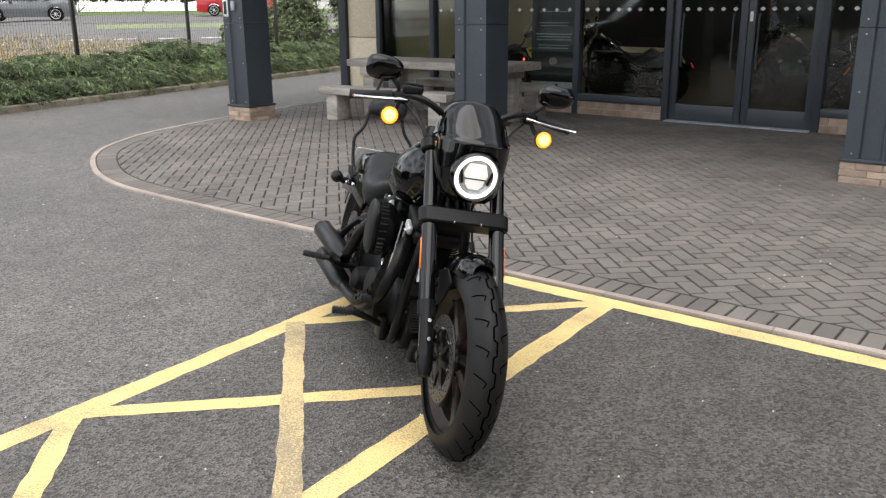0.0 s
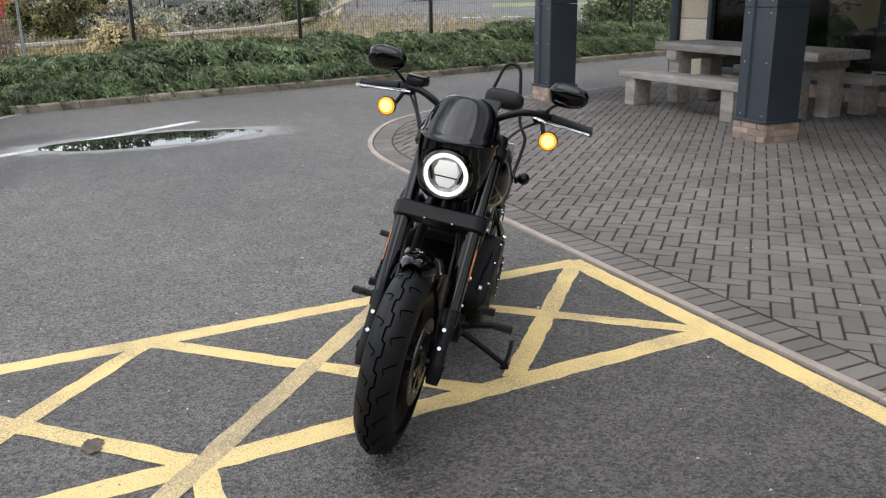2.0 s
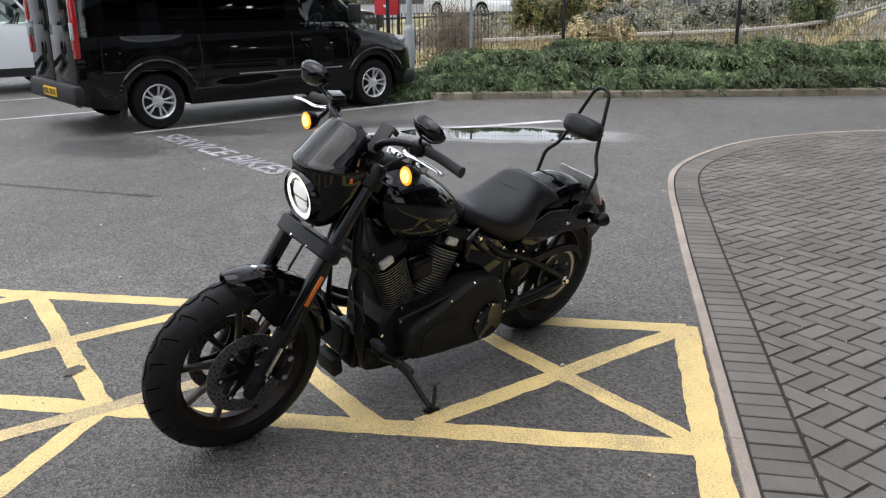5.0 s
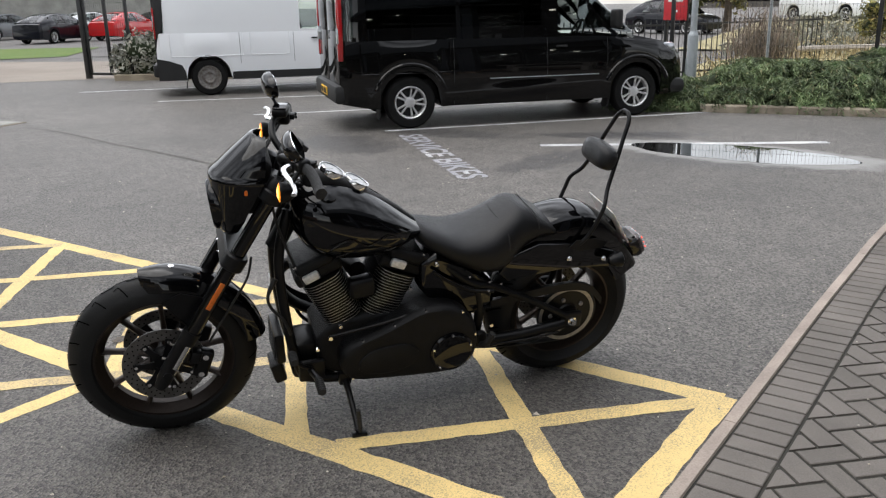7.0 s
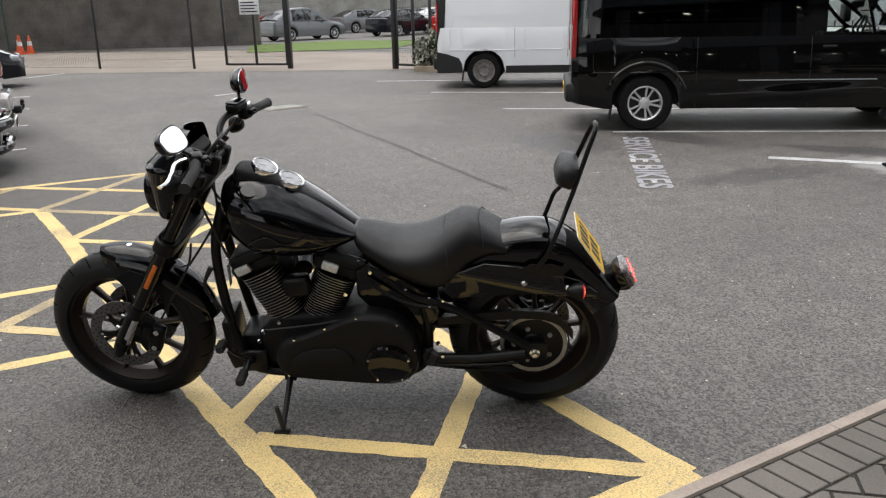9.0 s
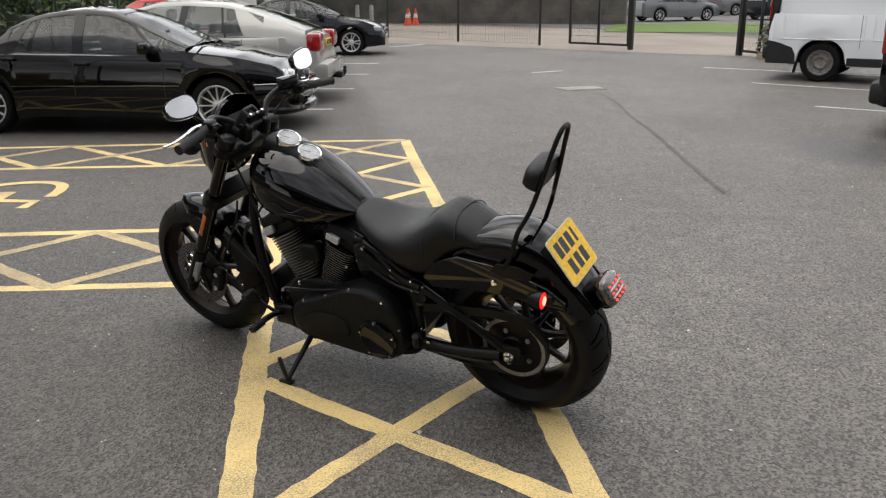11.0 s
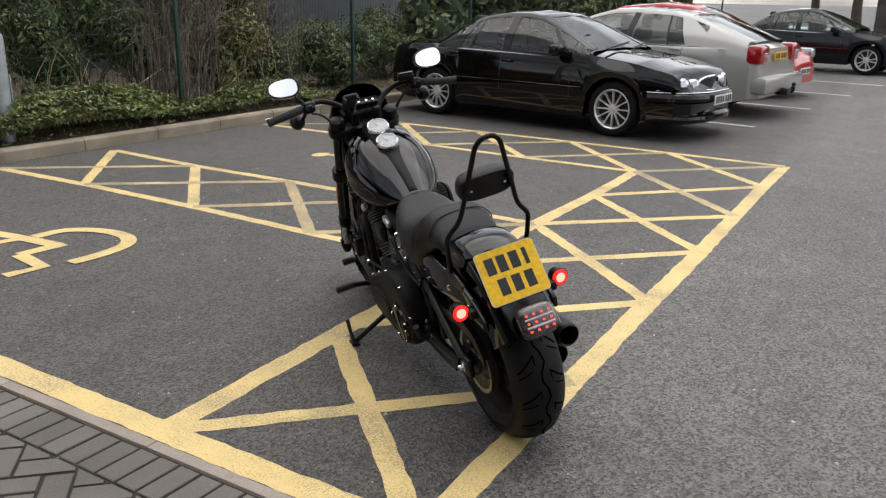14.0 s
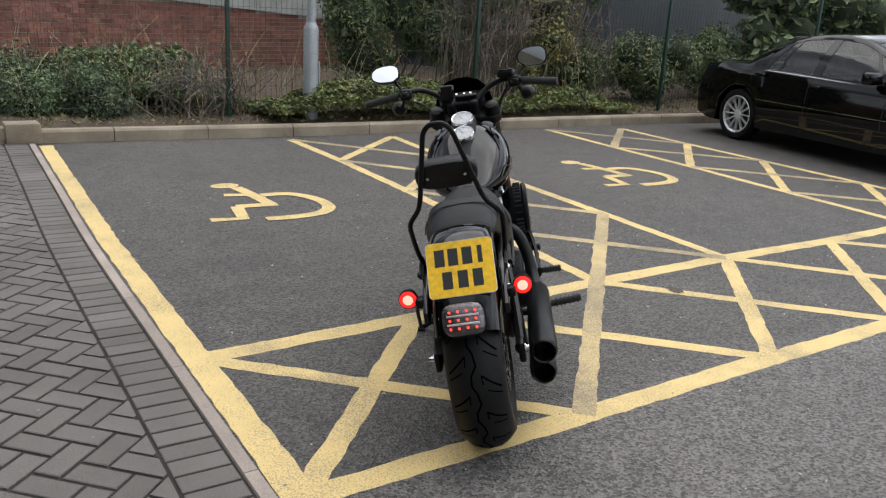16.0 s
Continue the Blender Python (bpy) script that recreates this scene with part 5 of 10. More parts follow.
# ---- vehicles ----
def wheel(parent, x, y, r, width, rim_r, style, side, spokes=10, rim_mat="alloy", name="wheel"):
    """A road wheel at (x, y), its outer face to the given side (+1 or -1 along y)."""
    w = new(name)
    w.parent = parent
    w.matrix_basis = Matrix.Translation((x, y, r)) @ Euler((radians(-90 * side), 0, 0)).to_matrix().to_4x4()
    hw = width / 2
    bm = bmesh.new()
    add_lathe(bm, [(rim_r, -hw * 0.85), (rim_r + 0.02, -hw), (r - 0.03, -hw * 0.98), (r - 0.006, -hw * 0.72), (r, -hw * 0.3), (r, hw * 0.3), (r - 0.006, hw * 0.72), (r - 0.03, hw * 0.98), (rim_r + 0.02, hw), (rim_r, hw * 0.85)], Matrix(), 40, True)
    part("tyre", bm, "rubber", w)
    bm = bmesh.new()
    add_lathe(bm, [(rim_r - 0.012, -hw * 0.85), (rim_r + 0.004, hw * 0.86), (rim_r - 0.006, hw * 0.92), (rim_r - 0.02, hw * 0.8), (rim_r - 0.03, -hw * 0.5)], Matrix(), 40)
    z = hw * 0.62
    if style == "spokes":
        for i in range(spokes):
            a = 2 * math.pi * i / spokes
            m_ = Matrix.Rotation(a, 4, 'Z')
            add_rings(bm, [[m_ @ Vector((rr, s * ww, zz + dz)) for s, dz in ((-1, 0), (-0.6, 0.014), (0.6, 0.014), (1, 0), (0.7, -0.02), (-0.7, -0.02))] for rr, ww, zz in ((0.04, 0.014, z - 0.012), (rim_r * 0.55, 0.009, z), (rim_r - 0.012, 0.0115, z + 0.006))])
        add_lathe(bm, [(0.0, z + 0.012), (0.03, z + 0.012), (0.062, z), (0.066, z - 0.03), (0.0, z - 0.03)], Matrix(), 20)
    elif style == "twin":
        for i in range(spokes):
            for da in (-0.21, 0.21):
                a = 2 * math.pi * i / spokes + da
                m_ = Matrix.Rotation(a, 4, 'Z')
                add_rings(bm, [[m_ @ Vector((rr, s * ww, zz + dz)) for s, dz in ((-1, 0), (-0.6, 0.012), (0.6, 0.012), (1, 0), (0.7, -0.02), (-0.7, -0.02))] for rr, ww, zz in ((0.05, 0.013, z - 0.01), (rim_r - 0.012, 0.0155, z + 0.004))])
        add_lathe(bm, [(0.0, z + 0.012), (0.04, z + 0.012), (0.07, z), (0.074, z - 0.03), (0.0, z - 0.03)], Matrix(), 20)
    else:
        add_lathe(bm, [(0.0, z - 0.03), (0.06, z - 0.03), (0.075, z - 0.015), (0.10, z - 0.005), (0.14, z - 0.03), (rim_r - 0.015, z - 0.02)], Matrix(), 32)
        for i in range(10):
            a = 2 * math.pi * i / 10
            add_cyl(bm, (0.155 * math.cos(a), 0.155 * math.sin(a), z - 0.035), (0.155 * math.cos(a), 0.155 * math.sin(a), z - 0.018), 0.014, seg=8)
    part("rim", bm, rim_mat, w)
    # brake disc in black, so the gaps between spokes read as shade
    bm = bmesh.new()
    add_lathe(bm, [(0.0, z - 0.06), (rim_r - 0.03, z - 0.06), (rim_r - 0.03, z - 0.05), (0.0, z - 0.05)], Matrix(), 24)
    part("brake_disc", bm, "plastic", w, "brake disc blackened to look like shade between the spokes")
    return w


def car(name, m, label, spec):
    """A motor vehicle from its side profile, plan and glass lines; x forwards, standing on z = 0."""
    top = thing(name, m, label, spec.get("category", "car"), spec.get("group", "parked vehicles"))
    body_mat = spec["paint"]
    xf, xr = spec["x"]
    ax = spec["axles"]
    wr, arch = spec["wheel_r"], spec["arch"]
    sill = spec["sill"]
    top_t, belt_t, wid_t, roof_t = spec["top"], spec["belt"], spec["width"], spec["roof"]
    xs = np.unique(np.concatenate([np.linspace(xr, xf, 70), *[np.linspace(a - arch, a + arch, 21) for a in ax], np.array([xr + 0.02, xr + 0.05, xf - 0.02, xf - 0.05])]))

    def bottom(x):
        z = spline_y(spec.get("bottom", [(xr, sill + 0.08), (xr + 0.4, sill), (xf - 0.5, sill), (xf, sill + 0.04)]), x)
        for a in ax:
            if abs(x - a) < arch:
                z = max(z, wr + math.sqrt(arch * arch - (x - a) ** 2) * 0.98)
        return z

    def half(x):
        return spline_y(wid_t, x)

    rings = []
    bulge = spec.get("bulge", 0.02)
    for x in xs:
        w_, zb, zs, zt = half(x), bottom(x), spline_y(belt_t, x), spline_y(top_t, x)
        zb = min(zb, zs - 0.06)
        h_ = zs - zb
        flare = 0.012 if any(abs(x - a) < arch + 0.05 for a in ax) else 0.0
        right = [(w_ * 0.90, zb), (w_ * 0.985 + flare, zb + 0.008), (w_ + flare, zb + min(0.12, h_ * 0.3)), (w_ + bulge * 0.4, zb + h_ * 0.55), (w_ * 0.992, zb + h_ * 0.86), (w_ * 0.965, zs), (w_ * 0.90, zs + (zt - zs) * 0.55 + 0.012), (w_ * 0.55, zt - 0.006), (0.0, zt)]
        ring = [(x, y, z) for y, z in right] + [(x, -y, z) for y, z in right[-2::-1]]
        rings.append(ring)
    bm = bmesh.new()
    vs = add_rings(bm, rings, False, False)
    for r in (vs[0], vs[-1]):
        bm.faces.new(r)
    part("body", bm, body_mat, top, smooth=28)
    # underside and wheel housings
    bm = bmesh.new()
    box_between(bm, (xr + 0.25, -half(0) * 0.62, sill + 0.02), (xf - 0.3, half(0) * 0.62, sill + 0.35), 0.02)
    box_between(bm, (ax[0] + arch + 0.02, -half(0) * 0.88, sill + 0.01), (ax[1] - arch - 0.02, half(0) * 0.88, sill + 0.08), 0.0)
    part("underbody", bm, "plastic", top, "black underbody")
    # glasshouse shell
    gx0, gx1 = roof_t[0][0], roof_t[-1][0]
    tumble = spec["tumble"]

    def G(x, s, off=0.0):
        """Point on the glasshouse at x; s runs from the belt (0) over the roof edge (0.7) to the middle of the roof (1)."""
        w_, zs, zr = half(x) * 0.955, spline_y(belt_t, x) - 0.01, spline_y(roof_t, x)
        zt0 = spline_y(top_t, x)
        zr = max(zr, zt0 + 0.002)
        hh = zr - zs
        wt = max(0.05, w_ - tumble * hh / spec["glass_h"])
        pts_ = [(w_, zs), (w_ - (w_ - wt) * 0.35, zs + hh * 0.42), (wt, zs + hh * 0.86), (wt * 0.93, zs + hh * 0.955), (wt * 0.6, zr - 0.004), (0.0, zr + 0.012)]
        ss = [0.0, 0.3, 0.6, 0.7, 0.84, 1.0]
        y = float(np.interp(s, ss, [p[0] for p in pts_]))
        z = float(np.interp(s, ss, [p[1] for p in pts_]))
        n = Vector((0, 1.0 - s * 0.8, 0.2 + s)).normalized() * off
        return Vector((x, y, z)) + n

    def patch(name_, mat, x0, x1, s0, s1, off, side, label_="", nx=18, ns=6, lean0=0.0, lean1=0.0):
        bm = bmesh.new()
        rows_ = []
        for i in range(nx + 1):
            row = []
            for j in range(ns + 1):
                f = j / ns
                s_ = s0 + (s1 - s0) * f
                x_ = (x0 + lean0 * f) + ((x1 + lean1 * f) - (x0 + lean0 * f)) * i / nx
                p = G(x_, s_, off)
                row.append((p.x, p.y * side, p.z))
            rows_.append(row)
        add_rings(bm, rows_, False, False)
        return part(name_, bm, mat, top, label_, smooth=40)

    shell = []
    gxs = np.linspace(gx0, gx1, 48)
    for x in gxs:
        l_ = [G(x, s_) for s_ in (0, 0.15, 0.3, 0.45, 0.6, 0.7, 0.77, 0.84, 0.92, 1.0)]
        shell.append([tuple(p) for p in l_] + [(p.x, -p.y, p.z) for p in l_[-2::-1]])
    bm = bmesh.new()
    add_rings(bm, shell, False, False)
    part("window", bm, spec.get("glass", "car_glass"), top, "tinted window glass", smooth=40)
    # painted roof, rails, pillars
    ra, rb = spec["roof_span"]
    for side in (1, -1):
        patch("roof", body_mat, ra, rb, 0.66, 1.0, 0.006, side, nx=24, ns=8)
        patch("roof_rail", body_mat, gx0 + 0.03, gx1 - 0.03, 0.60, 0.76, 0.007, side, nx=40, ns=4)
        for x0, x1, l0, l1, mt in spec["pillars"]:
            patch("pillar", body_mat if mt == "body" else mt, x0, x1, 0.0, 0.62, 0.006, side, nx=4, ns=6, lean0=l0, lean1=l1)
        patch("waist_trim", spec.get("waist", "plastic"), gx0 + 0.15, gx1 - 0.25, 0.0, 0.05, 0.008, side, nx=24, ns=1)
        for x0, x1, s0, s1, mt, nm in spec.get("covers", ()):
            patch(nm, body_mat if mt == "body" else mt, x0, x1, s0, s1, 0.009, side, nx=14, ns=8)
    # seats and dashboard seen through the glass
    for sx in spec.get("seats", ()):
        for sy in (-0.36, 0.36):
            bm = bmesh.new()
            add_box(bm, (0.14, 0.46, 0.62), pose(sx, sy, spec["seat_z"] + 0.3, 0, -12, 0), 0.05)
            add_box(bm, (0.1, 0.26, 0.17), pose(sx - 0.1, sy, spec["seat_z"] + 0.70, 0, -10, 0), 0.04)
            part("seat", bm, "seat", top, "dark cloth seat")
    if "wheel_pos" in spec:
        x_, y_, z_ = spec["wheel_pos"]
        bm = bmesh.new()
        mm = pose(x_, y_, z_, 0, -65, 0)
        add_tube(bm, [mm @ Vector((0.18 * math.cos(a), 0.18 * math.sin(a), 0)) for a in (2 * math.pi * i / 16 for i in range(17))], 0.014, 6, 2)
        add_cyl(bm, mm @ Vector((-0.17, 0, 0)), mm @ Vector((0.17, 0, 0)), 0.014, seg=6)
        part("steering_wheel", bm, "plastic", top)
    for side in (1, -1):
        mx_ = spec["mirror"]
        bm = bmesh.new()
        add_box(bm, mx_[1], pose(mx_[0], side * (half(mx_[0]) + mx_[1][1] * 0.32), mx_[2], 0, 0, 0), min(mx_[1]) * 0.3, 3)
        part("mirror", bm, spec.get("mirror_mat", body_mat), top, "door mirror")
        for k, x in enumerate(ax):
            wheel(top, x, side * (half(x) - spec["wheel_w"] / 2 - 0.012), wr, spec["wheel_w"], spec["rim_r"], spec["wheel_style"], side, spec.get("spokes", 10), spec.get("rim_mat", "alloy"))
        for x, zf in spec.get("handles", ()):
            bm = bmesh.new()
            z_ = bottom(x) + (spline_y(belt_t, x) - bottom(x)) * zf
            add_box(bm, (0.16, 0.03, 0.03), pose(x, side * (half(x) + 0.016), z_), 0.01)
            part("door_handle", bm, spec.get("handle_mat", body_mat), top)
        # door and panel seams: thin dark grooves laid on the skin
        for x in spec.get("seams", ()):
            bm = bmesh.new()
            rows_ = []
            for zz in np.linspace(bottom(x) + 0.03, spline_y(belt_t, x) - 0.005, 9):
                h_ = spline_y(belt_t, x) - bottom(x)
                f = (zz - bottom(x)) / h_
                y_ = float(np.interp(f, [0, 0.05, 0.25, 0.55, 0.86, 1.0], [half(x) * 0.985, half(x) * 0.99, half(x), half(x) + bulge * 0.4, half(x) * 0.992, half(x) * 0.965])) + 0.002
                rows_.append([(x - 0.004, y_ * side, zz), (x + 0.004, y_ * side, zz)])
            add_rings(bm, rows_, False, False)
            part("door_seam", bm, "ink", top, smooth=None)
        for x0, x1, z_, hgt, mt in spec.get("strips", ()):
            bm = bmesh.new()
            rows_ = []
            for x in np.linspace(x0, x1, 14):
                y_ = half(x) + bulge * 0.4
                rows_.append([(x, (y_ - 0.01) * side, z_ - hgt / 2), (x, (y_ + 0.010) * side, z_ - hgt / 2 + 0.004), (x, (y_ + 0.010) * side, z_ + hgt / 2 - 0.004), (x, (y_ - 0.01) * side, z_ + hgt / 2)])
            add_rings(bm, rows_, True, True)
            part("rubbing_strip", bm, mt, top)
    return top


def plate(parent, x, z, face, mat, y=0.0, tilt=0):
    """A number plate whose characters are plain bars."""
    bm = bmesh.new()
    add_box(bm, (0.012, 0.52, 0.112), Matrix.Translation((x, y, z)), 0.003)
    p = part("number_plate", bm, mat, parent, "number plate")
    for i in range(7):
        bm = bmesh.new()
        yy = y + (-0.21 + i * 0.064 + (0.03 if i > 3 else 0)) * 1.0
        add_box(bm, (0.002, 0.042, 0.075), Matrix.Translation((x + face * 0.0075, yy, z)))
        part("plate_bar", bm, "ink", p, smooth=None)
    return p


def lamp(parent, name, mat, lo, hi, bevel=0.02, label=""):
    bm = bmesh.new()
    box_between(bm, lo, hi, bevel)
    return part(name, bm, mat, parent, label)


SEDAN = dict(paint="black_paint", x=(2.22, -2.30), axles=(-1.355, 1.355), wheel_r=0.325, arch=0.375, sill=0.20, wheel_w=0.215, rim_r=0.235, wheel_style="spokes", spokes=12,
             top=[(-2.30, 0.72), (-2.25, 0.90), (-2.16, 0.955), (-1.9, 0.98), (-1.4, 0.99), (0.8, 0.985), (1.0, 0.98), (1.6, 0.905), (2.0, 0.80), (2.14, 0.69), (2.22, 0.55)],
             belt=[(-2.30, 0.62), (-2.22, 0.78), (-1.8, 0.88), (-1.0, 0.91), (0.9, 0.865), (1.5, 0.80), (2.05, 0.70), (2.16, 0.60), (2.22, 0.48)],
             width=[(-2.30, 0.66), (-2.22, 0.76), (-1.9, 0.85), (-1.2, 0.89), (1.2, 0.89), (1.8, 0.85), (2.1, 0.77), (2.16, 0.66), (2.22, 0.56)],
             roof=[(-1.34, 0.99), (-1.22, 1.09), (-1.06, 1.205), (-0.88, 1.30), (-0.68, 1.36), (-0.4, 1.40), (-0.1, 1.405), (0.12, 1.38), (0.40, 1.28), (0.70, 1.14), (1.02, 0.985)],
             tumble=0.30, glass_h=0.50, roof_span=(-0.82, 0.22),
             pillars=[(-1.32, -0.98, 0.46, 0.18, "body"), (-0.27, -0.15, -0.03, -0.03, "body"), (0.80, 0.93, -0.46, -0.54, "body"), (-0.80, -0.765, 0.06, 0.06, "body")],
             seats=(0.05, -0.85), seat_z=0.55, wheel_pos=(0.62, -0.36, 0.98), mirror=(0.62, (0.14, 0.2, 0.13), 0.98), handles=((-0.15, 0.88), (-1.0, 0.90)), seams=(-1.15, -0.26, 0.78),
             strips=[(-1.0, 0.95, 0.56, 0.012, "chrome")], bulge=0.04, covers=[(-1.33, -1.02, 0.0, 0.84, "body", "rear_quarter"), (-0.95, 0.35, 0.0, 0.035, "chrome", "window_trim")])
sedan = car("saloon_car", pose(0.145, -4.97, 0, 0, 0, 169.8), "black saloon car with multi-spoke alloy wheels parked beside the hatching", SEDAN)
for sy in (1, -1):
    for yy, zz, rr, xx in ((0.60, 0.625, 0.088, 2.10), (0.42, 0.625, 0.076, 2.155)):
        bm = bmesh.new()
        mm = pose(xx, sy * yy, zz, 0, 82, sy * 12)
        add_lathe(bm, [(rr * 1.12, -0.1), (rr * 1.12, 0.02), (rr, 0.035), (rr * 0.9, 0.045), (0.0, 0.06)], mm, 24)
        hl = part("headlamp", bm, "lamp_clear", sedan, "clear round headlamp")
    lamp(sedan, "tail_lamp", "lamp_red", (-2.315, sy * 0.47 - 0.12, 0.64), (-2.24, sy * 0.47 + 0.12, 0.80), 0.03, "red tail lamp")
bm = bmesh.new()
rows_ = [[(2.205 - 0.06 * abs(a), 0.30 * a, 0.66 + 0.055 * math.sqrt(max(0, 1 - a * a)) * k + 0.0) for k in (-1.4, 1.0)] for a in np.linspace(-1, 1, 17)]
add_rings(bm, rows_, False, False)
part("grille", bm, "plastic", sedan, "black mesh grille")
bm = bmesh.new()
add_tube(bm, [(2.22 - 0.06 * abs(math.cos(a)), 0.30 * math.cos(a), 0.645 + 0.085 * math.sin(a)) for a in np.linspace(0, 2 * math.pi, 25)], 0.013, 8, 2)
part("grille_surround", bm, "chrome", sedan, "chrome grille surround")
bm = bmesh.new()
add_tube(bm, [(1.8, 0.86, 0.50), (2.1, 0.72, 0.50), (2.26, 0.4, 0.50), (2.29, 0, 0.50), (2.26, -0.4, 0.50), (2.1, -0.72, 0.50), (1.8, -0.86, 0.50)], 0.065, 10, 6)
add_tube(bm, [(1.8, 0.85, 0.27), (2.1, 0.70, 0.26), (2.25, 0.4, 0.26), (2.28, 0, 0.26), (2.25, -0.4, 0.26), (2.1, -0.70, 0.26), (1.8, -0.85, 0.27)], 0.055, 10, 6)
part("front_bumper", bm, "black_paint", sedan, "black bumper")
bm = bmesh.new()
add_tube(bm, [(1.8, 0.88, 0.565), (2.12, 0.73, 0.565), (2.30, 0.38, 0.565), (2.32, 0, 0.565), (2.30, -0.38, 0.565), (2.12, -0.73, 0.565), (1.8, -0.88, 0.565)], 0.008, 6, 6)
part("bumper_trim", bm, "chrome", sedan, "chrome bumper trim")
plate(sedan, 2.365, 0.47, 1, "plate_white")
for pts_ in ([(1.10, -0.6, 1.0), (1.05, -0.2, 1.03), (1.0, 0.15, 1.05)], [(1.14, 0.0, 0.99), (1.08, 0.35, 1.02), (0.98, 0.62, 1.04)]):
    bm = bmesh.new()
    add_tube(bm, pts_, 0.012, 6, 4)
    part("wiper", bm, "plastic", sedan)

HATCH = dict(SEDAN, paint="silver_paint", x=(2.25, -2.32), wheel_style="spokes", spokes=7,
             top=[(-2.32, 0.62), (-2.27, 0.95), (-2.1, 1.02), (-1.6, 1.02), (0.9, 0.99), (1.1, 0.97), (1.8, 0.86), (2.15, 0.72), (2.25, 0.55)],
             belt=[(-2.32, 0.58), (-2.27, 0.86), (-1.8, 0.94), (0.9, 0.89), (1.6, 0.80), (2.1, 0.66), (2.25, 0.5)],
             width=[(-2.32, 0.74), (-2.2, 0.84), (-1.5, 0.885), (1.2, 0.885), (1.8, 0.84), (2.15, 0.7), (2.25, 0.58)],
             roof=[(-2.12, 1.03), (-1.85, 1.14), (-1.3, 1.34), (-0.9, 1.42), (-0.3, 1.455), (0.1, 1.44), (0.45, 1.34), (0.8, 1.18), (1.15, 0.98)],
             roof_span=(-1.15, 0.25), pillars=[(-2.05, -1.25, 0.80, 0.20, "body"), (-0.35, -0.25, -0.02, -0.02, "plastic"), (0.92, 1.04, -0.5, -0.58, "body"), (-0.98, -0.95, 0.1, 0.1, "plastic")],
             handles=((-0.2, 0.9), (-1.1, 0.92)), seams=(-1.2, -0.3, 0.8), strips=[], covers=[(-2.1, -1.5, 0.0, 0.84, "body", "rear_quarter")])
silver = car("hatchback_car", pose(-0.12, -7.66, 0, 0, 0, -10.0), "silver five-door hatchback with a black tow bar, parked nose-in", HATCH)
for sy in (1, -1):
    bm = bmesh.new()
    box_between(bm, (-2.34, sy * 0.66 - 0.16, 0.74), (-2.12, sy * 0.66 + 0.19, 1.0), 0.05)
    tl = part("tail_lamp", bm, "lamp_red", silver, "red tail lamp with a clear middle")
    lamp(tl, "reversing_lens", "lamp_clear", (-2.347, sy * 0.66 - 0.12, 0.84), (-2.32, sy * 0.66 + 0.08, 0.90), 0.008)
plate(silver, -2.325, 0.84, -1, "plate_yellow")
bm = bmesh.new()
box_between(bm, (-2.44, -0.82, 0.34), (-2.1, 0.82, 0.58), 0.06)
part("rear_bumper", bm, "silver_paint", silver, "silver bumper")
bm = bmesh.new()
add_tube(bm, [(-2.3, 0, 0.32), (-2.52, 0, 0.34), (-2.56, 0, 0.42)], 0.03, 8)
add_box(bm, (0.1, 0.2, 0.1), Matrix.Translation((-2.5, 0.14, 0.36)), 0.02)
bmesh.ops.create_uvsphere(bm, u_segments=10, v_segments=8, radius=0.03, matrix=Matrix.Translation((-2.56, 0, 0.45)))
part("tow_bar", bm, "plastic", silver, "black tow bar")

RED = dict(HATCH, paint="red_paint", x=(1.95, -1.95), axles=(-1.25, 1.25),
           top=[(-1.95, 0.7), (-1.9, 1.0), (0.8, 1.0), (1.0, 0.98), (1.6, 0.86), (1.88, 0.70), (1.95, 0.55)],
           belt=[(-1.95, 0.65), (-1.9, 0.9), (0.9, 0.9), (1.5, 0.80), (1.85, 0.62), (1.95, 0.5)],
           width=[(-1.95, 0.7), (-1.8, 0.82), (-1.2, 0.86), (1.0, 0.86), (1.6, 0.8), (1.85, 0.66), (1.95, 0.52)],
           roof=[(-1.9, 1.02), (-1.75, 1.25), (-1.4, 1.45), (-0.6, 1.52), (0.0, 1.48), (0.4, 1.34), (0.7, 1.18), (1.05, 0.99)], roof_span=(-1.5, 0.12),
           pillars=[(-1.85, -1.4, 0.2, 0.15, "body"), (-0.3, -0.2, -0.02, -0.02, "plastic"), (0.84, 0.96, -0.5, -0.58, "body")],
           handles=((-0.2, 0.9), (-1.0, 0.92)), seams=(-1.1, -0.25, 0.75), covers=[(-1.88, -1.5, 0.0, 0.84, "body", "rear_quarter")])
red = car("small_car", pose(-0.55, -10.35, 0, 0, 0, 170.0), "small red hatchback parked beyond the silver car", RED)
for sy in (1, -1):
    lamp(red, "headlamp", "lamp_clear", (1.62, sy * 0.6 - 0.14, 0.62), (1.9, sy * 0.6 + 0.14, 0.80), 0.06, "clear headlamp")
plate(red, 1.96, 0.44, 1, "plate_white")
COUPE = dict(SEDAN, paint="navy_paint", wheel_style="twin", spokes=5, x=(2.2, -2.15),
             top=[(-2.15, 0.75), (-2.05, 0.98), (-1.5, 1.0), (0.8, 0.96), (1.0, 0.95), (1.7, 0.86), (2.1, 0.70), (2.2, 0.52)],
             belt=[(-2.15, 0.7), (-2.05, 0.88), (-1.5, 0.92), (0.9, 0.86), (1.6, 0.78), (2.1, 0.62), (2.2, 0.48)],
             width=[(-2.15, 0.66), (-1.9, 0.82), (-1.2, 0.87), (1.2, 0.87), (1.8, 0.82), (2.1, 0.7), (2.2, 0.56)])
merc = car("coupe_car", pose(-1.92, -16.71, 0, 0, 0, 171.0), "dark navy coupe with five-spoke alloy wheels near the fence", COUPE)
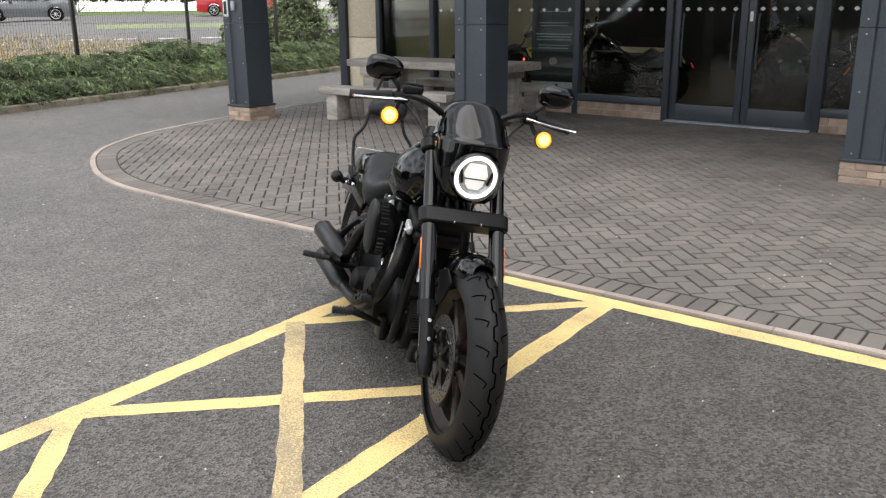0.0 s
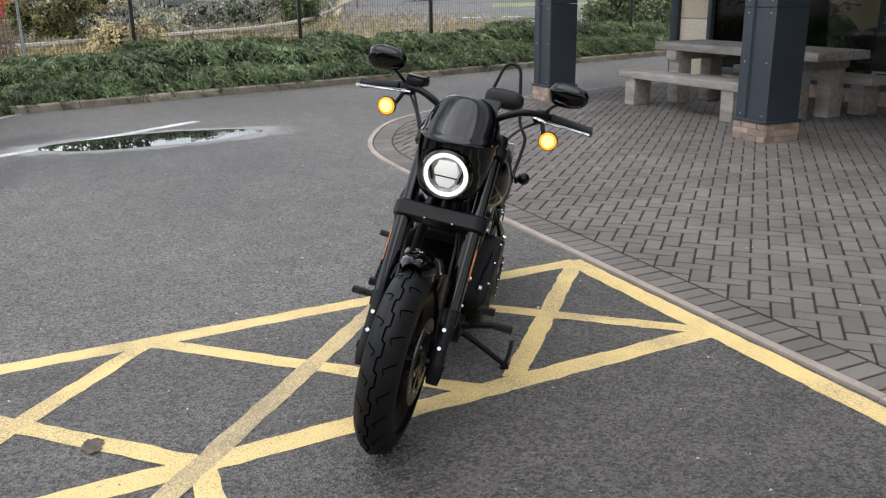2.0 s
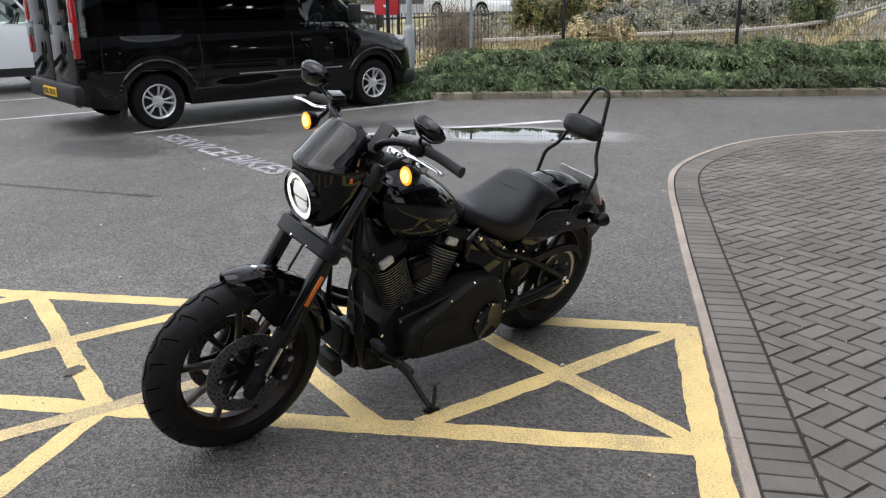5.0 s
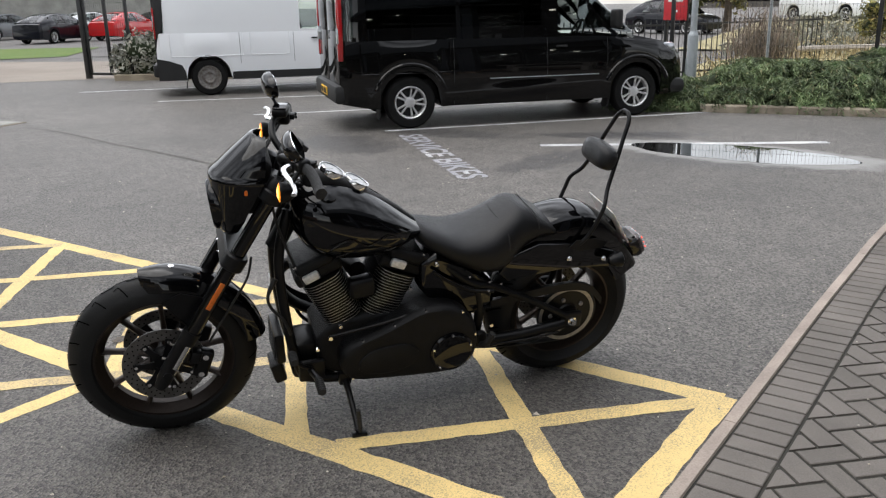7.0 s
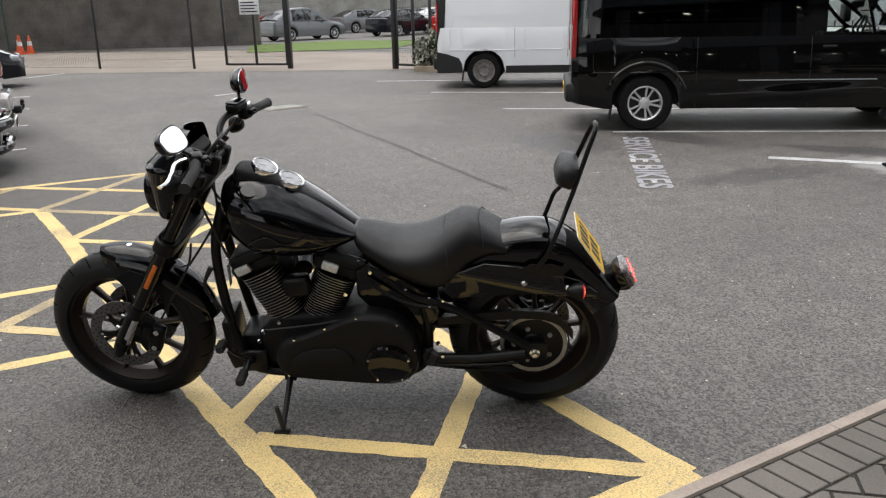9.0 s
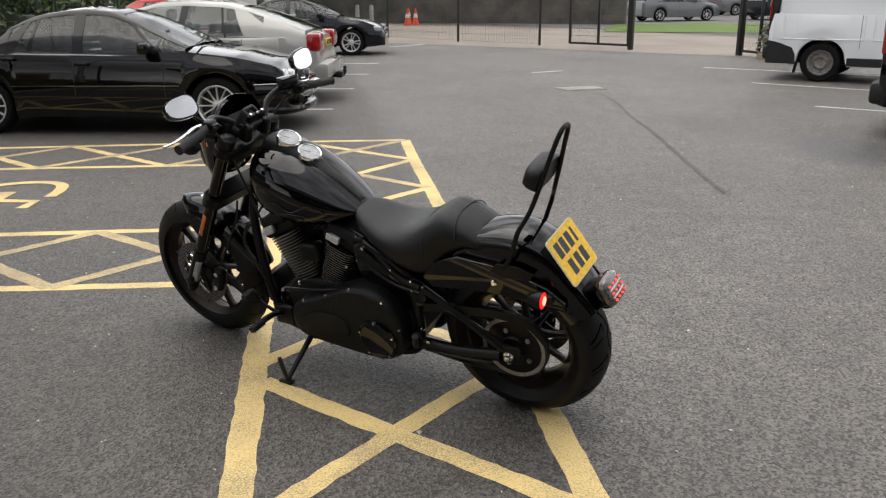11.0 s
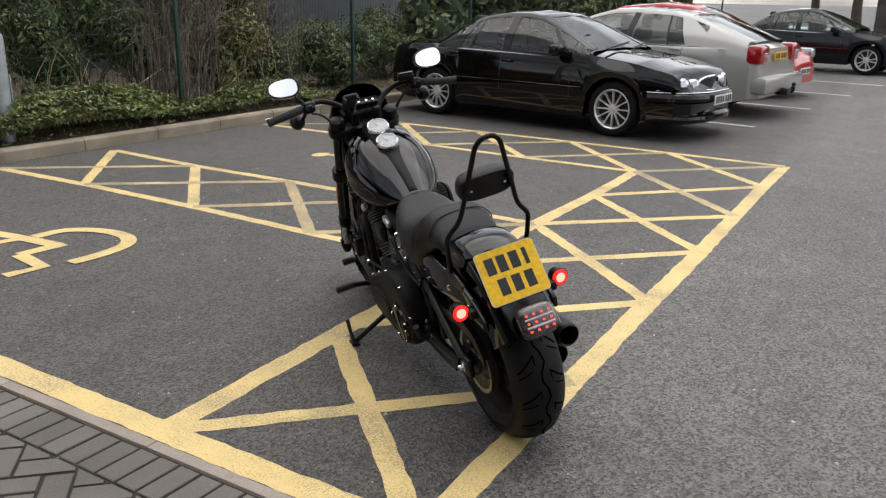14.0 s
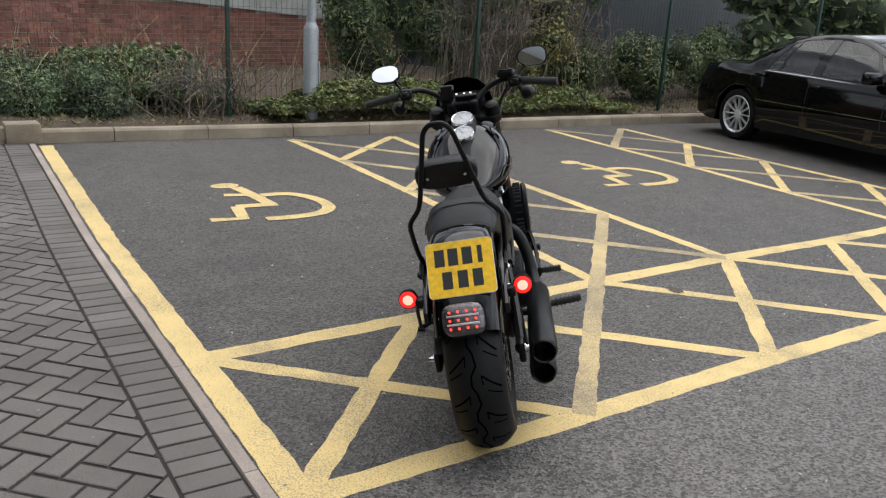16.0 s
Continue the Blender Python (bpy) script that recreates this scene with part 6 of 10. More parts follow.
for sy in (1, -1):
    lamp(merc, "headlamp", "lamp_clear", (1.9, sy * 0.62 - 0.13, 0.58), (2.13, sy * 0.62 + 0.13, 0.72), 0.05, "clear headlamp")
plate(merc, 2.21, 0.42, 1, "plate_white")
bm = bmesh.new()
for i in range(4):
    box_between(bm, (2.16, -0.3, 0.55 + i * 0.035), (2.215, 0.3, 0.565 + i * 0.035), 0.003)
part("grille", bm, "chrome", merc, "slatted chrome grille")

VAN = dict(category="van", paint="van_black", x=(2.58, -2.56), axles=(-1.65, 1.65), wheel_r=0.345, arch=0.41, sill=0.27, wheel_w=0.22, rim_r=0.215, wheel_style="twin", spokes=5,
           top=[(-2.56, 1.15), (-2.48, 1.18), (1.1, 1.18), (1.45, 1.16), (1.9, 1.10), (2.3, 1.02), (2.50, 0.88), (2.58, 0.7)],
           belt=[(-2.56, 1.12), (-2.48, 1.15), (1.1, 1.13), (1.6, 1.08), (2.25, 0.93), (2.48, 0.80), (2.58, 0.62)],
           width=[(-2.56, 0.90), (-2.48, 0.97), (-2.2, 0.985), (1.4, 0.985), (2.0, 0.93), (2.32, 0.84), (2.5, 0.70), (2.58, 0.58)],
           roof=[(-2.55, 1.3), (-2.53, 1.8), (-2.46, 1.94), (-2.0, 1.975), (0.0, 1.975), (0.45, 1.95), (0.8, 1.85), (1.2, 1.52), (1.6, 1.17)],
           tumble=0.05, glass_h=0.8, roof_span=(-2.5, 0.62), pillars=[(0.28, 0.44, 0.0, 0.0, "van_black"), (1.34, 1.5, -0.62, -0.72, "van_black"), (0.98, 1.02, -0.15, -0.15, "van_black")],
           covers=[(-2.54, 0.30, 0.0, 0.72, "van_black", "side_panel"), (-2.2, -1.0, 0.14, 0.55, "dark_glass", "side_window"), (-0.95, 0.2, 0.14, 0.55, "dark_glass", "side_window")],
           seats=(0.2,), seat_z=0.95, wheel_pos=(0.95, -0.45, 1.18), mirror=(1.26, (0.10, 0.22, 0.25), 1.36), mirror_mat="plastic", handles=((0.48, 0.86),), handle_mat="plastic",
           seams=(0.28, 1.18, -1.05), strips=[(-0.55, 1.05, 0.62, 0.016, "galv")], bulge=0.03, waist="van_black")
bvan = car("panel_van", pose(-10.79, -1.33, 0, 0, 0, 138.2), "black panel van with silver alloy wheels parked in an angled bay", VAN)
WVAN = dict(VAN, paint="white_paint", axles=(-1.55, 1.55), x=(2.45, -2.46), wheel_r=0.335, wheel_style="steel", rim_mat="steel_wheel",
            top=[(-2.46, 1.15), (-2.40, 1.18), (1.1, 1.18), (1.45, 1.16), (1.9, 1.10), (2.25, 1.0), (2.4, 0.86), (2.45, 0.7)],
            belt=[(-2.46, 1.12), (-2.40, 1.15), (1.1, 1.13), (1.6, 1.08), (2.15, 0.92), (2.38, 0.78), (2.45, 0.62)],
            width=[(-2.46, 0.90), (-2.38, 0.965), (-2.1, 0.98), (1.4, 0.98), (2.0, 0.93), (2.25, 0.84), (2.4, 0.70), (2.45, 0.58)],
            roof=[(-2.45, 1.3), (-2.43, 1.8), (-2.36, 1.93), (-2.0, 1.965), (0.0, 1.965), (0.45, 1.94), (0.8, 1.84), (1.2, 1.5), (1.6, 1.17)], roof_span=(-2.4, 0.62),
            pillars=[(0.04, 0.2, 0.0, 0.0, "white_paint"), (1.34, 1.5, -0.62, -0.72, "white_paint")], covers=[(-2.44, 0.06, 0.0, 0.72, "white_paint", "side_panel")],
            strips=[(-1.12, 1.1, 0.36, 0.14, "plastic")], handle_mat="plastic", seams=(0.06, 1.18, -0.95), waist="white_paint")
wvan = car("panel_van", pose(-12.72, -7.38, 0, 0, 0, 138.2), "white panel van with black trim and steel wheels, parked", WVAN)
for van, xr_ in ((bvan, -2.56), (wvan, -2.46)):
    for sy in (1, -1):
        big = van is bvan
        mt = "van_black" if big else "white_paint"
        bm = bmesh.new()
        box_between(bm, (xr_ - 0.012, min(sy * 0.015, sy * 0.86), 0.58), (xr_ + 0.03, max(sy * 0.015, sy * 0.86), 1.90), 0.02)
        dr = part("rear_door", bm, mt, van)
        lamp(dr, "rear_window", "dark_glass", (xr_ - 0.018, min(sy * 0.10, sy * 0.74), 1.28), (xr_ - 0.008, max(sy * 0.10, sy * 0.74), 1.76), 0.004)
        z0, z1 = (0.90, 1.74) if big else (1.05, 1.62)
        bm = bmesh.new()
        box_between(bm, (xr_ - 0.02, sy * 0.895 - 0.045, z0), (xr_ + (0.055 if big else 0.02), sy * 0.895 + 0.055, z1), 0.025)
        tl = part("tail_lamp", bm, "lamp_red", van, "tall red and clear tail lamp")
        lamp(tl, "clear_lens", "lamp_clear", (xr_ - 0.024, sy * 0.895 - 0.04, z0 + 0.22), (xr_ + (0.05 if big else 0.015), sy * 0.895 + 0.059, z0 + 0.42), 0.01)
    bm = bmesh.new()
    box_between(bm, (xr_ - 0.09, -0.93, 0.36), (xr_ + 0.25, 0.93, 0.60), 0.05)
    part("rear_bumper", bm, "plastic", van, "black rear bumper")
    bm = bmesh.new()
    box_between(bm, (2.2, -0.86, 0.28), (2.52, 0.86, 0.5), 0.08)
    part("front_bumper", bm, "plastic", van, "black front bumper")
    for sy in (1, -1):
        lamp(van, "headlamp", "lamp_clear", (2.06, sy * 0.75 - 0.10, 0.88), (2.32, sy * 0.75 + 0.075, 1.01), 0.055, "clear swept-back headlamp")
    plate(van, xr_ - 0.095, 0.48, -1, "plate_yellow")
    for ax_ in (-1, 1):
        for sy in (1, -1):
            bm = bmesh.new()
            x_ = (1.65 if van is bvan else 1.55) * ax_ - 0.42
            add_box(bm, (0.02, 0.2, 0.2), pose(x_, sy * 0.86, 0.24, 0, 8, 0), 0.005)
            part("mud_flap", bm, "plastic", van)
# black corner trim of the white van
for sy in (1, -1):
    bm = bmesh.new()
    box_between(bm, (-2.475, sy * 0.86 - 0.06, 0.36), (-2.28, sy * 0.92 + 0.075, 1.9), 0.05)
    part("corner_trim", bm, "plastic", wvan, "black rear corner trim")
    bm = bmesh.new()
    add_prism(bm, [(-2.46, 0.30), (-1.96, 0.30), (-1.97, 0.46), (-2.03, 0.58), (-2.26, 0.66), (-2.46, 0.70)], sy * 0.955, sy * 1.0, Euler((radians(90), 0, 0)).to_matrix().to_4x4() @ Matrix.Diagonal((1, 1, -1, 1)))
    part("lower_trim", bm, "plastic", wvan, "black lower trim")
# pressed panel frame on the van sides and fuel filler
for van, mt, x0, x1 in ((wvan, "white_paint", -2.2, -0.9), (wvan, "white_paint", -0.75, -0.02), (bvan, "van_black", -2.3, -1.1)):
    for sy in (1, -1):
        bm = bmesh.new()
        y_ = sy * 0.993
        add_tube(bm, [(x, y_, z) for x, z in ((x0, 1.13), (x0, 0.78), (x0 + 0.03, 0.74), (x0 + 0.08, 0.73), (x1 - 0.08, 0.73), (x1 - 0.03, 0.74), (x1, 0.78), (x1, 1.13))], 0.009, 6, 2)
        part("pressed_line", bm, mt, van)
for a_ in (-1.65, 1.65):
    for sy in (1, -1):
        bm = bmesh.new()
        add_tube(bm, [(a_ + 0.50 * math.cos(t), sy * (0.992 if abs(t - 1.57) < 1.2 else 0.985), 0.345 + 0.50 * math.sin(t)) for t in np.linspace(0.35, math.pi - 0.35, 11)], 0.028, 8, 2)
        part("arch_flare", bm, "van_black", bvan)

# ---- far surroundings ----
def rise(r, a):
    """Height of the land west of the hedge at a distance and bearing from the bays: it climbs to the road."""
    k = min(1.0, max(0.0, (r - 27) / 22))
    side = min(1.0, max(0.0, (188 - a) / 6)) * (1 - 0.3 * min(1.0, max(0.0, (a - 150) / 8)))
    return 0.014 + (1.0 * k * k * (3 - 2 * k) + 0.3 * min(1.0, max(0.0, (r - 49) / 12))) * side


def land(x, y):
    return rise(math.hypot(x, y), math.degrees(math.atan2(y, x)) % 360) if x < -14 and y > -6 else 0.0


# more cars in the far car park
def far_car(x, y, ang, mat, label, L=4.3, suv=False, group="distant cars"):
    sp = dict(HATCH, paint=mat, group=group)
    if suv:
        sp = dict(sp, roof=[(a, z + 0.16 * min(1, max(0, (z - 1.0) * 4))) for a, z in sp["roof"]], roof_span=(-1.6, 0.25))
    return car("parked_car", pose(x, y, land(x, y), 0, 0, ang), label, sp)


far_car(-20.21, -35.33, 190, "grey_paint", "grey crossover parked by the far verge", suv=True)

# gates and fence towards the road
gate_posts = [(-4.72, -23.2), (-6.72, -20.72), (-8.73, -18.35)]
mesh_fence("mesh_fence", gate_posts, 2.4, "black_metal", 0.06, "black welded mesh fence beside the gate", wire=0.0025)


def gate(p, q, label, h=1.95):
    p, q = Vector((*p, 0)), Vector((*q, 0))
    d = q - p
    top = thing("steel_gate", Matrix.Translation(p) @ Matrix.Rotation(math.atan2(d.y, d.x), 4, 'Z'), label, "gate", "car park gates")
    L = d.length
    for x in (0.0, L / 2, L):
        bm = bmesh.new()
        box_between(bm, (x - 0.03, -0.03, 0.1), (x + 0.03, 0.03, h), 0.004)
        part("stile", bm, "black_metal", top)
    for z in (0.12, h):
        bm = bmesh.new()
        box_between(bm, (0, -0.025, z - 0.03), (L, 0.025, z + 0.03), 0.004)
        part("rail", bm, "black_metal", top)
    v, f = [], []
    for i in range(1, int(L / 0.06)):
        x = i * 0.06
        merged(v, f, [(x + dx, 0.01, z) for z in (0.12, h) for dx in (-0.0025, 0.0025)], [(0, 1, 3, 2)])
    for k in range(1, 9):
        z = 0.12 + (h - 0.12) * k / 9
        merged(v, f, [(x, 0.012, z + dz) for x in (0, L) for dz in (-0.0025, 0.0025)], [(0, 1, 3, 2)])
    ob = tagged(new("wire_panel", raw_mesh("wire_panel", v, f, "black_metal")), kind="stuff")
    ob.parent = top
    bm = bmesh.new()
    box_between(bm, (L + 0.02, -0.06, 0), (L + 0.14, 0.06, h + 0.3), 0.006)
    part("gate_post", bm, "black_metal", top)
    return top


g1 = gate((-9.42, -17.6), (-10.6, -16.15), "open black steel mesh gate with a white notice")
bm = bmesh.new()
box_between(bm, (0.55, -0.05, 1.45), (1.15, -0.035, 1.85), 0.004)
sg = part("notice_board", bm, "sign_white", g1, "white notice board")
for i in range(4):
    bm = bmesh.new()
    box_between(bm, (0.6, -0.054, 1.51 + i * 0.08), (1.1 - 0.08 * (i % 2), -0.0505, 1.54 + i * 0.08), 0)
    part("text_bar", bm, "ink", sg, smooth=None)
gate((-12.75, -12.3), (-12.5, -13.5), "open black steel gate leaf beside a planter")
bm = bmesh.new()
pl = [(-12.3, -12.4), (-13.7, -13.6), (-15.6, -10.6), (-13.7, -10.2)]
add_prism(bm, pl, 0.0, 0.13)
tagged(part("planter_kerb", bm, "kerb", smooth=None), "kerbed planting island beside the gate", "kerb", kind="structure")
shrub("shrub", -13.13, -12.5, 0.8, 0.7, 0.8, 2600, 0.06, "lavender", "pale green low shrub by the gate", core=0.7)
shrub("shrub", -13.57, -11.59, 0.7, 0.7, 0.75, 2200, 0.06, "hedge", "green low shrub by the gate", core=0.7)

# road, verges and forecourt beyond the fences
M["road"] = surface("pale_road", (0.17, 0.16, 0.155), (0.14, 0.135, 0.13), 0.4, 30, 0.85, bump=0.1)
M["forecourt"] = surface("pale_concrete_forecourt", (0.29, 0.25, 0.21), (0.23, 0.195, 0.165), 0.5, 30, 0.85, bump=0.1)
M["green_lane"] = surface("faded_green_lane", (0.26, 0.3, 0.14), (0.2, 0.24, 0.12), 0.8, 20, 0.85, bump=0.1)


def flat(name, pts_, z, mat, label, cat):
    bm = bmesh.new()
    bm.faces.new([bm.verts.new((x, y, z)) for x, y in pts_])
    return tagged(part(name, bm, mat, smooth=None), label, cat, kind="structure")


flat("forecourt", [(-2.27, -22.76), (-13.02, -12.7), (-17.82, -17.12), (-13.35, -27.81), (-5.97, -35.33), (1.13, -35.59)], 0.006, "forecourt", "pale concrete forecourt outside the gate", "ground")
flat("road", [(-41.35, 56.09), (-29.94, 3.56), (-23.91, -17.91), (-16.09, -22.74), (-10.05, -34.97), (-59.15, -75.96), (-119.87, -6.01)], 0.008, "road", "pale grey road and car park beyond the fence", "road")
flat("verge", [(-13.02, -25.19), (-18.14, -22.85), (-23.13, -27.79), (-20.42, -31.8), (-15.8, -31.58)], 0.03, "verge", "mown grass verge by the road", "grass")
flat("rough_ground", [(-14, 0.23), (-14.58, 3.34), (-14.9, 8.95), (-16.13, 15.8), (-17.51, 23.95), (-24.26, 23.6), (-32.75, 18.85), (-45.66, 23.09), (-55.66, 18.88), (-45.85, 6.71), (-33.97, -0.15), (-20, -1.39)], 0.05, "grass_ground", "rough grass ground behind the mesh fence", "ground")
flat("verge", [(-35.28, 51.59), (-29.49, 21.89), (-32.86, 21.72), (-44.73, 46.24)], 0.06, "verge", "mown grass verge along the road", "grass")
flat("road", [(-24.77, 24.06), (-29.77, 17.54), (-30.85, 39.21), (-27.59, 56.89), (-17.74, 57.4), (-17.57, 25.4)], 0.012, "road", "pale grey side road behind the hedge", "road")
flat("bus_lane", [(-57.59, 33.03), (-63.57, 36.59), (-109.05, 95.16), (-97.48, 95.74)], 0.02, "green_lane", "faded green painted lane on the road", "road marking")

# timber knee rail across the rough ground
kr = thing("knee_rail", pose(0, 0, 0), "weathered low timber knee rail on short posts", "fence")
kp = [(-20.19, 1.04), (-21.67, 2.88), (-22.94, 4.6), (-24.2, 6.41), (-25.57, 8.29), (-27.84, 10.21), (-30.31, 12.02), (-33.58, 13.99), (-37.05, 15.94), (-40.22, 17.9), (-43.29, 19.77)]
for (x, y), (x2, y2) in zip(kp, kp[1:]):
    bm = bmesh.new()
    g0, g1 = land(x, y), land(x2, y2)
    box_between(bm, (x - 0.06, y - 0.06, 0), (x + 0.06, y + 0.06, 0.44 + g0), 0.01)
    part("post", bm, "kerb", kr)
    bm = bmesh.new()
    add_tube(bm, [(x, y, 0.46 + g0), (x2, y2, 0.46 + g1)], 0.065, 6, 1)
    part("rail", bm, "wood", kr)
# shrubs and dry grass on the rough ground
for x, y, rx, h_, mt, lb in ((-20.95, 4.01, 1.0, 0.7, "dry", "pale dry shrub on the rough ground"), (-28.42, 4.62, 1.9, 1.0, "lavender", "grey mounded shrub on the rough ground"), (-31.85, 8.87, 2.2, 1.1, "lavender", "grey mounded shrub on the rough ground"),
                             (-25.96, 2.76, 1.4, 1.7, "autumn", "yellow-leaved shrub on the rough ground"), (-36.79, 12.02, 2.2, 1.1, "lavender", "grey mounded shrub on the rough ground"),
                             (-30.32, 11.54, 0.9, 1.5, "shrub", "green shrub behind the fence"), (-35.91, 4.74, 1.8, 1.6, "dry", "yellowing shrub on the rough ground"), (-18.42, 19.07, 1.6, 2.0, "shrub", "dark green shrub at the end of the hedge"),
                             (-17.51, 16.31, 1.3, 1.5, "shrub", "dark green shrub at the end of the hedge")):
    shrub("shrub", x, y, rx, rx, h_, 5200, 0.055, mt, lb, z0=0.04 + land(x, y), core=0.55)
thicket(-17.2, 0.9, 0.5, 0.5, 1.45, 150, "dense bare brown upright shrub near the lamp post")
cs, ns = [], []
for _ in range(16000):
    x, y = rng.uniform(-34, -14.5), rng.uniform(-1.0, 19)
    if inside(x, y, [(-14.4, 0.52), (-15.1, 8.94), (-16.62, 15.78), (-24.09, 20.23), (-33.76, 15.98), (-31.96, 1.46), (-18, -0.68)]):
        cs.append((x, y, land(x, y) + rng.uniform(0.05, 0.45)))
        ns.append((rng.normal(), rng.normal(), 0.1))
leaves("dry_grass", cs, ns, 0.11, "dry", "tall pale dry grass behind the fence", "grass", kind="stuff", aspect=0.06, droop=-3)
cs, ns = [], []
for _ in range(9000):
    r_, a_ = rng.uniform(24, 56), radians(rng.uniform(157.5, 184))
    x, y = r_ * math.cos(a_), r_ * math.sin(a_)
    cs.append((x, y, land(x, y) + 0.05 + rng.uniform(0.03, 0.5) * (0.6 + 0.8 * noise.noise((x * 0.3, y * 0.3, 2.0)))))
    ns.append((rng.normal(), rng.normal(), 0.2))
leaves("rough_weeds", cs, ns, 0.16, "lavender", "grey-green weeds and dry heads on the rough bank", "plants", kind="stuff", aspect=0.3)
# railings, red sign and bins by the lamp post
sgn = thing("red_sign", pose(-14.34, 0.07, 0, 0, 0, 60), "red notice board with pale lettering on posts behind the van", "sign")
bm = bmesh.new()
box_between(bm, (-0.28, -0.02, 1.25), (0.28, 0.0, 2.0), 0.004)
part("board", bm, "sign_red", sgn, "red board")
for z, w_ in ((1.55, 0.36), (1.62, 0.3), (1.7, 0.38), (1.38, 0.12)):
    bm = bmesh.new()
    box_between(bm, (-w_ / 2, -0.024, z), (w_ / 2, -0.0205, z + 0.04))
    part("text_bar", bm, "sign_white", sgn, smooth=None)
for x in (-0.25, 0.25):
    bm = bmesh.new()
    add_cyl(bm, (x, 0.02, 0), (x, 0.02, 2.0), 0.03, seg=10)
    part("post", bm, "black_metal", sgn)
wsg = thing("white_sign", pose(-14.49, 1.53, 0, 0, 0, 75), "small white notice with grey lettering on the mesh fence", "sign")
bm = bmesh.new()
box_between(bm, (-0.22, 0.08, 1.62), (0.22, 0.10, 1.95), 0.003)
part("board", bm, "sign_white", wsg)
for z in (1.68, 1.76, 1.84):
    bm = bmesh.new()
    box_between(bm, (-0.17, 0.075, z), (0.17, 0.079, z + 0.03))
    part("text_bar", bm, "galv", wsg, smooth=None)
bm = bmesh.new()
add_cyl(bm, (0, 0.12, 0), (0, 0.12, 1.95), 0.025, seg=8)
part("post", bm, "galv", wsg)
rail2 = thing("railing", pose(-15.5, -1.59, 0, 0, 0, 150), "black vertical-bar railing by the road", "railing")
for z in (0.15, 1.1):
    bm = bmesh.new()
    box_between(bm, (-3, -0.02, z - 0.02), (6, 0.02, z + 0.02))
    part("rail", bm, "black_metal", rail2)
for i in range(61):
    bm = bmesh.new()
    add_cyl(bm, (-3 + i * 0.15, 0, 0), (-3 + i * 0.15, 0, 1.2), 0.012, seg=6)
    part("bar", bm, "black_metal", rail2)

cab = thing("red_cabinet", pose(-32.85, 1.85, 0.1, 0, 0, 2), "tall red metal cabinet behind the railing", "cabinet")
bm = bmesh.new()
box_between(bm, (-0.33, -0.33, 0), (0.33, 0.33, 2.1), 0.02)
part("body", bm, "sign_red", cab)
bm = bmesh.new()
box_between(bm, (-0.37, -0.37, 2.1), (0.37, 0.37, 2.22), 0.03)
part("cap", bm, "sign_red", cab)
bm = bmesh.new()
box_between(bm, (0.33, -0.27, 0.25), (0.345, 0.27, 1.95), 0.006)
part("door", bm, "sign_red", cab)

# far parked cars in rows
for x, y, a, mt, lb, sv in ((-57.61, 22.62, 25, "white_paint", "white car in the distant car park", False), (-65.52, 28.95, 25, "white_paint", "white van-like car in the distant car park", True), (-43.88, 5.33, 15, "white_paint", "white pickup parked beyond the rough ground", True), (-61.8, 32.9, 30, "red_paint", "dark red car in the distant car park", True),
                            (-51.69, 17.13, 20, "white_paint", "white car parked beyond the rough ground", True), (-47.8, 10.05, 10, "grey_paint", "pale grey car parked beyond the rough ground", False),
                            (-40, -8.09, 70, "navy_paint", "dark car parked beyond the railing", True), (-41.97, -1.57, 60, "white_paint", "white car parked beyond the railing", True),
                            (-30.11, -34.92, 200, "red_paint", "dark red hatchback parked beyond the gate", False), (-26.47, -35.76, 200, "navy_paint", "dark saloon parked beyond the gate", False),
                            (-32.47, -41.28, 185, "white_paint", "white car parked in a far row", False), (-28.29, -43.13, 185, "grey_paint", "silver car parked in a far row", False),
                            (-24.11, -45, 185, "red_paint", "red car parked in a far row", False), (-36.67, -39.43, 185, "navy_paint", "dark car parked in a far row", False)):
    far_car(x, y, a, mt, lb, suv=sv)

# distant buildings and trees that close the view
def far_block(name, x, y, ang, L, D, H, mat, label, win=0, door=None):
    top = thing(name, pose(x, y, 0, 0, 0, ang), label, "building", "distant buildings")
    bm = bmesh.new()
    box_between(bm, (-L / 2, 0, 0), (L / 2, D, H), 0.02)
    part("wall", bm, mat, top, smooth=None)
    bm = bmesh.new()
    box_between(bm, (-L / 2 - 0.3, -0.3, H), (L / 2 + 0.3, D + 0.3, H + 0.25), 0.02)
    part("roof", bm, "concrete", top, smooth=None)
    for i in range(win):
        bm = bmesh.new()
        w_ = L / win
        box_between(bm, (-L / 2 + w_ * (i + 0.15), -0.06, 0.9), (-L / 2 + w_ * (i + 0.85), 0.0, 3.0), 0.01)
        part("window", bm, "dark_glass", top, "dark window pane")
    return top


M["store_blue"] = surface("blue_store_fascia", (0.05, 0.13, 0.4), (0.04, 0.11, 0.34), 1, 20, 0.5, bump=0)
st = far_block("retail_store", -32.82, -62.1, -28, 46, 14, 7, "concrete", "long pale retail store with a blue band", 9)
bm = bmesh.new()
box_between(bm, (-23, -0.12, 3.6), (23, -0.02, 5.0), 0.02)
part("blue_band", bm, "store_blue", st, "blue band")
M["stone"] = surface("grey_block_wall", (0.15, 0.135, 0.12), (0.085, 0.078, 0.07), 1.2, 20, 0.9, bump=0.4)
yard = far_block("yard_wall", -9.51, -36, -28, 16, 0.6, 3.6, "stone", "grey block yard wall with a blue shutter")
M["shutter"] = surface("blue_shutter", (0.04, 0.07, 0.2), (0.03, 0.05, 0.13), 2, 30, 0.5, bump=0.1)
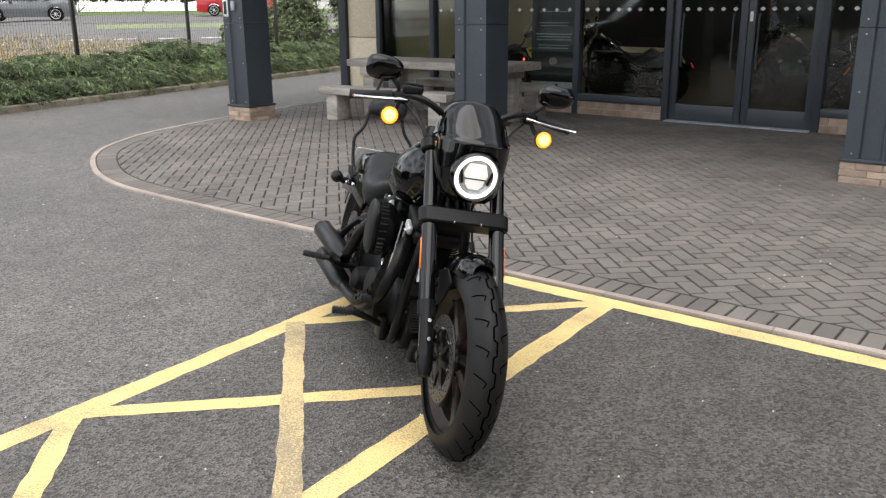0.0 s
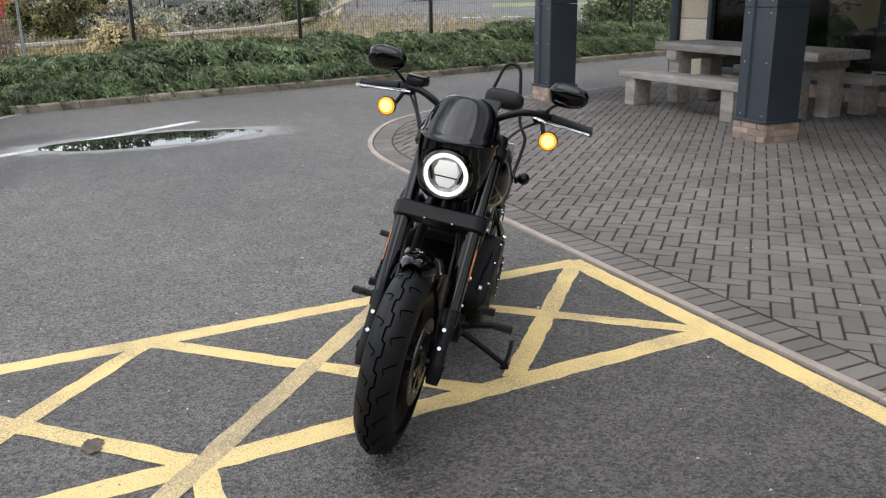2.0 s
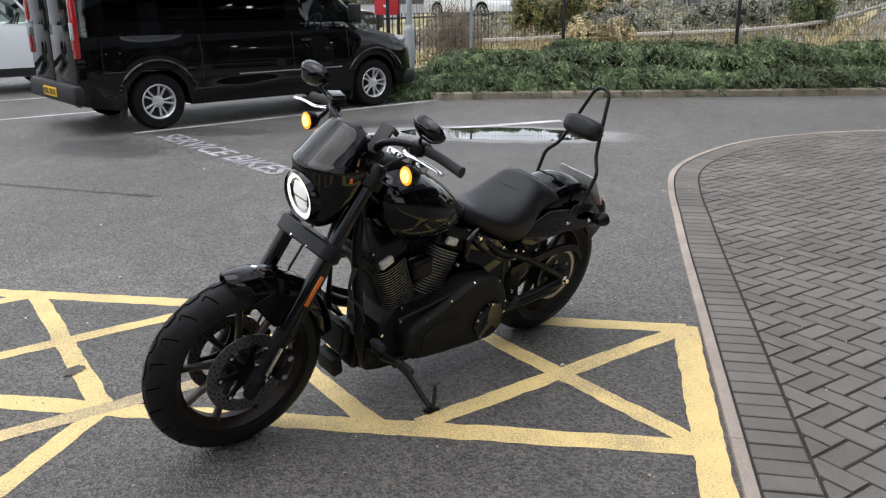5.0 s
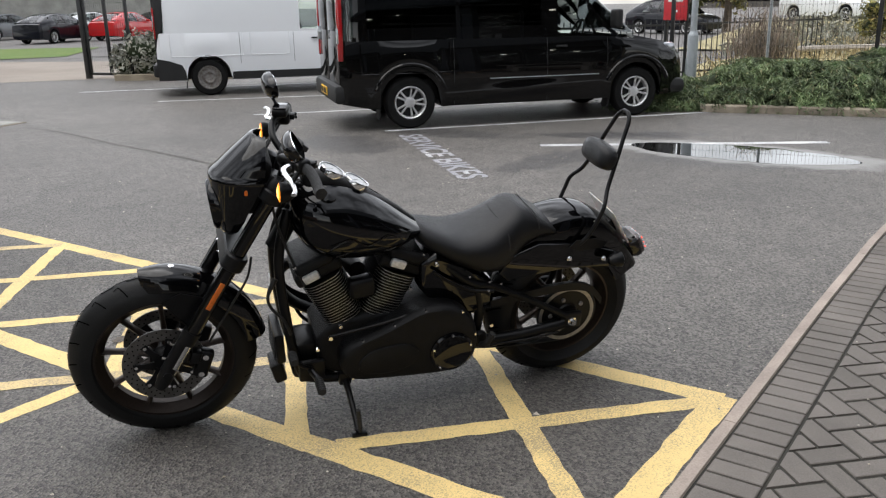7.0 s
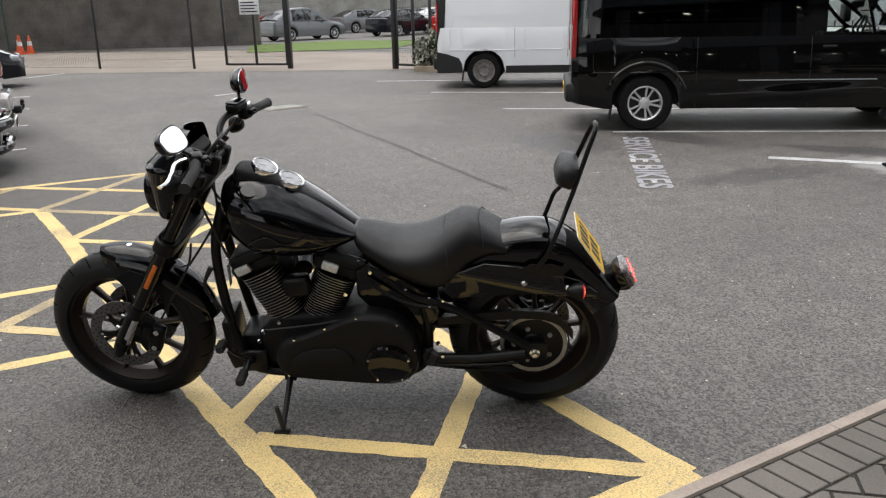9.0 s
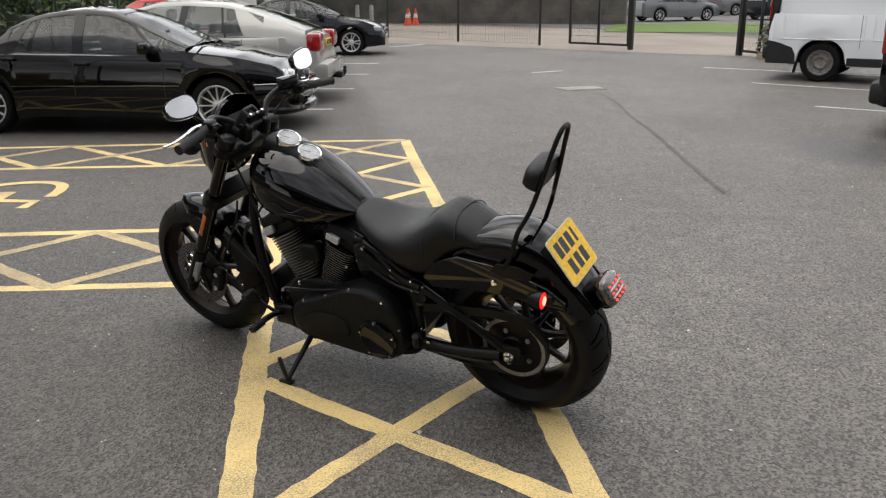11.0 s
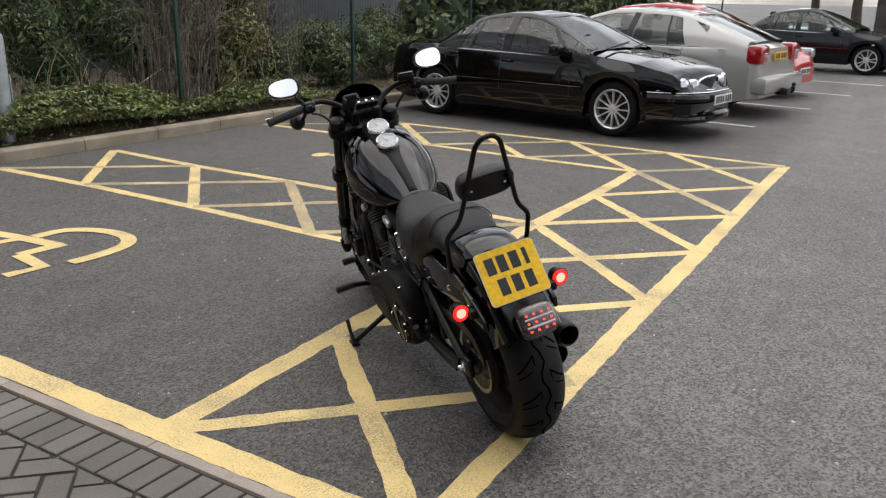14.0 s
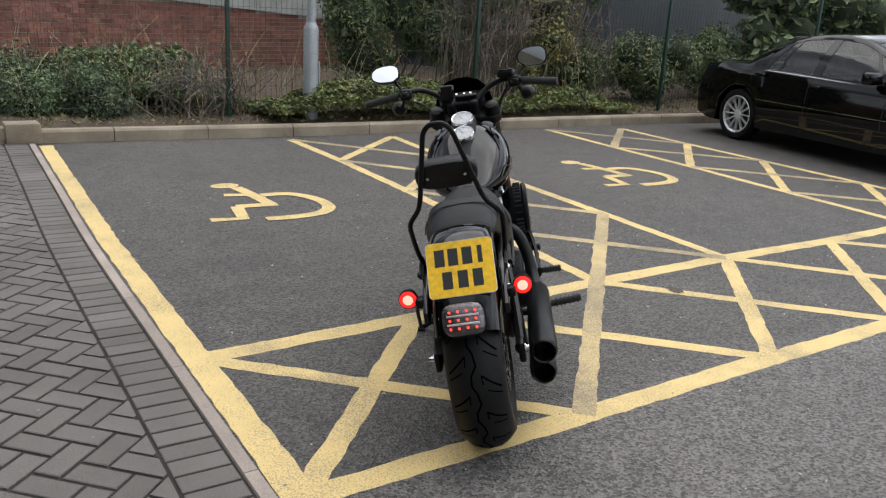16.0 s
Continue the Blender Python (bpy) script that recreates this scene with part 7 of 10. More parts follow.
for i in range(12):
    bm = bmesh.new()
    box_between(bm, (0.9, -0.07, 0.1 + i * 0.22), (3.3, -0.01, 0.3 + i * 0.22), 0.02)
    part("shutter_slat", bm, "shutter", yard, smooth=None)
# flat dark panel on the wall, painting the shade inside an opening
bm = bmesh.new()
box_between(bm, (-5.6, -0.05, 0), (-3.6, -0.01, 2.6), 0.0)
part("doorway_shade", bm, "dark_wall", yard, "flat dark panel standing for the shade of an open doorway", smooth=None)
pts_g = [(-2.9, 1.3), (-2.6, 1.9), (-2.3, 1.2), (-2.0, 1.9), (-1.7, 1.3), (-1.5, 1.9), (-1.2, 1.4), (-0.9, 1.9), (-0.6, 1.2)]
bm = bmesh.new()
add_tube(bm, [(x, -0.02, z) for x, z in pts_g], 0.035, 6, 4)
part("scrawl", bm, "ink", yard, "dark spray-paint scrawl")
M["cone"] = surface("cone_orange", (0.75, 0.13, 0.04), (0.7, 0.1, 0.03), 5, 40, 0.5, bump=0)
for x, y in ((-6.87, -35.89), (-6.53, -33.37), (-6.93, -33.59)):
    cone = thing("traffic_cone", pose(x, y, 0), "orange traffic cone with a white band", "cone", "traffic cones")
    bm = bmesh.new()
    add_box(bm, (0.4, 0.4, 0.04), Matrix.Translation((0, 0, 0.02)), 0.01)
    add_cyl(bm, (0, 0, 0.04), (0, 0, 0.75), 0.15, 0.03, 16)
    part("body", bm, "cone", cone)
    bm = bmesh.new()
    add_cyl(bm, (0, 0, 0.34), (0, 0, 0.52), 0.105, 0.078, 16, False)
    part("band", bm, "sign_white", cone, "white band")
for x, y in ((-4.22, -32.66), (-4.8, -32.05)):
    bo = thing("bollard", pose(x, y, 0), "pale round concrete bollard", "bollard", "bollards")
    bm = bmesh.new()
    add_lathe(bm, [(0.0, 0.0), (0.09, 0.0), (0.09, 0.85), (0.06, 0.93), (0.0, 0.95)], Matrix(), 16)
    part("shaft", bm, "concrete", bo)
far_block("warehouse", 22.95, -22.71, 105, 40, 12, 6, "shed", "dark grey metal warehouse behind the trees")
far_block("office_building", -149.41, 20.27, 95, 120, 14, 5.0, "stone", "long grey-brown building far beyond the road", 14)
far_block("terrace", -36.45, 83.57, 20, 60, 12, 4, "cream", "pale rendered terrace beyond the road", 12)


def tree(x, y, h, r, mat, label, n=2600):
    top = thing("tree", pose(x, y, land(x, y)), label, "tree", "background trees")
    bm = bmesh.new()
    add_tube(bm, [(0, 0, 0), (0.1, 0.05, h * 0.25), (0.05, -0.1, h * 0.5), (0.1, 0, h * 0.8)], [0.22, 0.17, 0.11, 0.04], 8, 4)
    for k in range(7):
        a = rng.uniform(0, 6.28)
        z = h * rng.uniform(0.3, 0.6)
        e = (r * 0.7 * math.cos(a), r * 0.7 * math.sin(a), z + h * 0.22)
        add_tube(bm, [(0.05, 0, z), (e[0] * 0.5, e[1] * 0.5, z + h * 0.14), e], [0.07, 0.045, 0.015], 6, 3)
    part("trunk", bm, "bark", top)
    cs, ns = [], []
    for _ in range(26):
        a, rr, f = rng.uniform(0, 6.28), math.sqrt(rng.random()) * r * 0.8, rng.uniform(0.35, 0.95)
        c = np.array([rr * math.cos(a), rr * math.sin(a), h * f])
        d = rng.normal(0, 1, (n // 26, 3))
        d /= np.linalg.norm(d, axis=1)[:, None]
        cs.extend((c + d * r * 0.32 * rng.uniform(0.5, 1.1, len(d))[:, None]).tolist())
        ns.extend(d.tolist())
    leaves("crown", cs, ns, 0.16, mat, kind="stuff", parent=top, aspect=0.6)
    return top


for x, y, h_, r_, mt in ((-45.7, 17.39, 8, 3.2, "autumn"), (-31.53, 56.67, 9, 3.5, "shrub"), (-25.69, 58.93, 8, 3, "autumn"),
                         (-43.87, 5.83, 7, 3, "shrub"), (-41.99, -6.14, 4.5, 2.2, "autumn"), (-4.36, -40.41, 8, 3.6, "shrub"), (0.12, -36.63, 8, 3.6, "shrub"), (4.54, -31.31, 8, 3.6, "shrub"), (-2.11, -28.4, 6, 2.2, "shrub")):
    tree(x, y, h_, r_, mt, "broad-leaved tree beyond the car park", 2200)


# ---- the road that climbs away behind the hedge ----
def sector(name, r0, r1, a0, a1, lift, mat, label, cat):
    bm = bmesh.new()
    rs_ = np.linspace(r0, r1, max(2, int((r1 - r0) / 1.5) + 1))
    add_rings(bm, [[(r * math.cos(radians(a)), r * math.sin(radians(a)), rise(r, a) + lift) for r in rs_] for a in np.linspace(a0, a1, 40)], False, False)
    return tagged(part(name, bm, mat, smooth=60), label, cat, kind="structure")


sector("road", 27, 56, 115, 157, 0, "road", "pale grey road climbing away behind the hedge", "road")
sector("rough_ground", 27, 58, 157, 188, 0.045, "grass_ground", "rough dry grass bank rising beyond the fence", "ground")
sector("car_park", 58, 100, 157, 188, 0.02, "road", "pale car park on the raised ground beyond the rough grass", "ground")
sector("verge", 55.5, 74, 115, 157, 0.03, "verge", "mown grass verge beyond the climbing road", "grass")
sector("bus_lane", 40.8, 43, 127, 147, 0.012, "green_lane", "faded green painted lane on the climbing road", "road marking")
for k in range(5):
    sector("white_line", 36.0, 36.3, 137 + k * 2.6, 138.3 + k * 2.6, 0.012, "white_worn", "worn white dash on the climbing road", "road marking")
for x_, r_, turn, mt, lb in ((150.7, 48.5, 235, "grey_paint", "grey coupe on the road beyond the hedge"), (138.4, 52.5, 49, "red_paint", "red car on the road beyond the hedge")):
    car("parked_car", pose(r_ * math.cos(radians(x_)), r_ * math.sin(radians(x_)), rise(r_, x_), 0, 0, turn), lb, dict(HATCH, paint=mt, group="distant cars"))
for k in range(11):
    a = 119 + k * 3.6
    r_ = 66 + 1.5 * math.sin(k * 2.1)
    shrub("tree_belt", r_ * math.cos(radians(a)), r_ * math.sin(radians(a)), 3.2, 3.2, 4.6, 3600, 0.22, ("autumn", "shrub", "hedge", "autumn", "shrub")[k % 5], "belt of dark green and yellowing trees along the road", z0=rise(r_, a), core=0.9, group="roadside trees")


# ---- the motorcycle: x forwards from the rear axle, y to its left, z up; it leans on its side stand ----
M["bike_gloss"] = paint("black_gloss_enamel", (0.0014, 0.0014, 0.0018), 0.08, 1.0, dust=0.002, coat_ior=1.45, spec=0.0)
M["bike_satin"] = surface("satin_black", (0.004, 0.004, 0.0045), (0.006, 0.006, 0.0065), 14, 160, 0.34, 0.08, bump=0.04, world_space=False, spec=0.22)
M["bike_wrinkle"] = surface("wrinkle_black", (0.004, 0.004, 0.0045), (0.007, 0.007, 0.0075), 20, 240, 0.44, 0.1, bump=0.35, world_space=False, spec=0.22)
M["leather"] = surface("black_vinyl", (0.007, 0.0072, 0.008), (0.010, 0.010, 0.0112), 10, 300, 0.38, 0.1, bump=0.22, world_space=False, spec=0.5)
M["leather"].node_tree.nodes["Principled BSDF"].inputs["IOR"].default_value = 1.35
M["bronze"] = surface("dark_bronze", (0.04, 0.029, 0.023), (0.03, 0.022, 0.018), 8, 120, 0.38, metal=0.6, bump=0.02, world_space=False)
M["grip"] = surface("grip_rubber", (0.012, 0.012, 0.0125), (0.016, 0.016, 0.016), 30, 300, 0.7, bump=0.4, world_space=False)
# near-black for raised ribbons, dots and boxes that imitate shade in recesses
M["recess_shade"] = surface("groove_shade", (0.002, 0.002, 0.002), (0.003, 0.003, 0.003), 30, 100, 0.95, bump=0, spec=0.0)
M["tyre_bike"] = surface("motorcycle_tyre", (0.0065, 0.0065, 0.0068), (0.010, 0.010, 0.010), 9, 160, 0.5, bump=0.12, world_space=False, spec=0.22)
M["fin"] = surface("machined_fin_edge", (0.55, 0.54, 0.53), (0.42, 0.42, 0.42), 30, 100, 0.32, metal=0.85, bump=0, world_space=False)
M["disc"] = surface("brake_disc_steel", (0.16, 0.155, 0.15), (0.11, 0.105, 0.10), 20, 160, 0.36, metal=0.8, bump=0.03, world_space=False)
M["amber"] = surface("amber_reflector", (0.7, 0.16, 0.015), (0.6, 0.13, 0.01), 40, 200, 0.2, bump=0.1, coat=0.5)
M["amber_lit"] = glow("amber_lamp", (1.0, 0.25, 0.01), 0.9)
M["amber_core"] = glow("amber_lamp_core", (1.0, 0.50, 0.12), 1.6)
M["red_lit"] = glow("red_lamp", (1.0, 0.02, 0.015), 0.55)
M["red_core"] = glow("red_lamp_core", (1.0, 0.30, 0.22), 1.1)
M["white_lit"] = glow("headlamp_ring", (1.0, 0.98, 0.95), 0.9)
M["led"] = glow("red_led", (1.0, 0.06, 0.04), 0.8)
M["lens_clear"] = surface("clear_tail_lens", (0.13, 0.11, 0.11), (0.05, 0.04, 0.04), 60, 200, 0.1, metal=0.6, bump=0.3, coat=1.0)
M["reflector"] = surface("headlamp_reflector", (0.5, 0.5, 0.49), (0.3, 0.3, 0.29), 30, 100, 0.25, metal=0.5, bump=0.1)
M["lens_bar"] = surface("tail_lamp_bar", (0.7, 0.66, 0.65), (0.5, 0.46, 0.45), 60, 200, 0.15, metal=0.5, bump=0.1)
M["lens_lit"] = glow("headlamp_low_lens", (0.72, 0.71, 0.68), 0.24)
M["slider"] = surface("polished_slider", (0.72, 0.72, 0.73), (0.6, 0.6, 0.6), 10, 60, 0.16, metal=0.95, bump=0, world_space=False)
M["dial"] = surface("pale_gauge_face", (0.32, 0.33, 0.34), (0.24, 0.25, 0.26), 30, 100, 0.3, bump=0, coat=1.0)
M["mirror"], mn_, ml_, mb_ = node_mat("mirror_glass")
mb_.inputs["Base Color"].default_value = (0.92, 0.93, 0.94, 1)
mb_.inputs["Metallic"].default_value, mb_.inputs["Roughness"].default_value = 1.0, 0.015
M["decal"] = surface("bronze_decal", (0.012, 0.009, 0.007), (0.009, 0.007, 0.006), 10, 60, 0.3, bump=0)
M["orange_belt"] = surface("belt_pulley_face", (0.42, 0.4, 0.37), (0.34, 0.32, 0.3), 30, 80, 0.35, metal=0.7, bump=0)

BIKE = Matrix.Translation((-2.967, 3.132, 0.0)) @ Euler((0, 0, radians(-38.7))).to_matrix().to_4x4() @ Euler((radians(-12.8), 0, 0)).to_matrix().to_4x4() @ Matrix.Diagonal((1.028, 1.028, 1.028, 1))
bike = thing("motorcycle", BIKE, "black cruiser motorcycle leaning on its side stand, lamps lit", "motorcycle")
# the front end is turned a few degrees to the right about the steering axis
s0, s1 = Vector((1.17, 0, 1.02)), Vector((1.60, 0, 0.335))
STEER = Matrix.Translation(s0) @ Matrix.Rotation(radians(3.0), 4, (s1 - s0).normalized()) @ Matrix.Translation(-s0)
YAX = Euler((radians(90), 0, 0)).to_matrix().to_4x4()      # turns z to -y


def bp(name, bm, mat, parent=bike, label="", smooth=35, front=False):
    return part(name, bm, mat, parent, label, smooth, STEER if front else None)


def mirrored(fn):
    for s in (1, -1):
        fn(s)


def close_ends(bm, vs):
    """Close the rim of a bent sheet between its outer and inner skin at both ends."""
    for r in (vs[0], vs[-1]):
        n = len(r)
        for k in range(n // 2 - 1):
            bm.faces.new((r[k], r[k + 1], r[n - 2 - k], r[n - 1 - k]))


def xz_prism(bm, pts, y0, y1, bevel=0.0):
    """An outline in x and z thickened from y0 to y1."""
    n0 = set(bm.verts)
    lo = [bm.verts.new((x, y0, z)) for x, z in pts]
    hi = [bm.verts.new((x, y1, z)) for x, z in pts]
    n = len(pts)
    fs = [bm.faces.new(lo), bm.faces.new(hi[::-1])]
    for i in range(n):
        j = (i + 1) % n
        bm.faces.new((lo[i], hi[i], hi[j], lo[j]))
    if bevel:
        es = [e for f in fs for e in f.edges]
        bmesh.ops.bevel(bm, geom=list(set(es)), offset=bevel, segments=3, affect='EDGES', profile=0.5)


def bolt(parent, x, y, z, s, r=0.008, h=0.006, mat="chrome", front=False):
    bm = bmesh.new()
    add_cyl(bm, (x, y, z), (x, y + s * h, z), r, r * 0.8, 8)
    return bp("bolt", bm, mat, parent, "", 35, front)


def bike_wheel(cx, R, width, rim_r, n_spokes, front, label, disc_sides):
    w = new("wheel")
    w.parent = bike
    w.matrix_basis = (STEER if front else Matrix()) @ Matrix.Translation((cx, 0, R))
    w["label"] = label
    sag = 0.052 if front else 0.05
    hw = width / 2

    def tp(th, v, off=0.0):
        r = R - sag * abs(v) ** 2.3 + off
        return Vector((r * math.cos(th), v * hw, r * math.sin(th)))
    prof = [(R - sag * abs(v) ** 2.3, v * hw) for v in np.linspace(-1, 1, 15)]
    prof = [(rim_r + 0.004, -hw * 0.72), (rim_r + 0.03, -hw * 0.93), (R - sag - 0.03, -hw * 1.03)] + prof + [(R - sag - 0.03, hw * 1.03), (rim_r + 0.03, hw * 0.93), (rim_r + 0.004, hw * 0.72)]
    bm = bmesh.new()
    add_lathe(bm, [(r, -y) for r, y in prof], YAX, 96, True)
    tyre = part("tyre", bm, "tyre_bike", w, "black treaded tyre", 40)
    # tread ribbons, blackened for the shade in grooves: a winding middle one, slanting side cuts
    bm = bmesh.new()

    def ribbon(path, wd):
        l, r_ = [], []
        for i, (th, v) in enumerate(path):
            a, b = path[max(i - 1, 0)], path[min(i + 1, len(path) - 1)]
            dt, dv = (b[0] - a[0]) * R, (b[1] - a[1]) * hw
            L_ = math.hypot(dt, dv) + 1e-9
            nt, nv = -dv / L_, dt / L_
            l.append(bm.verts.new(tp(th + nt * wd / 2 / R, v + nv * wd / 2 / hw, 0.0022)))
            r_.append(bm.verts.new(tp(th - nt * wd / 2 / R, v - nv * wd / 2 / hw, 0.0022)))
        for i in range(len(path) - 1):
            bm.faces.new((l[i], l[i + 1], r_[i + 1], r_[i]))
    reps = 22 if front else 16
    for k in range(reps):
        t0 = 2 * math.pi * k / reps
        dt = 2 * math.pi / reps
        amp = 0.09
        if front:
            zig = [(0, -amp), (0.42, -amp), (0.5, amp), (0.92, amp), (1.0, -amp)]
        else:
            zig = [(0, -0.03), (0.3, -0.10), (0.55, 0.10), (0.8, 0.12), (1.0, -0.03)]
        path = []
        for (a, va), (b, vb) in zip(zig, zig[1:]):
            for q in range(3):
                path.append((t0 + dt * (a + (b - a) * q / 3), va + (vb - va) * q / 3))
        path.append((t0 + dt, zig[-1][1]))
        ribbon(path, 0.0058 if front else 0.0062)
        for s in (1, -1):
            o = 0.0 if s > 0 else 0.5
            if front:
                ribbon([(t0 + dt * (o + 0.1 + 0.25 * f), s * (0.30 + 0.55 * f)) for f in (0, 0.33, 0.66, 1)], 0.0042)
                ribbon([(t0 + dt * (o + 0.1 - 0.18 * f), s * (0.30 + 0.12 * f)) for f in (0, 0.5, 1)], 0.0035)
            else:
                ribbon([(t0 + dt * (o + 0.05 + 0.42 * f), s * (0.24 + 0.62 * f)) for f in (0, 0.33, 0.66, 1)], 0.0058)
                ribbon([(t0 + dt * (o + 0.45 + 0.2 * f), s * (0.40 + 0.46 * f)) for f in (0, 0.5, 1)], 0.0042)
                ribbon([(t0 + dt * (o + 0.05 + 0.25 * f), s * (0.24 + 0.03 * f)) for f in (0, 0.5, 1)], 0.004)
    tagged(part("groove_shade", bm, "recess_shade", tyre, "", None), kind="stuff")
    # rim
    bm = bmesh.new()
    add_lathe(bm, [(rim_r + 0.006, -hw * 0.74), (rim_r - 0.002, -hw * 0.74), (rim_r - 0.008, -hw * 0.6), (rim_r - 0.03, -hw * 0.25), (rim_r - 0.03, hw * 0.25), (rim_r - 0.008, hw * 0.6), (rim_r - 0.002, hw * 0.74), (rim_r + 0.006, hw * 0.74)], YAX, 72, True)
    part("rim", bm, "bronze", w, "dark bronze rim", 40)
    for i in range(n_spokes):
        a = 2 * math.pi * i / n_spokes + 0.2
        bm = bmesh.new()
        pts_ = []
        for r, o, hh, ww in ((0.04, 0.10, 0.030, 0.019), (0.085, 0.05, 0.026, 0.0125), (rim_r * 0.68, 0.0, 0.020, 0.0085), (rim_r - 0.035, -0.01, 0.022, 0.010), (rim_r - 0.012, -0.012, 0.028, 0.021)):
            th = a + o
            c = Vector((r * math.cos(th), 0, r * math.sin(th)))
            tg = Vector((-math.sin(th), 0, math.cos(th)))
            pts_.append([c + tg * ww * math.cos(q) + Vector((0, hh * math.sin(q), 0)) for q in (2 * math.pi * j / 8 for j in range(8))])
        add_rings(bm, pts_, True, True)
        part("spoke", bm, "bronze", w, "", 40)
    bm = bmesh.new()
    add_lathe(bm, [(0.0, -0.075), (0.03, -0.075), (0.034, -0.05), (0.055, -0.03), (0.058, 0.03), (0.034, 0.05), (0.03, 0.075), (0.0, 0.075)], YAX, 32)
    part("hub", bm, "bike_satin", w, "black hub", 40)
    for s in disc_sides:
        bm = bmesh.new()
        y = s * (0.072 if front else 0.088)
        ro, ri = (0.150, 0.105) if front else (0.146, 0.10)
        add_lathe(bm, [(ri, -(y - 0.0025)), (ro, -(y - 0.0025)), (ro, -(y + 0.0025)), (ri, -(y + 0.0025))], YAX, 64, True)
        dsc = part("brake_disc", bm, "disc", w, "drilled steel brake disc", 30)
        # solid dark dots for the holes, whose shade is put into the colour
        for ring_r, cnt, off in ((ro - 0.010, 26, 0), (ro - 0.022, 26, 0.12), (ro - 0.033, 26, 0.0)):
            bm = bmesh.new()
            for k in range(cnt):
                th = 2 * math.pi * k / cnt + off
                add_cyl(bm, (ring_r * math.cos(th), y - 0.003, ring_r * math.sin(th)), (ring_r * math.cos(th), y + 0.003, ring_r * math.sin(th)), 0.0032, seg=7)
            tagged(part("hole_shade", bm, "recess_shade", dsc, "", None), kind="stuff")
        bm = bmesh.new()
        add_lathe(bm, [(0.03, -(y - 0.004)), (0.042, -(y - 0.004)), (0.042, -(y + 0.004)), (0.03, -(y + 0.004))], YAX, 24, True)
        part("disc_hub", bm, "bike_satin", w, "black disc carrier", 30)
        for k in range(7):
            bm = bmesh.new()
            m_ = Matrix.Rotation(-2 * math.pi * k / 7, 4, 'Y')
            add_rings(bm, [[m_ @ Vector((r, y + s * 0.004 * q[1], ww * q[0])) for q in ((-1, -1), (1, -1), (1, 1), (-1, 1))] for r, ww in ((0.035, 0.016), (0.075, 0.010), (ri + 0.006, 0.014))])
            part("carrier_arm", bm, "bike_satin", w, "", 30)
        for k in range(7):
            th = 2 * math.pi * k / 7
            bm = bmesh.new()
            add_cyl(bm, ((ri - 0.004) * math.cos(th), y, (ri - 0.004) * math.sin(th)), ((ri - 0.004) * math.cos(th), y + s * 0.008, (ri - 0.004) * math.sin(th)), 0.007, seg=8)
            part("rivet", bm, "chrome", w)
    return w


bike_wheel(1.61, 0.335, 0.124, 0.243, 9, True, "front wheel with dark bronze spokes and twin discs", (1, -1))
bike_wheel(0.0, 0.330, 0.186, 0.212, 9, False, "rear wheel with dark bronze spokes and wide tyre", (-1,))

# fork: upper tubes, polished sliders, axle feet, yokes
def fk(z, dx=0.0):
    return 1.207 + 0.60 * (0.988 - z) + dx


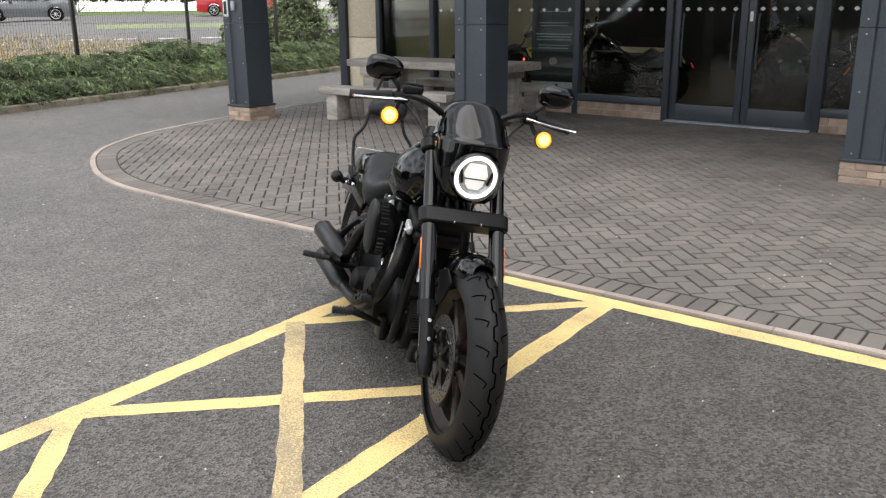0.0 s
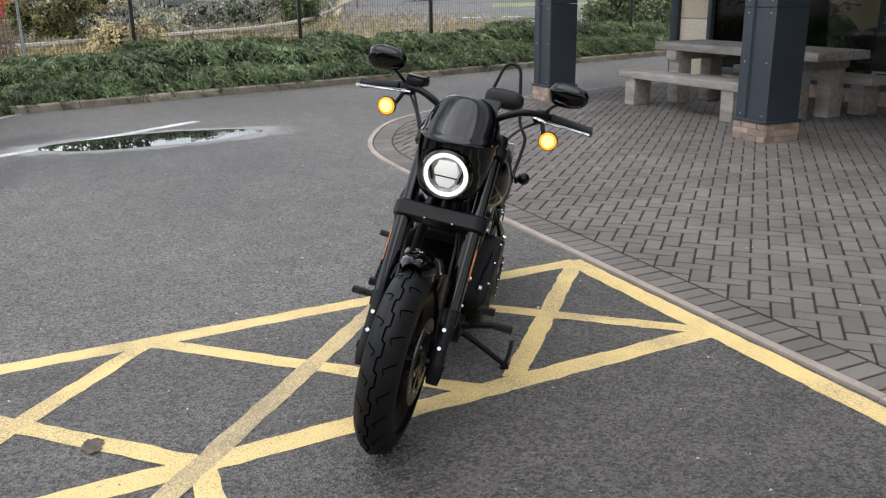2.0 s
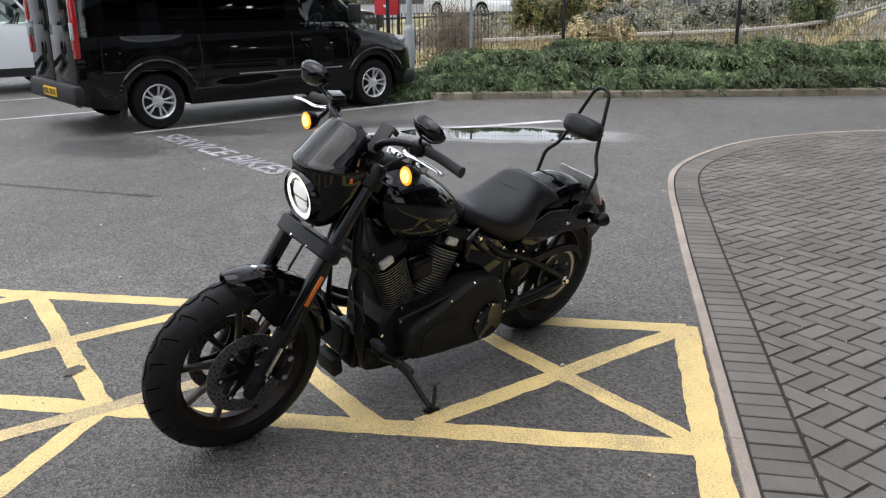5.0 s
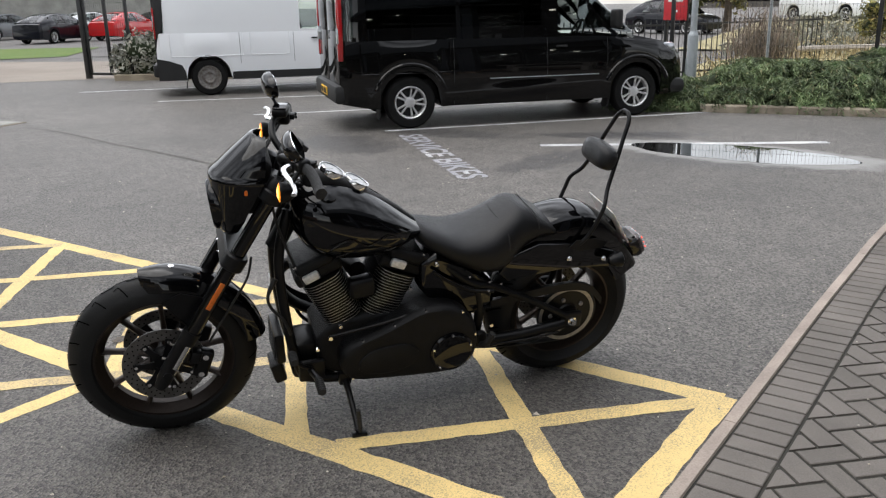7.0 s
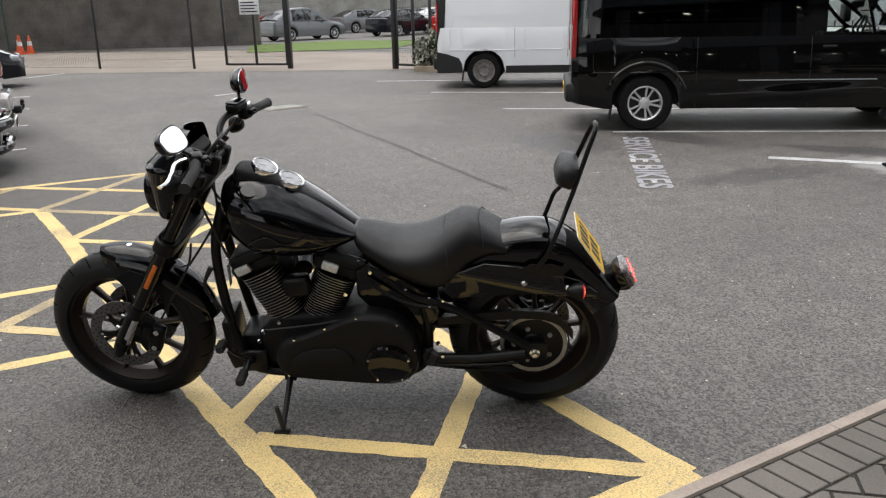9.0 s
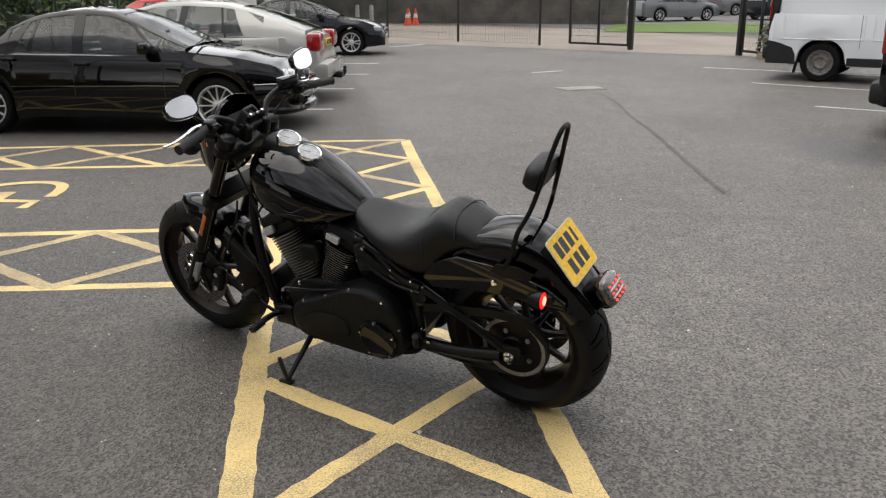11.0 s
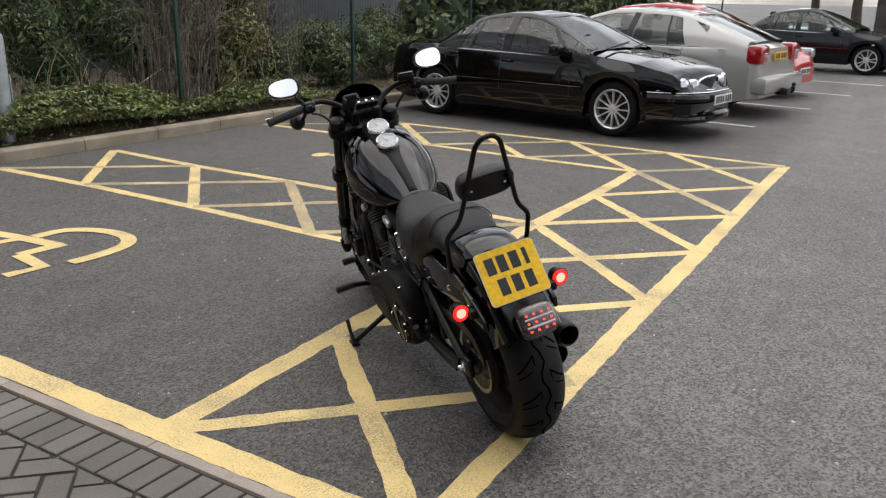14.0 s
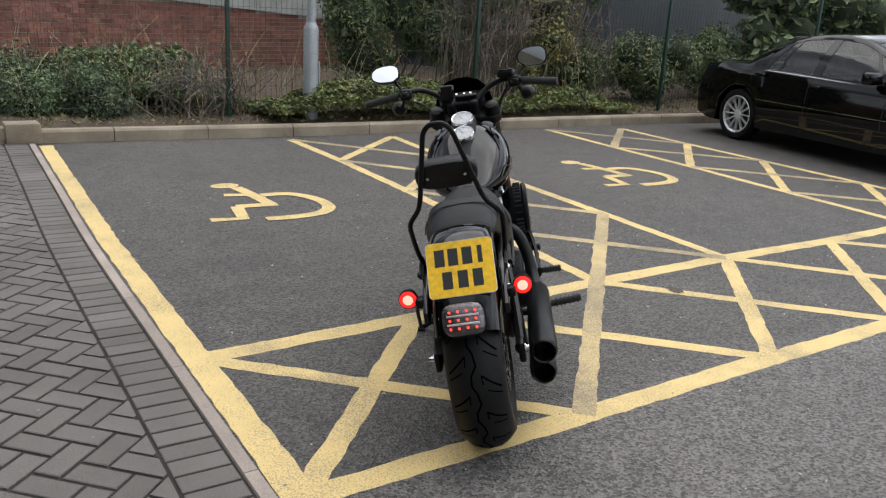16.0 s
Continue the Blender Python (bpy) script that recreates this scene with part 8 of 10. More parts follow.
def fork_leg(s):
    y = s * 0.127
    bm = bmesh.new()
    add_cyl(bm, (fk(1.03), y, 1.03), (fk(0.76), y, 0.76), 0.026, seg=24)
    add_cyl(bm, (fk(0.76), y, 0.76), (fk(0.47), y, 0.47), 0.0285, seg=24)
    bp("fork_tube", bm, "bike_gloss", label="gloss black fork tube", front=True)
    bm = bmesh.new()
    add_cyl(bm, (fk(0.50), y, 0.50), (fk(0.455), y, 0.455), 0.033, 0.031, 24)
    bp("fork_collar", bm, "bike_satin", front=True)
    bm = bmesh.new()
    add_cyl(bm, (fk(0.47, -0.006), y, 0.47), (fk(0.335, -0.006), y, 0.335), 0.0215, seg=20)
    bp("fork_slider", bm, "slider", label="polished fork slider", front=True)
    bm = bmesh.new()
    add_tube(bm, [(fk(0.50, 0.010), y, 0.50), (fk(0.42, 0.011), y, 0.42), (fk(0.34, 0.010), y, 0.34)], [0.024, 0.0235, 0.024], 14, 3)
    bp("slider_cover", bm, "bike_satin", label="black slider cover", front=True)
    bm = bmesh.new()
    add_tube(bm, [(fk(0.362), y, 0.362), (fk(0.34, 0.004), y, 0.34), (fk(0.305, 0.0), y, 0.305), (fk(0.275), y, 0.275)], [0.024, 0.028, 0.028, 0.020], 14, 4)
    add_tube(bm, [(fk(0.40, -0.03), y - s * 0.012, 0.41), (fk(0.36, -0.045), y - s * 0.015, 0.37)], 0.018, 8, 2)
    bp("axle_foot", bm, "bike_satin", label="black axle casting", front=True)
    for z in (0.44, 0.385):
        bm = bmesh.new()
        add_cyl(bm, (fk(z, 0.034), y, z + 0.012), (fk(z, 0.046), y, z + 0.018), 0.007, seg=8)
        bp("pinch_bolt", bm, "chrome", front=True)
    bm = bmesh.new()
    add_cyl(bm, (1.60, y * 0.7, 0.335), (1.60, y + s * 0.03, 0.335), 0.016, seg=12)
    bp("axle_nut", bm, "bike_satin", front=True)
    # caliper
    bm = bmesh.new()
    add_box(bm, (0.055, 0.045, 0.115), pose(1.475, s * 0.088, 0.335, 0, -20, 0), 0.014, 3)
    add_box(bm, (0.04, 0.05, 0.05), pose(1.50, s * 0.098, 0.375, 0, -20, 0), 0.01)
    cal = bp("brake_caliper", bm, "bike_satin", label="black brake caliper", front=True)
    for z in (0.30, 0.37):
        bm = bmesh.new()
        add_cyl(bm, (1.475 + (z - 0.335) * -0.3, s * 0.108, z), (1.475 + (z - 0.335) * -0.3, s * 0.116, z), 0.011, seg=10)
        part("caliper_bolt", bm, "chrome", cal)
    # fork cap
    bm = bmesh.new()
    add_lathe(bm, [(0.034, -0.02), (0.036, 0.012), (0.030, 0.03), (0.018, 0.034), (0.0, 0.034)], Matrix.Translation((fk(1.03), y, 1.03)) @ Euler((0, radians(-31), 0)).to_matrix().to_4x4(), 20)
    bp("fork_cap", bm, "bike_satin", front=True)
    # amber side reflector
    bm = bmesh.new()
    d = Vector((0.60, 0, -1)).normalized()
    c = Vector((fk(0.645), y + s * 0.0285, 0.645))
    add_box(bm, (0.018, 0.005, 0.115), Matrix.Translation(c) @ Euler((0, radians(-31), 0)).to_matrix().to_4x4(), 0.003)
    bp("side_reflector", bm, "amber", label="orange side reflector", front=True)


mirrored(fork_leg)
for nm, z, hgt, wd in (("lower_yoke", 0.765, 0.058, 0.07), ("upper_yoke", 1.0, 0.045, 0.06)):
    bm = bmesh.new()
    ht = math.radians(31)
    outline = []
    for k in range(24):
        a = 2 * math.pi * k / 24
        sx = math.copysign(1, math.cos(a))
        outline.append((0.043 * math.sin(a), sx * 0.127 + 0.043 * math.cos(a)))
    m_ = Matrix.Translation((fk(z), 0, z)) @ Euler((0, -ht, 0)).to_matrix().to_4x4()
    add_rings(bm, [[m_ @ Vector((x * k, y * (1 - (1 - k) * 0.3), d)) for x, y in outline] for d, k in ((-hgt / 2, 0.9), (-hgt / 2 + 0.006, 1.0), (hgt / 2 - 0.006, 1.0), (hgt / 2, 0.9))], True, True)
    bp(nm, bm, "bike_satin", label="black fork yoke", front=True)
for s in (1, -1):
    bolt(bike, fk(0.765) + 0.045, s * 0.05, 0.765, 1, 0.007, front=True)
bm = bmesh.new()
add_cyl(bm, (1.19, 0, 0.74), (1.06, 0, 0.98), 0.035, seg=20)
bp("steering_head", bm, "bike_satin")

# front mudguard
bm = bmesh.new()
rings = []
c0 = Vector((1.60, 0, 0.335))
for a in np.linspace(radians(79), radians(169), 26):
    e = min(1, (a - radians(79)) / 0.22)
    rr = 0.352
    hwid = 0.072 * (0.55 + 0.45 * math.sqrt(max(0.0, e)))
    ring = []
    for q in np.linspace(-1, 1, 11):
        dr = 0.016 * (1 - q * q) - (0.055 if abs(q) > 0.95 else 0.02 * abs(q) ** 3)
        ring.append(c0 + Vector((math.cos(a) * (rr + dr), hwid * q, math.sin(a) * (rr + dr))))
    for q in np.linspace(1, -1, 11):
        dr = 0.012 * (1 - q * q) - (0.055 if abs(q) > 0.95 else 0.02 * abs(q) ** 3) - 0.004
        ring.append(c0 + Vector((math.cos(a) * (rr + dr), hwid * 0.96 * q, math.sin(a) * (rr + dr))))
    rings.append(ring)
close_ends(bm, add_rings(bm, rings, True, False))
fend = bp("front_mudguard", bm, "bike_gloss", label="gloss black mudguard", front=True, smooth=50)
bm = bmesh.new()
add_lathe(bm, [(0.0, 0.0), (0.011, 0.0), (0.011, 0.003), (0.008, 0.004), (0.0, 0.004)], Matrix.Translation((1.60 + math.cos(radians(97)) * 0.3665, 0, 0.335 + math.sin(radians(97)) * 0.3665)) @ Euler((0, radians(-5), 0)).to_matrix().to_4x4(), 20)
part("emblem", bm, "chrome", fend, "small round silver emblem")
for s in (1, -1):
    bm = bmesh.new()
    xz_prism(bm, [(1.44, 0.60), (1.53, 0.63), (1.60, 0.60), (1.52, 0.50), (1.47, 0.48)], s * 0.078, s * 0.084)
    bp("mudguard_bracket", bm, "bike_satin", front=True)

# headlamp fairing
bm = bmesh.new()
levels = [(0.838, 0.07, 1.372, 1.335), (0.86, 0.10, 1.385, 1.318), (0.90, 0.118, 1.393, 1.297), (0.95, 0.13, 1.398, 1.275), (1.0, 0.138, 1.401, 1.25), (1.045, 0.142, 1.403, 1.225), (1.054, 0.141, 1.399, 1.222),
          (1.061, 0.136, 1.386, 1.22), (1.10, 0.128, 1.335, 1.215), (1.13, 0.113, 1.293, 1.213), (1.148, 0.094, 1.267, 1.209), (1.156, 0.076, 1.255, 1.207), (1.160, 0.05, 1.248, 1.205)]


def fairing_ring(z, a, xf, xr):
    ts = np.linspace(-radians(90), radians(90), 61)
    o = [Vector((xr + (xf - xr) * max(0.0, math.cos(t)) ** 0.72, a * math.sin(t), z)) for t in ts]
    i = [Vector((xr + (xf - xr - 0.006) * max(0.0, math.cos(t)) ** 0.72, (a - 0.005) * math.sin(t), z)) for t in ts[::-1]]
    return o + i


lv = np.array(levels)
fine_z = np.concatenate([np.linspace(0.838, 1.04, 30), [1.045, 1.054, 1.061, 1.07, 1.08, 1.09, 1.10, 1.115, 1.13, 1.14, 1.148, 1.152, 1.156, 1.158, 1.160]])
rings = [fairing_ring(z, *[float(np.interp(z, lv[:, 0], lv[:, k])) for k in (1, 2, 3)]) for z in fine_z]
for ring in rings:
    for p in ring:
        # round recess that takes the headlamp
        if math.hypot(p.y, p.z - 0.938) < 0.088:
            p.x -= 0.06
        # the visor's upper edge arches towards the middle
        lift = min(1.0, max(0.0, (p.z - 1.055) / 0.1))
        p.z += 0.024 * lift * max(0.0, 1 - (p.y / 0.12) ** 2)
close_ends(bm, add_rings(bm, rings, True, False))
fair = bp("headlamp_fairing", bm, "bike_gloss", label="gloss black quarter fairing", front=True, smooth=50)
HLM = Matrix.Translation((1.343, 0.0, 0.938)) @ Euler((0, radians(97), 0)).to_matrix().to_4x4()
bm = bmesh.new()
add_lathe(bm, [(0.0, -0.055), (0.06, -0.052), (0.088, -0.035), (0.094, -0.01), (0.094, 0.03), (0.090, 0.052), (0.083, 0.060), (0.079, 0.055), (0.077, 0.03)], HLM, 48)
hlm = bp("headlamp", bm, "bike_gloss", label="round LED headlamp, lit", front=True, smooth=50)
bm = bmesh.new()
add_lathe(bm, [(0.077, 0.040), (0.077, 0.050), (0.067, 0.054), (0.064, 0.048), (0.064, 0.040)], HLM, 48, True)
part("light_ring", bm, "white_lit", hlm, "glowing white ring", 40)
bm = bmesh.new()
add_lathe(bm, [(0.064, 0.048), (0.048, 0.036), (0.0, 0.030)], HLM, 40)
part("reflector", bm, "reflector", hlm, "silvery reflector", 40)
for nm, pts_, mt in (("led_bank", [(-0.048, -0.030), (-0.048, 0.030), (-0.012, 0.044), (0.004, 0.040), (0.004, -0.040), (-0.012, -0.044)], "lens_lit"),
                     ("lower_lens", [(0.010, -0.036), (0.010, 0.036), (0.030, 0.032), (0.046, 0.018), (0.046, -0.018), (0.030, -0.032)], "lens_lit")):
    bm = bmesh.new()
    add_rings(bm, [[HLM @ Vector((x * k, y * k, d)) for x, y in pts_] for d, k in ((0.036, 1.0), (0.048, 0.97), (0.050, 0.9))], True, True)
    part(nm, bm, mt, hlm, "", 40)
for sy in (1, -1):
    bm = bmesh.new()
    add_box(bm, (0.05, 0.007, 0.014), HLM @ Matrix.Translation((0.0, sy * 0.052, 0.045)) @ Euler((0, 0, radians(-14 * sy))).to_matrix().to_4x4(), 0.002)
    part("lens_frame", bm, "bike_satin", hlm)
bm = bmesh.new()
add_box(bm, (0.003, 0.078, 0.008), HLM @ Matrix.Translation((0.007, 0, 0.047)), 0.001)
part("lens_divider", bm, "bike_satin", hlm)
# inside of the fairing with instrument shelf
bm = bmesh.new()
xz_prism(bm, [(1.22, 0.92), (1.30, 0.92), (1.32, 1.0), (1.28, 1.07), (1.215, 1.12), (1.19, 1.09)], -0.10, 0.10, 0.02)
bp("fairing_liner", bm, "bike_wrinkle", label="black inner liner", front=True)
# small amber block on either side of the fairing
for s in (1, -1):
    bm = bmesh.new()
    add_box(bm, (0.014, 0.008, 0.022), pose(1.285, s * 0.134, 1.02, 0, 0, s * -12), 0.003)
    part("amber_block", bm, "amber", fair, "small amber block on the fairing")

# handlebar, controls, mirrors, levers, signals
bm = bmesh.new()
left = [(1.135, 0.0, 1.075), (1.135, 0.055, 1.078), (1.165, 0.115, 1.125), (1.155, 0.19, 1.158), (1.105, 0.265, 1.155), (1.085, 0.33, 1.143), (1.078, 0.43, 1.128)]
add_tube(bm, [(x, -y, z) for x, y, z in left[:0:-1]] + left, 0.0127, 12, 6)
bp("handlebar", bm, "bike_satin", label="satin black handlebar", front=True)
for s in (1, -1):
    bm = bmesh.new()
    add_box(bm, (0.05, 0.04, 0.075), pose(1.14, s * 0.052, 1.055, 0, -20, 0), 0.012, 3)
    bp("riser", bm, "bike_satin", front=True)


def controls(s):
    bm = bmesh.new()
    add_tube(bm, [(1.098, s * 0.285, 1.150), (1.086, s * 0.33, 1.143), (1.080, s * 0.42, 1.130), (1.078, s * 0.437, 1.128)], [0.0175, 0.0165, 0.0168, 0.019], 16, 4)
    bp("grip", bm, "grip", label="black rubber grip", front=True)
    bm = bmesh.new()
    add_box(bm, (0.045, 0.055, 0.05), pose(1.108, s * 0.25, 1.15, 0, 0, s * 18), 0.013, 3)
    add_box(bm, (0.02, 0.035, 0.022), pose(1.078, s * 0.25, 1.153, 0, 0, s * 18), 0.005)
    sw = bp("switch_housing", bm, "bike_satin", label="black switch housing", front=True)
    for k in range(3):
        bm = bmesh.new()
        add_box(bm, (0.008, 0.01, 0.01), pose(1.066, s * (0.237 + 0.014 * k), 1.152 + 0.008 * (k % 2)), 0.002)
        part("button", bm, "plastic", sw)
    bm = bmesh.new()
    add_tube(bm, [(1.15, s * 0.235, 1.148), (1.172, s * 0.27, 1.145), (1.158, s * 0.34, 1.137), (1.152, s * 0.40, 1.132), (1.160, s * 0.435, 1.130)], [0.011, 0.0095, 0.008, 0.007, 0.0095], 10, 5, flat=0.6)
    bp("lever", bm, "chrome", label="polished lever", front=True)
    # mirror with stem
    bm = bmesh.new()
    add_tube(bm, [(1.115, s * 0.265, 1.17), (1.135, s * 0.285, 1.195), (1.150, s * 0.318, 1.225)], 0.006, 8, 5)
    mir = bp("mirror", bm, "bike_satin", label="oval black mirror on a thin stem", front=True)
    mm = pose(1.142, s * 0.335, 1.245, 0, 0, 0) @ Euler((0, radians(31 if s > 0 else 7), s * radians(-6))).to_matrix().to_4x4()
    bm = bmesh.new()
    out = [(0.068 * math.copysign(abs(math.cos(t)) ** 0.75, math.cos(t)), 0.043 * math.copysign(abs(math.sin(t)) ** 0.75, math.sin(t)) * (1 - 0.16 * math.cos(t) * s)) for t in np.linspace(0, 2 * math.pi, 33)[:-1]]
    rings = [[mm @ Vector((d, s * y * k, z * k)) for y, z in out] for d, k in ((-0.010, 1.0), (0.0, 1.03), (0.014, 0.96), (0.026, 0.75), (0.032, 0.4))]
    add_rings(bm, rings, True, True)
    part("mirror_shell", bm, "bike_gloss", mir, "glossy black shell", 50)
    bm = bmesh.new()
    add_rings(bm, [[mm @ Vector((d, s * y * k, z * k)) for y, z in out] for d, k in ((-0.0105, 0.92), (-0.0125, 0.90))], True, True)
    part("mirror_glass", bm, "mirror", mir, "mirror glass", None)
    # turn signal on a short stalk
    bm = bmesh.new()
    add_tube(bm, [(1.125, s * 0.262, 1.13), (1.15, s * 0.275, 1.10), (1.165, s * 0.29, 1.083)], 0.008, 8, 3)
    add_lathe(bm, [(0.0, -0.035), (0.016, -0.033), (0.028, -0.018), (0.034, 0.004), (0.034, 0.014), (0.031, 0.016)], Matrix.Translation((1.175, s * 0.30, 1.083)) @ Euler((0, radians(90), 0)).to_matrix().to_4x4(), 24)
    sig = bp("front_indicator", bm, "bike_satin", label="round amber turn signal, lit", front=True)
    bm = bmesh.new()
    add_lathe(bm, [(0.031, 0.012), (0.031, 0.016), (0.022, 0.020)], Matrix.Translation((1.175, s * 0.30, 1.083)) @ Euler((0, radians(90), 0)).to_matrix().to_4x4(), 24)
    part("amber_ring", bm, "amber_lit", sig, "glowing amber rim", 40)
    bm = bmesh.new()
    add_lathe(bm, [(0.022, 0.020), (0.012, 0.023), (0.0, 0.024)], Matrix.Translation((1.175, s * 0.30, 1.083)) @ Euler((0, radians(90), 0)).to_matrix().to_4x4(), 24)
    part("amber_lens", bm, "amber_core", sig, "bright amber lens", 40)


mirrored(controls)
bm = bmesh.new()
add_box(bm, (0.055, 0.075, 0.03), pose(1.125, -0.215, 1.185, 0, 0, -14), 0.009, 3)
res = bp("brake_reservoir", bm, "bike_satin", label="black fluid reservoir", front=True)
bm = bmesh.new()
add_box(bm, (0.05, 0.07, 0.006), pose(1.125, -0.215, 1.203, 0, 0, -14), 0.002)
part("lid", bm, "bike_gloss", res)
bm = bmesh.new()
add_box(bm, (0.012, 0.062, 0.115), pose(1.125, 0.066, 1.125, 0, -42, 8), 0.004)
ph = bp("phone_holder", bm, "plastic", label="black phone holder", front=True)
for z in (-0.045, 0.045):
    for y in (-0.03, 0.03):
        bm = bmesh.new()
        add_box(bm, (0.03, 0.012, 0.02), pose(1.125, 0.066, 1.125, 0, -42, 8) @ Matrix.Translation((-0.012, y, z)), 0.004)
        part("clamp_arm", bm, "plastic", ph)
bm = bmesh.new()
add_box(bm, (0.02, 0.10, 0.02), pose(1.14, -0.02, 1.105, 0, -30, 0), 0.005)
bp("handlebar_clamp", bm, "bike_satin", front=True)
for y in (-0.045, -0.015, 0.02):
    bm = bmesh.new()
    add_cyl(bm, (1.13, y, 1.112), (1.125, y, 1.122), 0.006, seg=8)
    bp("clamp_bolt", bm, "slider", front=True)
# cables
for pts_, r in (([(1.11, 0.24, 1.13), (1.17, 0.17, 1.08), (1.20, 0.10, 0.95), (1.16, 0.09, 0.78), (1.10, 0.11, 0.62)], 0.005), ([(1.11, -0.24, 1.13), (1.18, -0.18, 1.06), (1.22, -0.13, 0.92), (1.24, -0.12, 0.75), (1.40, -0.10, 0.52), (1.48, -0.09, 0.40)], 0.005),
                ([(1.12, -0.22, 1.13), (1.20, -0.15, 1.02), (1.21, -0.08, 0.9), (1.12, -0.07, 0.78)], 0.005), ([(1.28, 0.06, 0.74), (1.30, 0.07, 0.66), (1.36, 0.075, 0.56), (1.45, 0.085, 0.42)], 0.0045)):
    bm = bmesh.new()
    add_tube(bm, pts_, r, 7, 8)
    bp("cable", bm, "plastic")

# fuel tank
def loft_x(bm, sections, m=28):
    """sections: (x, half width, top z, bottom z, z of widest point, roundness)"""
    rings = []
    for x, w_, zt, zb, zm, e in sections:
        ring = []
        for j in range(m):
            t = 2 * math.pi * j / m
            cy, sy = math.cos(t), math.sin(t)
            y = w_ * math.copysign(abs(cy) ** e, cy)
            z = zm + (zt - zm) * sy ** 1.0 if sy >= 0 else zm + (zm - zb) * math.copysign(abs(sy) ** 0.75, sy)
            ring.append((x, y, z))
        rings.append(ring)
    add_rings(bm, rings, True, True)


def refine(table, n):
    t = np.array(table, float)
    xs_ = np.linspace(0, len(t) - 1, n)
    k = np.arange(len(t))
    out = []
    for x in xs_:
        i = int(min(max(math.floor(x), 0), len(t) - 2))
        f = x - i
        p0, p1, p2, p3 = t[max(i - 1, 0)], t[i], t[i + 1], t[min(i + 2, len(t) - 1)]
        out.append(tuple(0.5 * ((2 * p1) + (p2 - p0) * f + (2 * p0 - 5 * p1 + 4 * p2 - p3) * f * f + (3 * p1 - p0 - 3 * p2 + p3) * f ** 3)))
    return out


TANK = [(1.135, 0.05, 0.955, 0.86, 0.90, 1.0), (1.125, 0.10, 0.975, 0.82, 0.885, 0.9), (1.09, 0.147, 0.995, 0.765, 0.87, 0.85), (1.03, 0.176, 1.004, 0.722, 0.86, 0.82), (0.95, 0.187, 0.99, 0.705, 0.845, 0.82),
        (0.86, 0.178, 0.945, 0.702, 0.825, 0.82), (0.77, 0.150, 0.885, 0.712, 0.80, 0.85), (0.70, 0.112, 0.83, 0.735, 0.785, 0.9), (0.65, 0.07, 0.79, 0.755, 0.775, 1.0), (0.635, 0.04, 0.78, 0.765, 0.772, 1.0)]
bm = bmesh.new()
loft_x(bm, refine(TANK, 40), 40)
tank = bp("fuel_tank", bm, "bike_gloss", label="gloss black teardrop fuel tank", smooth=60)
# console with the two gauges
CON = [(1.085, 0.038, 1.015, 0.95, 0.98, 0.6), (1.06, 0.055, 1.040, 0.95, 1.0, 0.6), (0.97, 0.058, 1.022, 0.94, 0.98, 0.6), (0.88, 0.055, 0.968, 0.90, 0.93, 0.6), (0.82, 0.040, 0.925, 0.86, 0.89, 0.6), (0.74, 0.026, 0.872, 0.82, 0.84, 0.6), (0.66, 0.020, 0.806, 0.77, 0.79, 0.6)]
bm = bmesh.new()
loft_x(bm, refine(CON, 24), 24)
bp("tank_console", bm, "bike_wrinkle", label="black console strip", smooth=50)
for x, z, nm in ((0.973, 1.022, "speedometer"), (0.883, 0.970, "tachometer")):
    m_ = Matrix.Translation((x, 0, z + 0.002)) @ Euler((0, radians(-28), 0)).to_matrix().to_4x4()
    bm = bmesh.new()
    add_lathe(bm, [(0.048, -0.02), (0.050, 0.004), (0.047, 0.010), (0.043, 0.008)], m_, 36)
    gz = bp(nm, bm, "chrome", label="round gauge with chrome bezel")
    bm = bmesh.new()
    add_lathe(bm, [(0.044, 0.006), (0.0, 0.006)], m_, 36)
    part("dial", bm, "dial", gz, "pale gauge face")
    bm = bmesh.new()
    for k in range(9):
        a = radians(-40 + k * 32.5)
        add_box(bm, (0.007, 0.0016, 0.0006), m_ @ Matrix.Rotation(a, 4, 'Z') @ Matrix.Translation((0.034, 0, 0.0068)))
    add_box(bm, (0.03, 0.002, 0.0006), m_ @ Matrix.Rotation(0.6, 4, 'Z') @ Matrix.Translation((0.012, 0, 0.0072)))
    part("dial_marking", bm, "ink", gz, "", None)
for s in (1, -1):
    bm = bmesh.new()
    add_lathe(bm, [(0.034, -0.01), (0.034, 0.006), (0.030, 0.011), (0.0, 0.012)], Matrix.Translation((1.01, s * 0.105, 0.972)) @ Euler((radians(-s * 22), radians(-16), 0)).to_matrix().to_4x4(), 28)
    part("filler_cap", bm, "bike_gloss", tank, "gloss black cap")
    bm = bmesh.new()
    add_tube(bm, [(1.02, s * 0.186, 0.80), (0.95, s * 0.191, 0.835), (0.88, s * 0.185, 0.80), (0.80, s * 0.165, 0.825), (0.74, s * 0.142, 0.79)], 0.0022, 5, 5)
    add_tube(bm, [(1.0, s * 0.186, 0.77), (0.90, s * 0.184, 0.79), (0.80, s * 0.163, 0.775)], 0.0018, 5, 5)
    part("tank_decal", bm, "decal", tank, "faint bronze line decal")

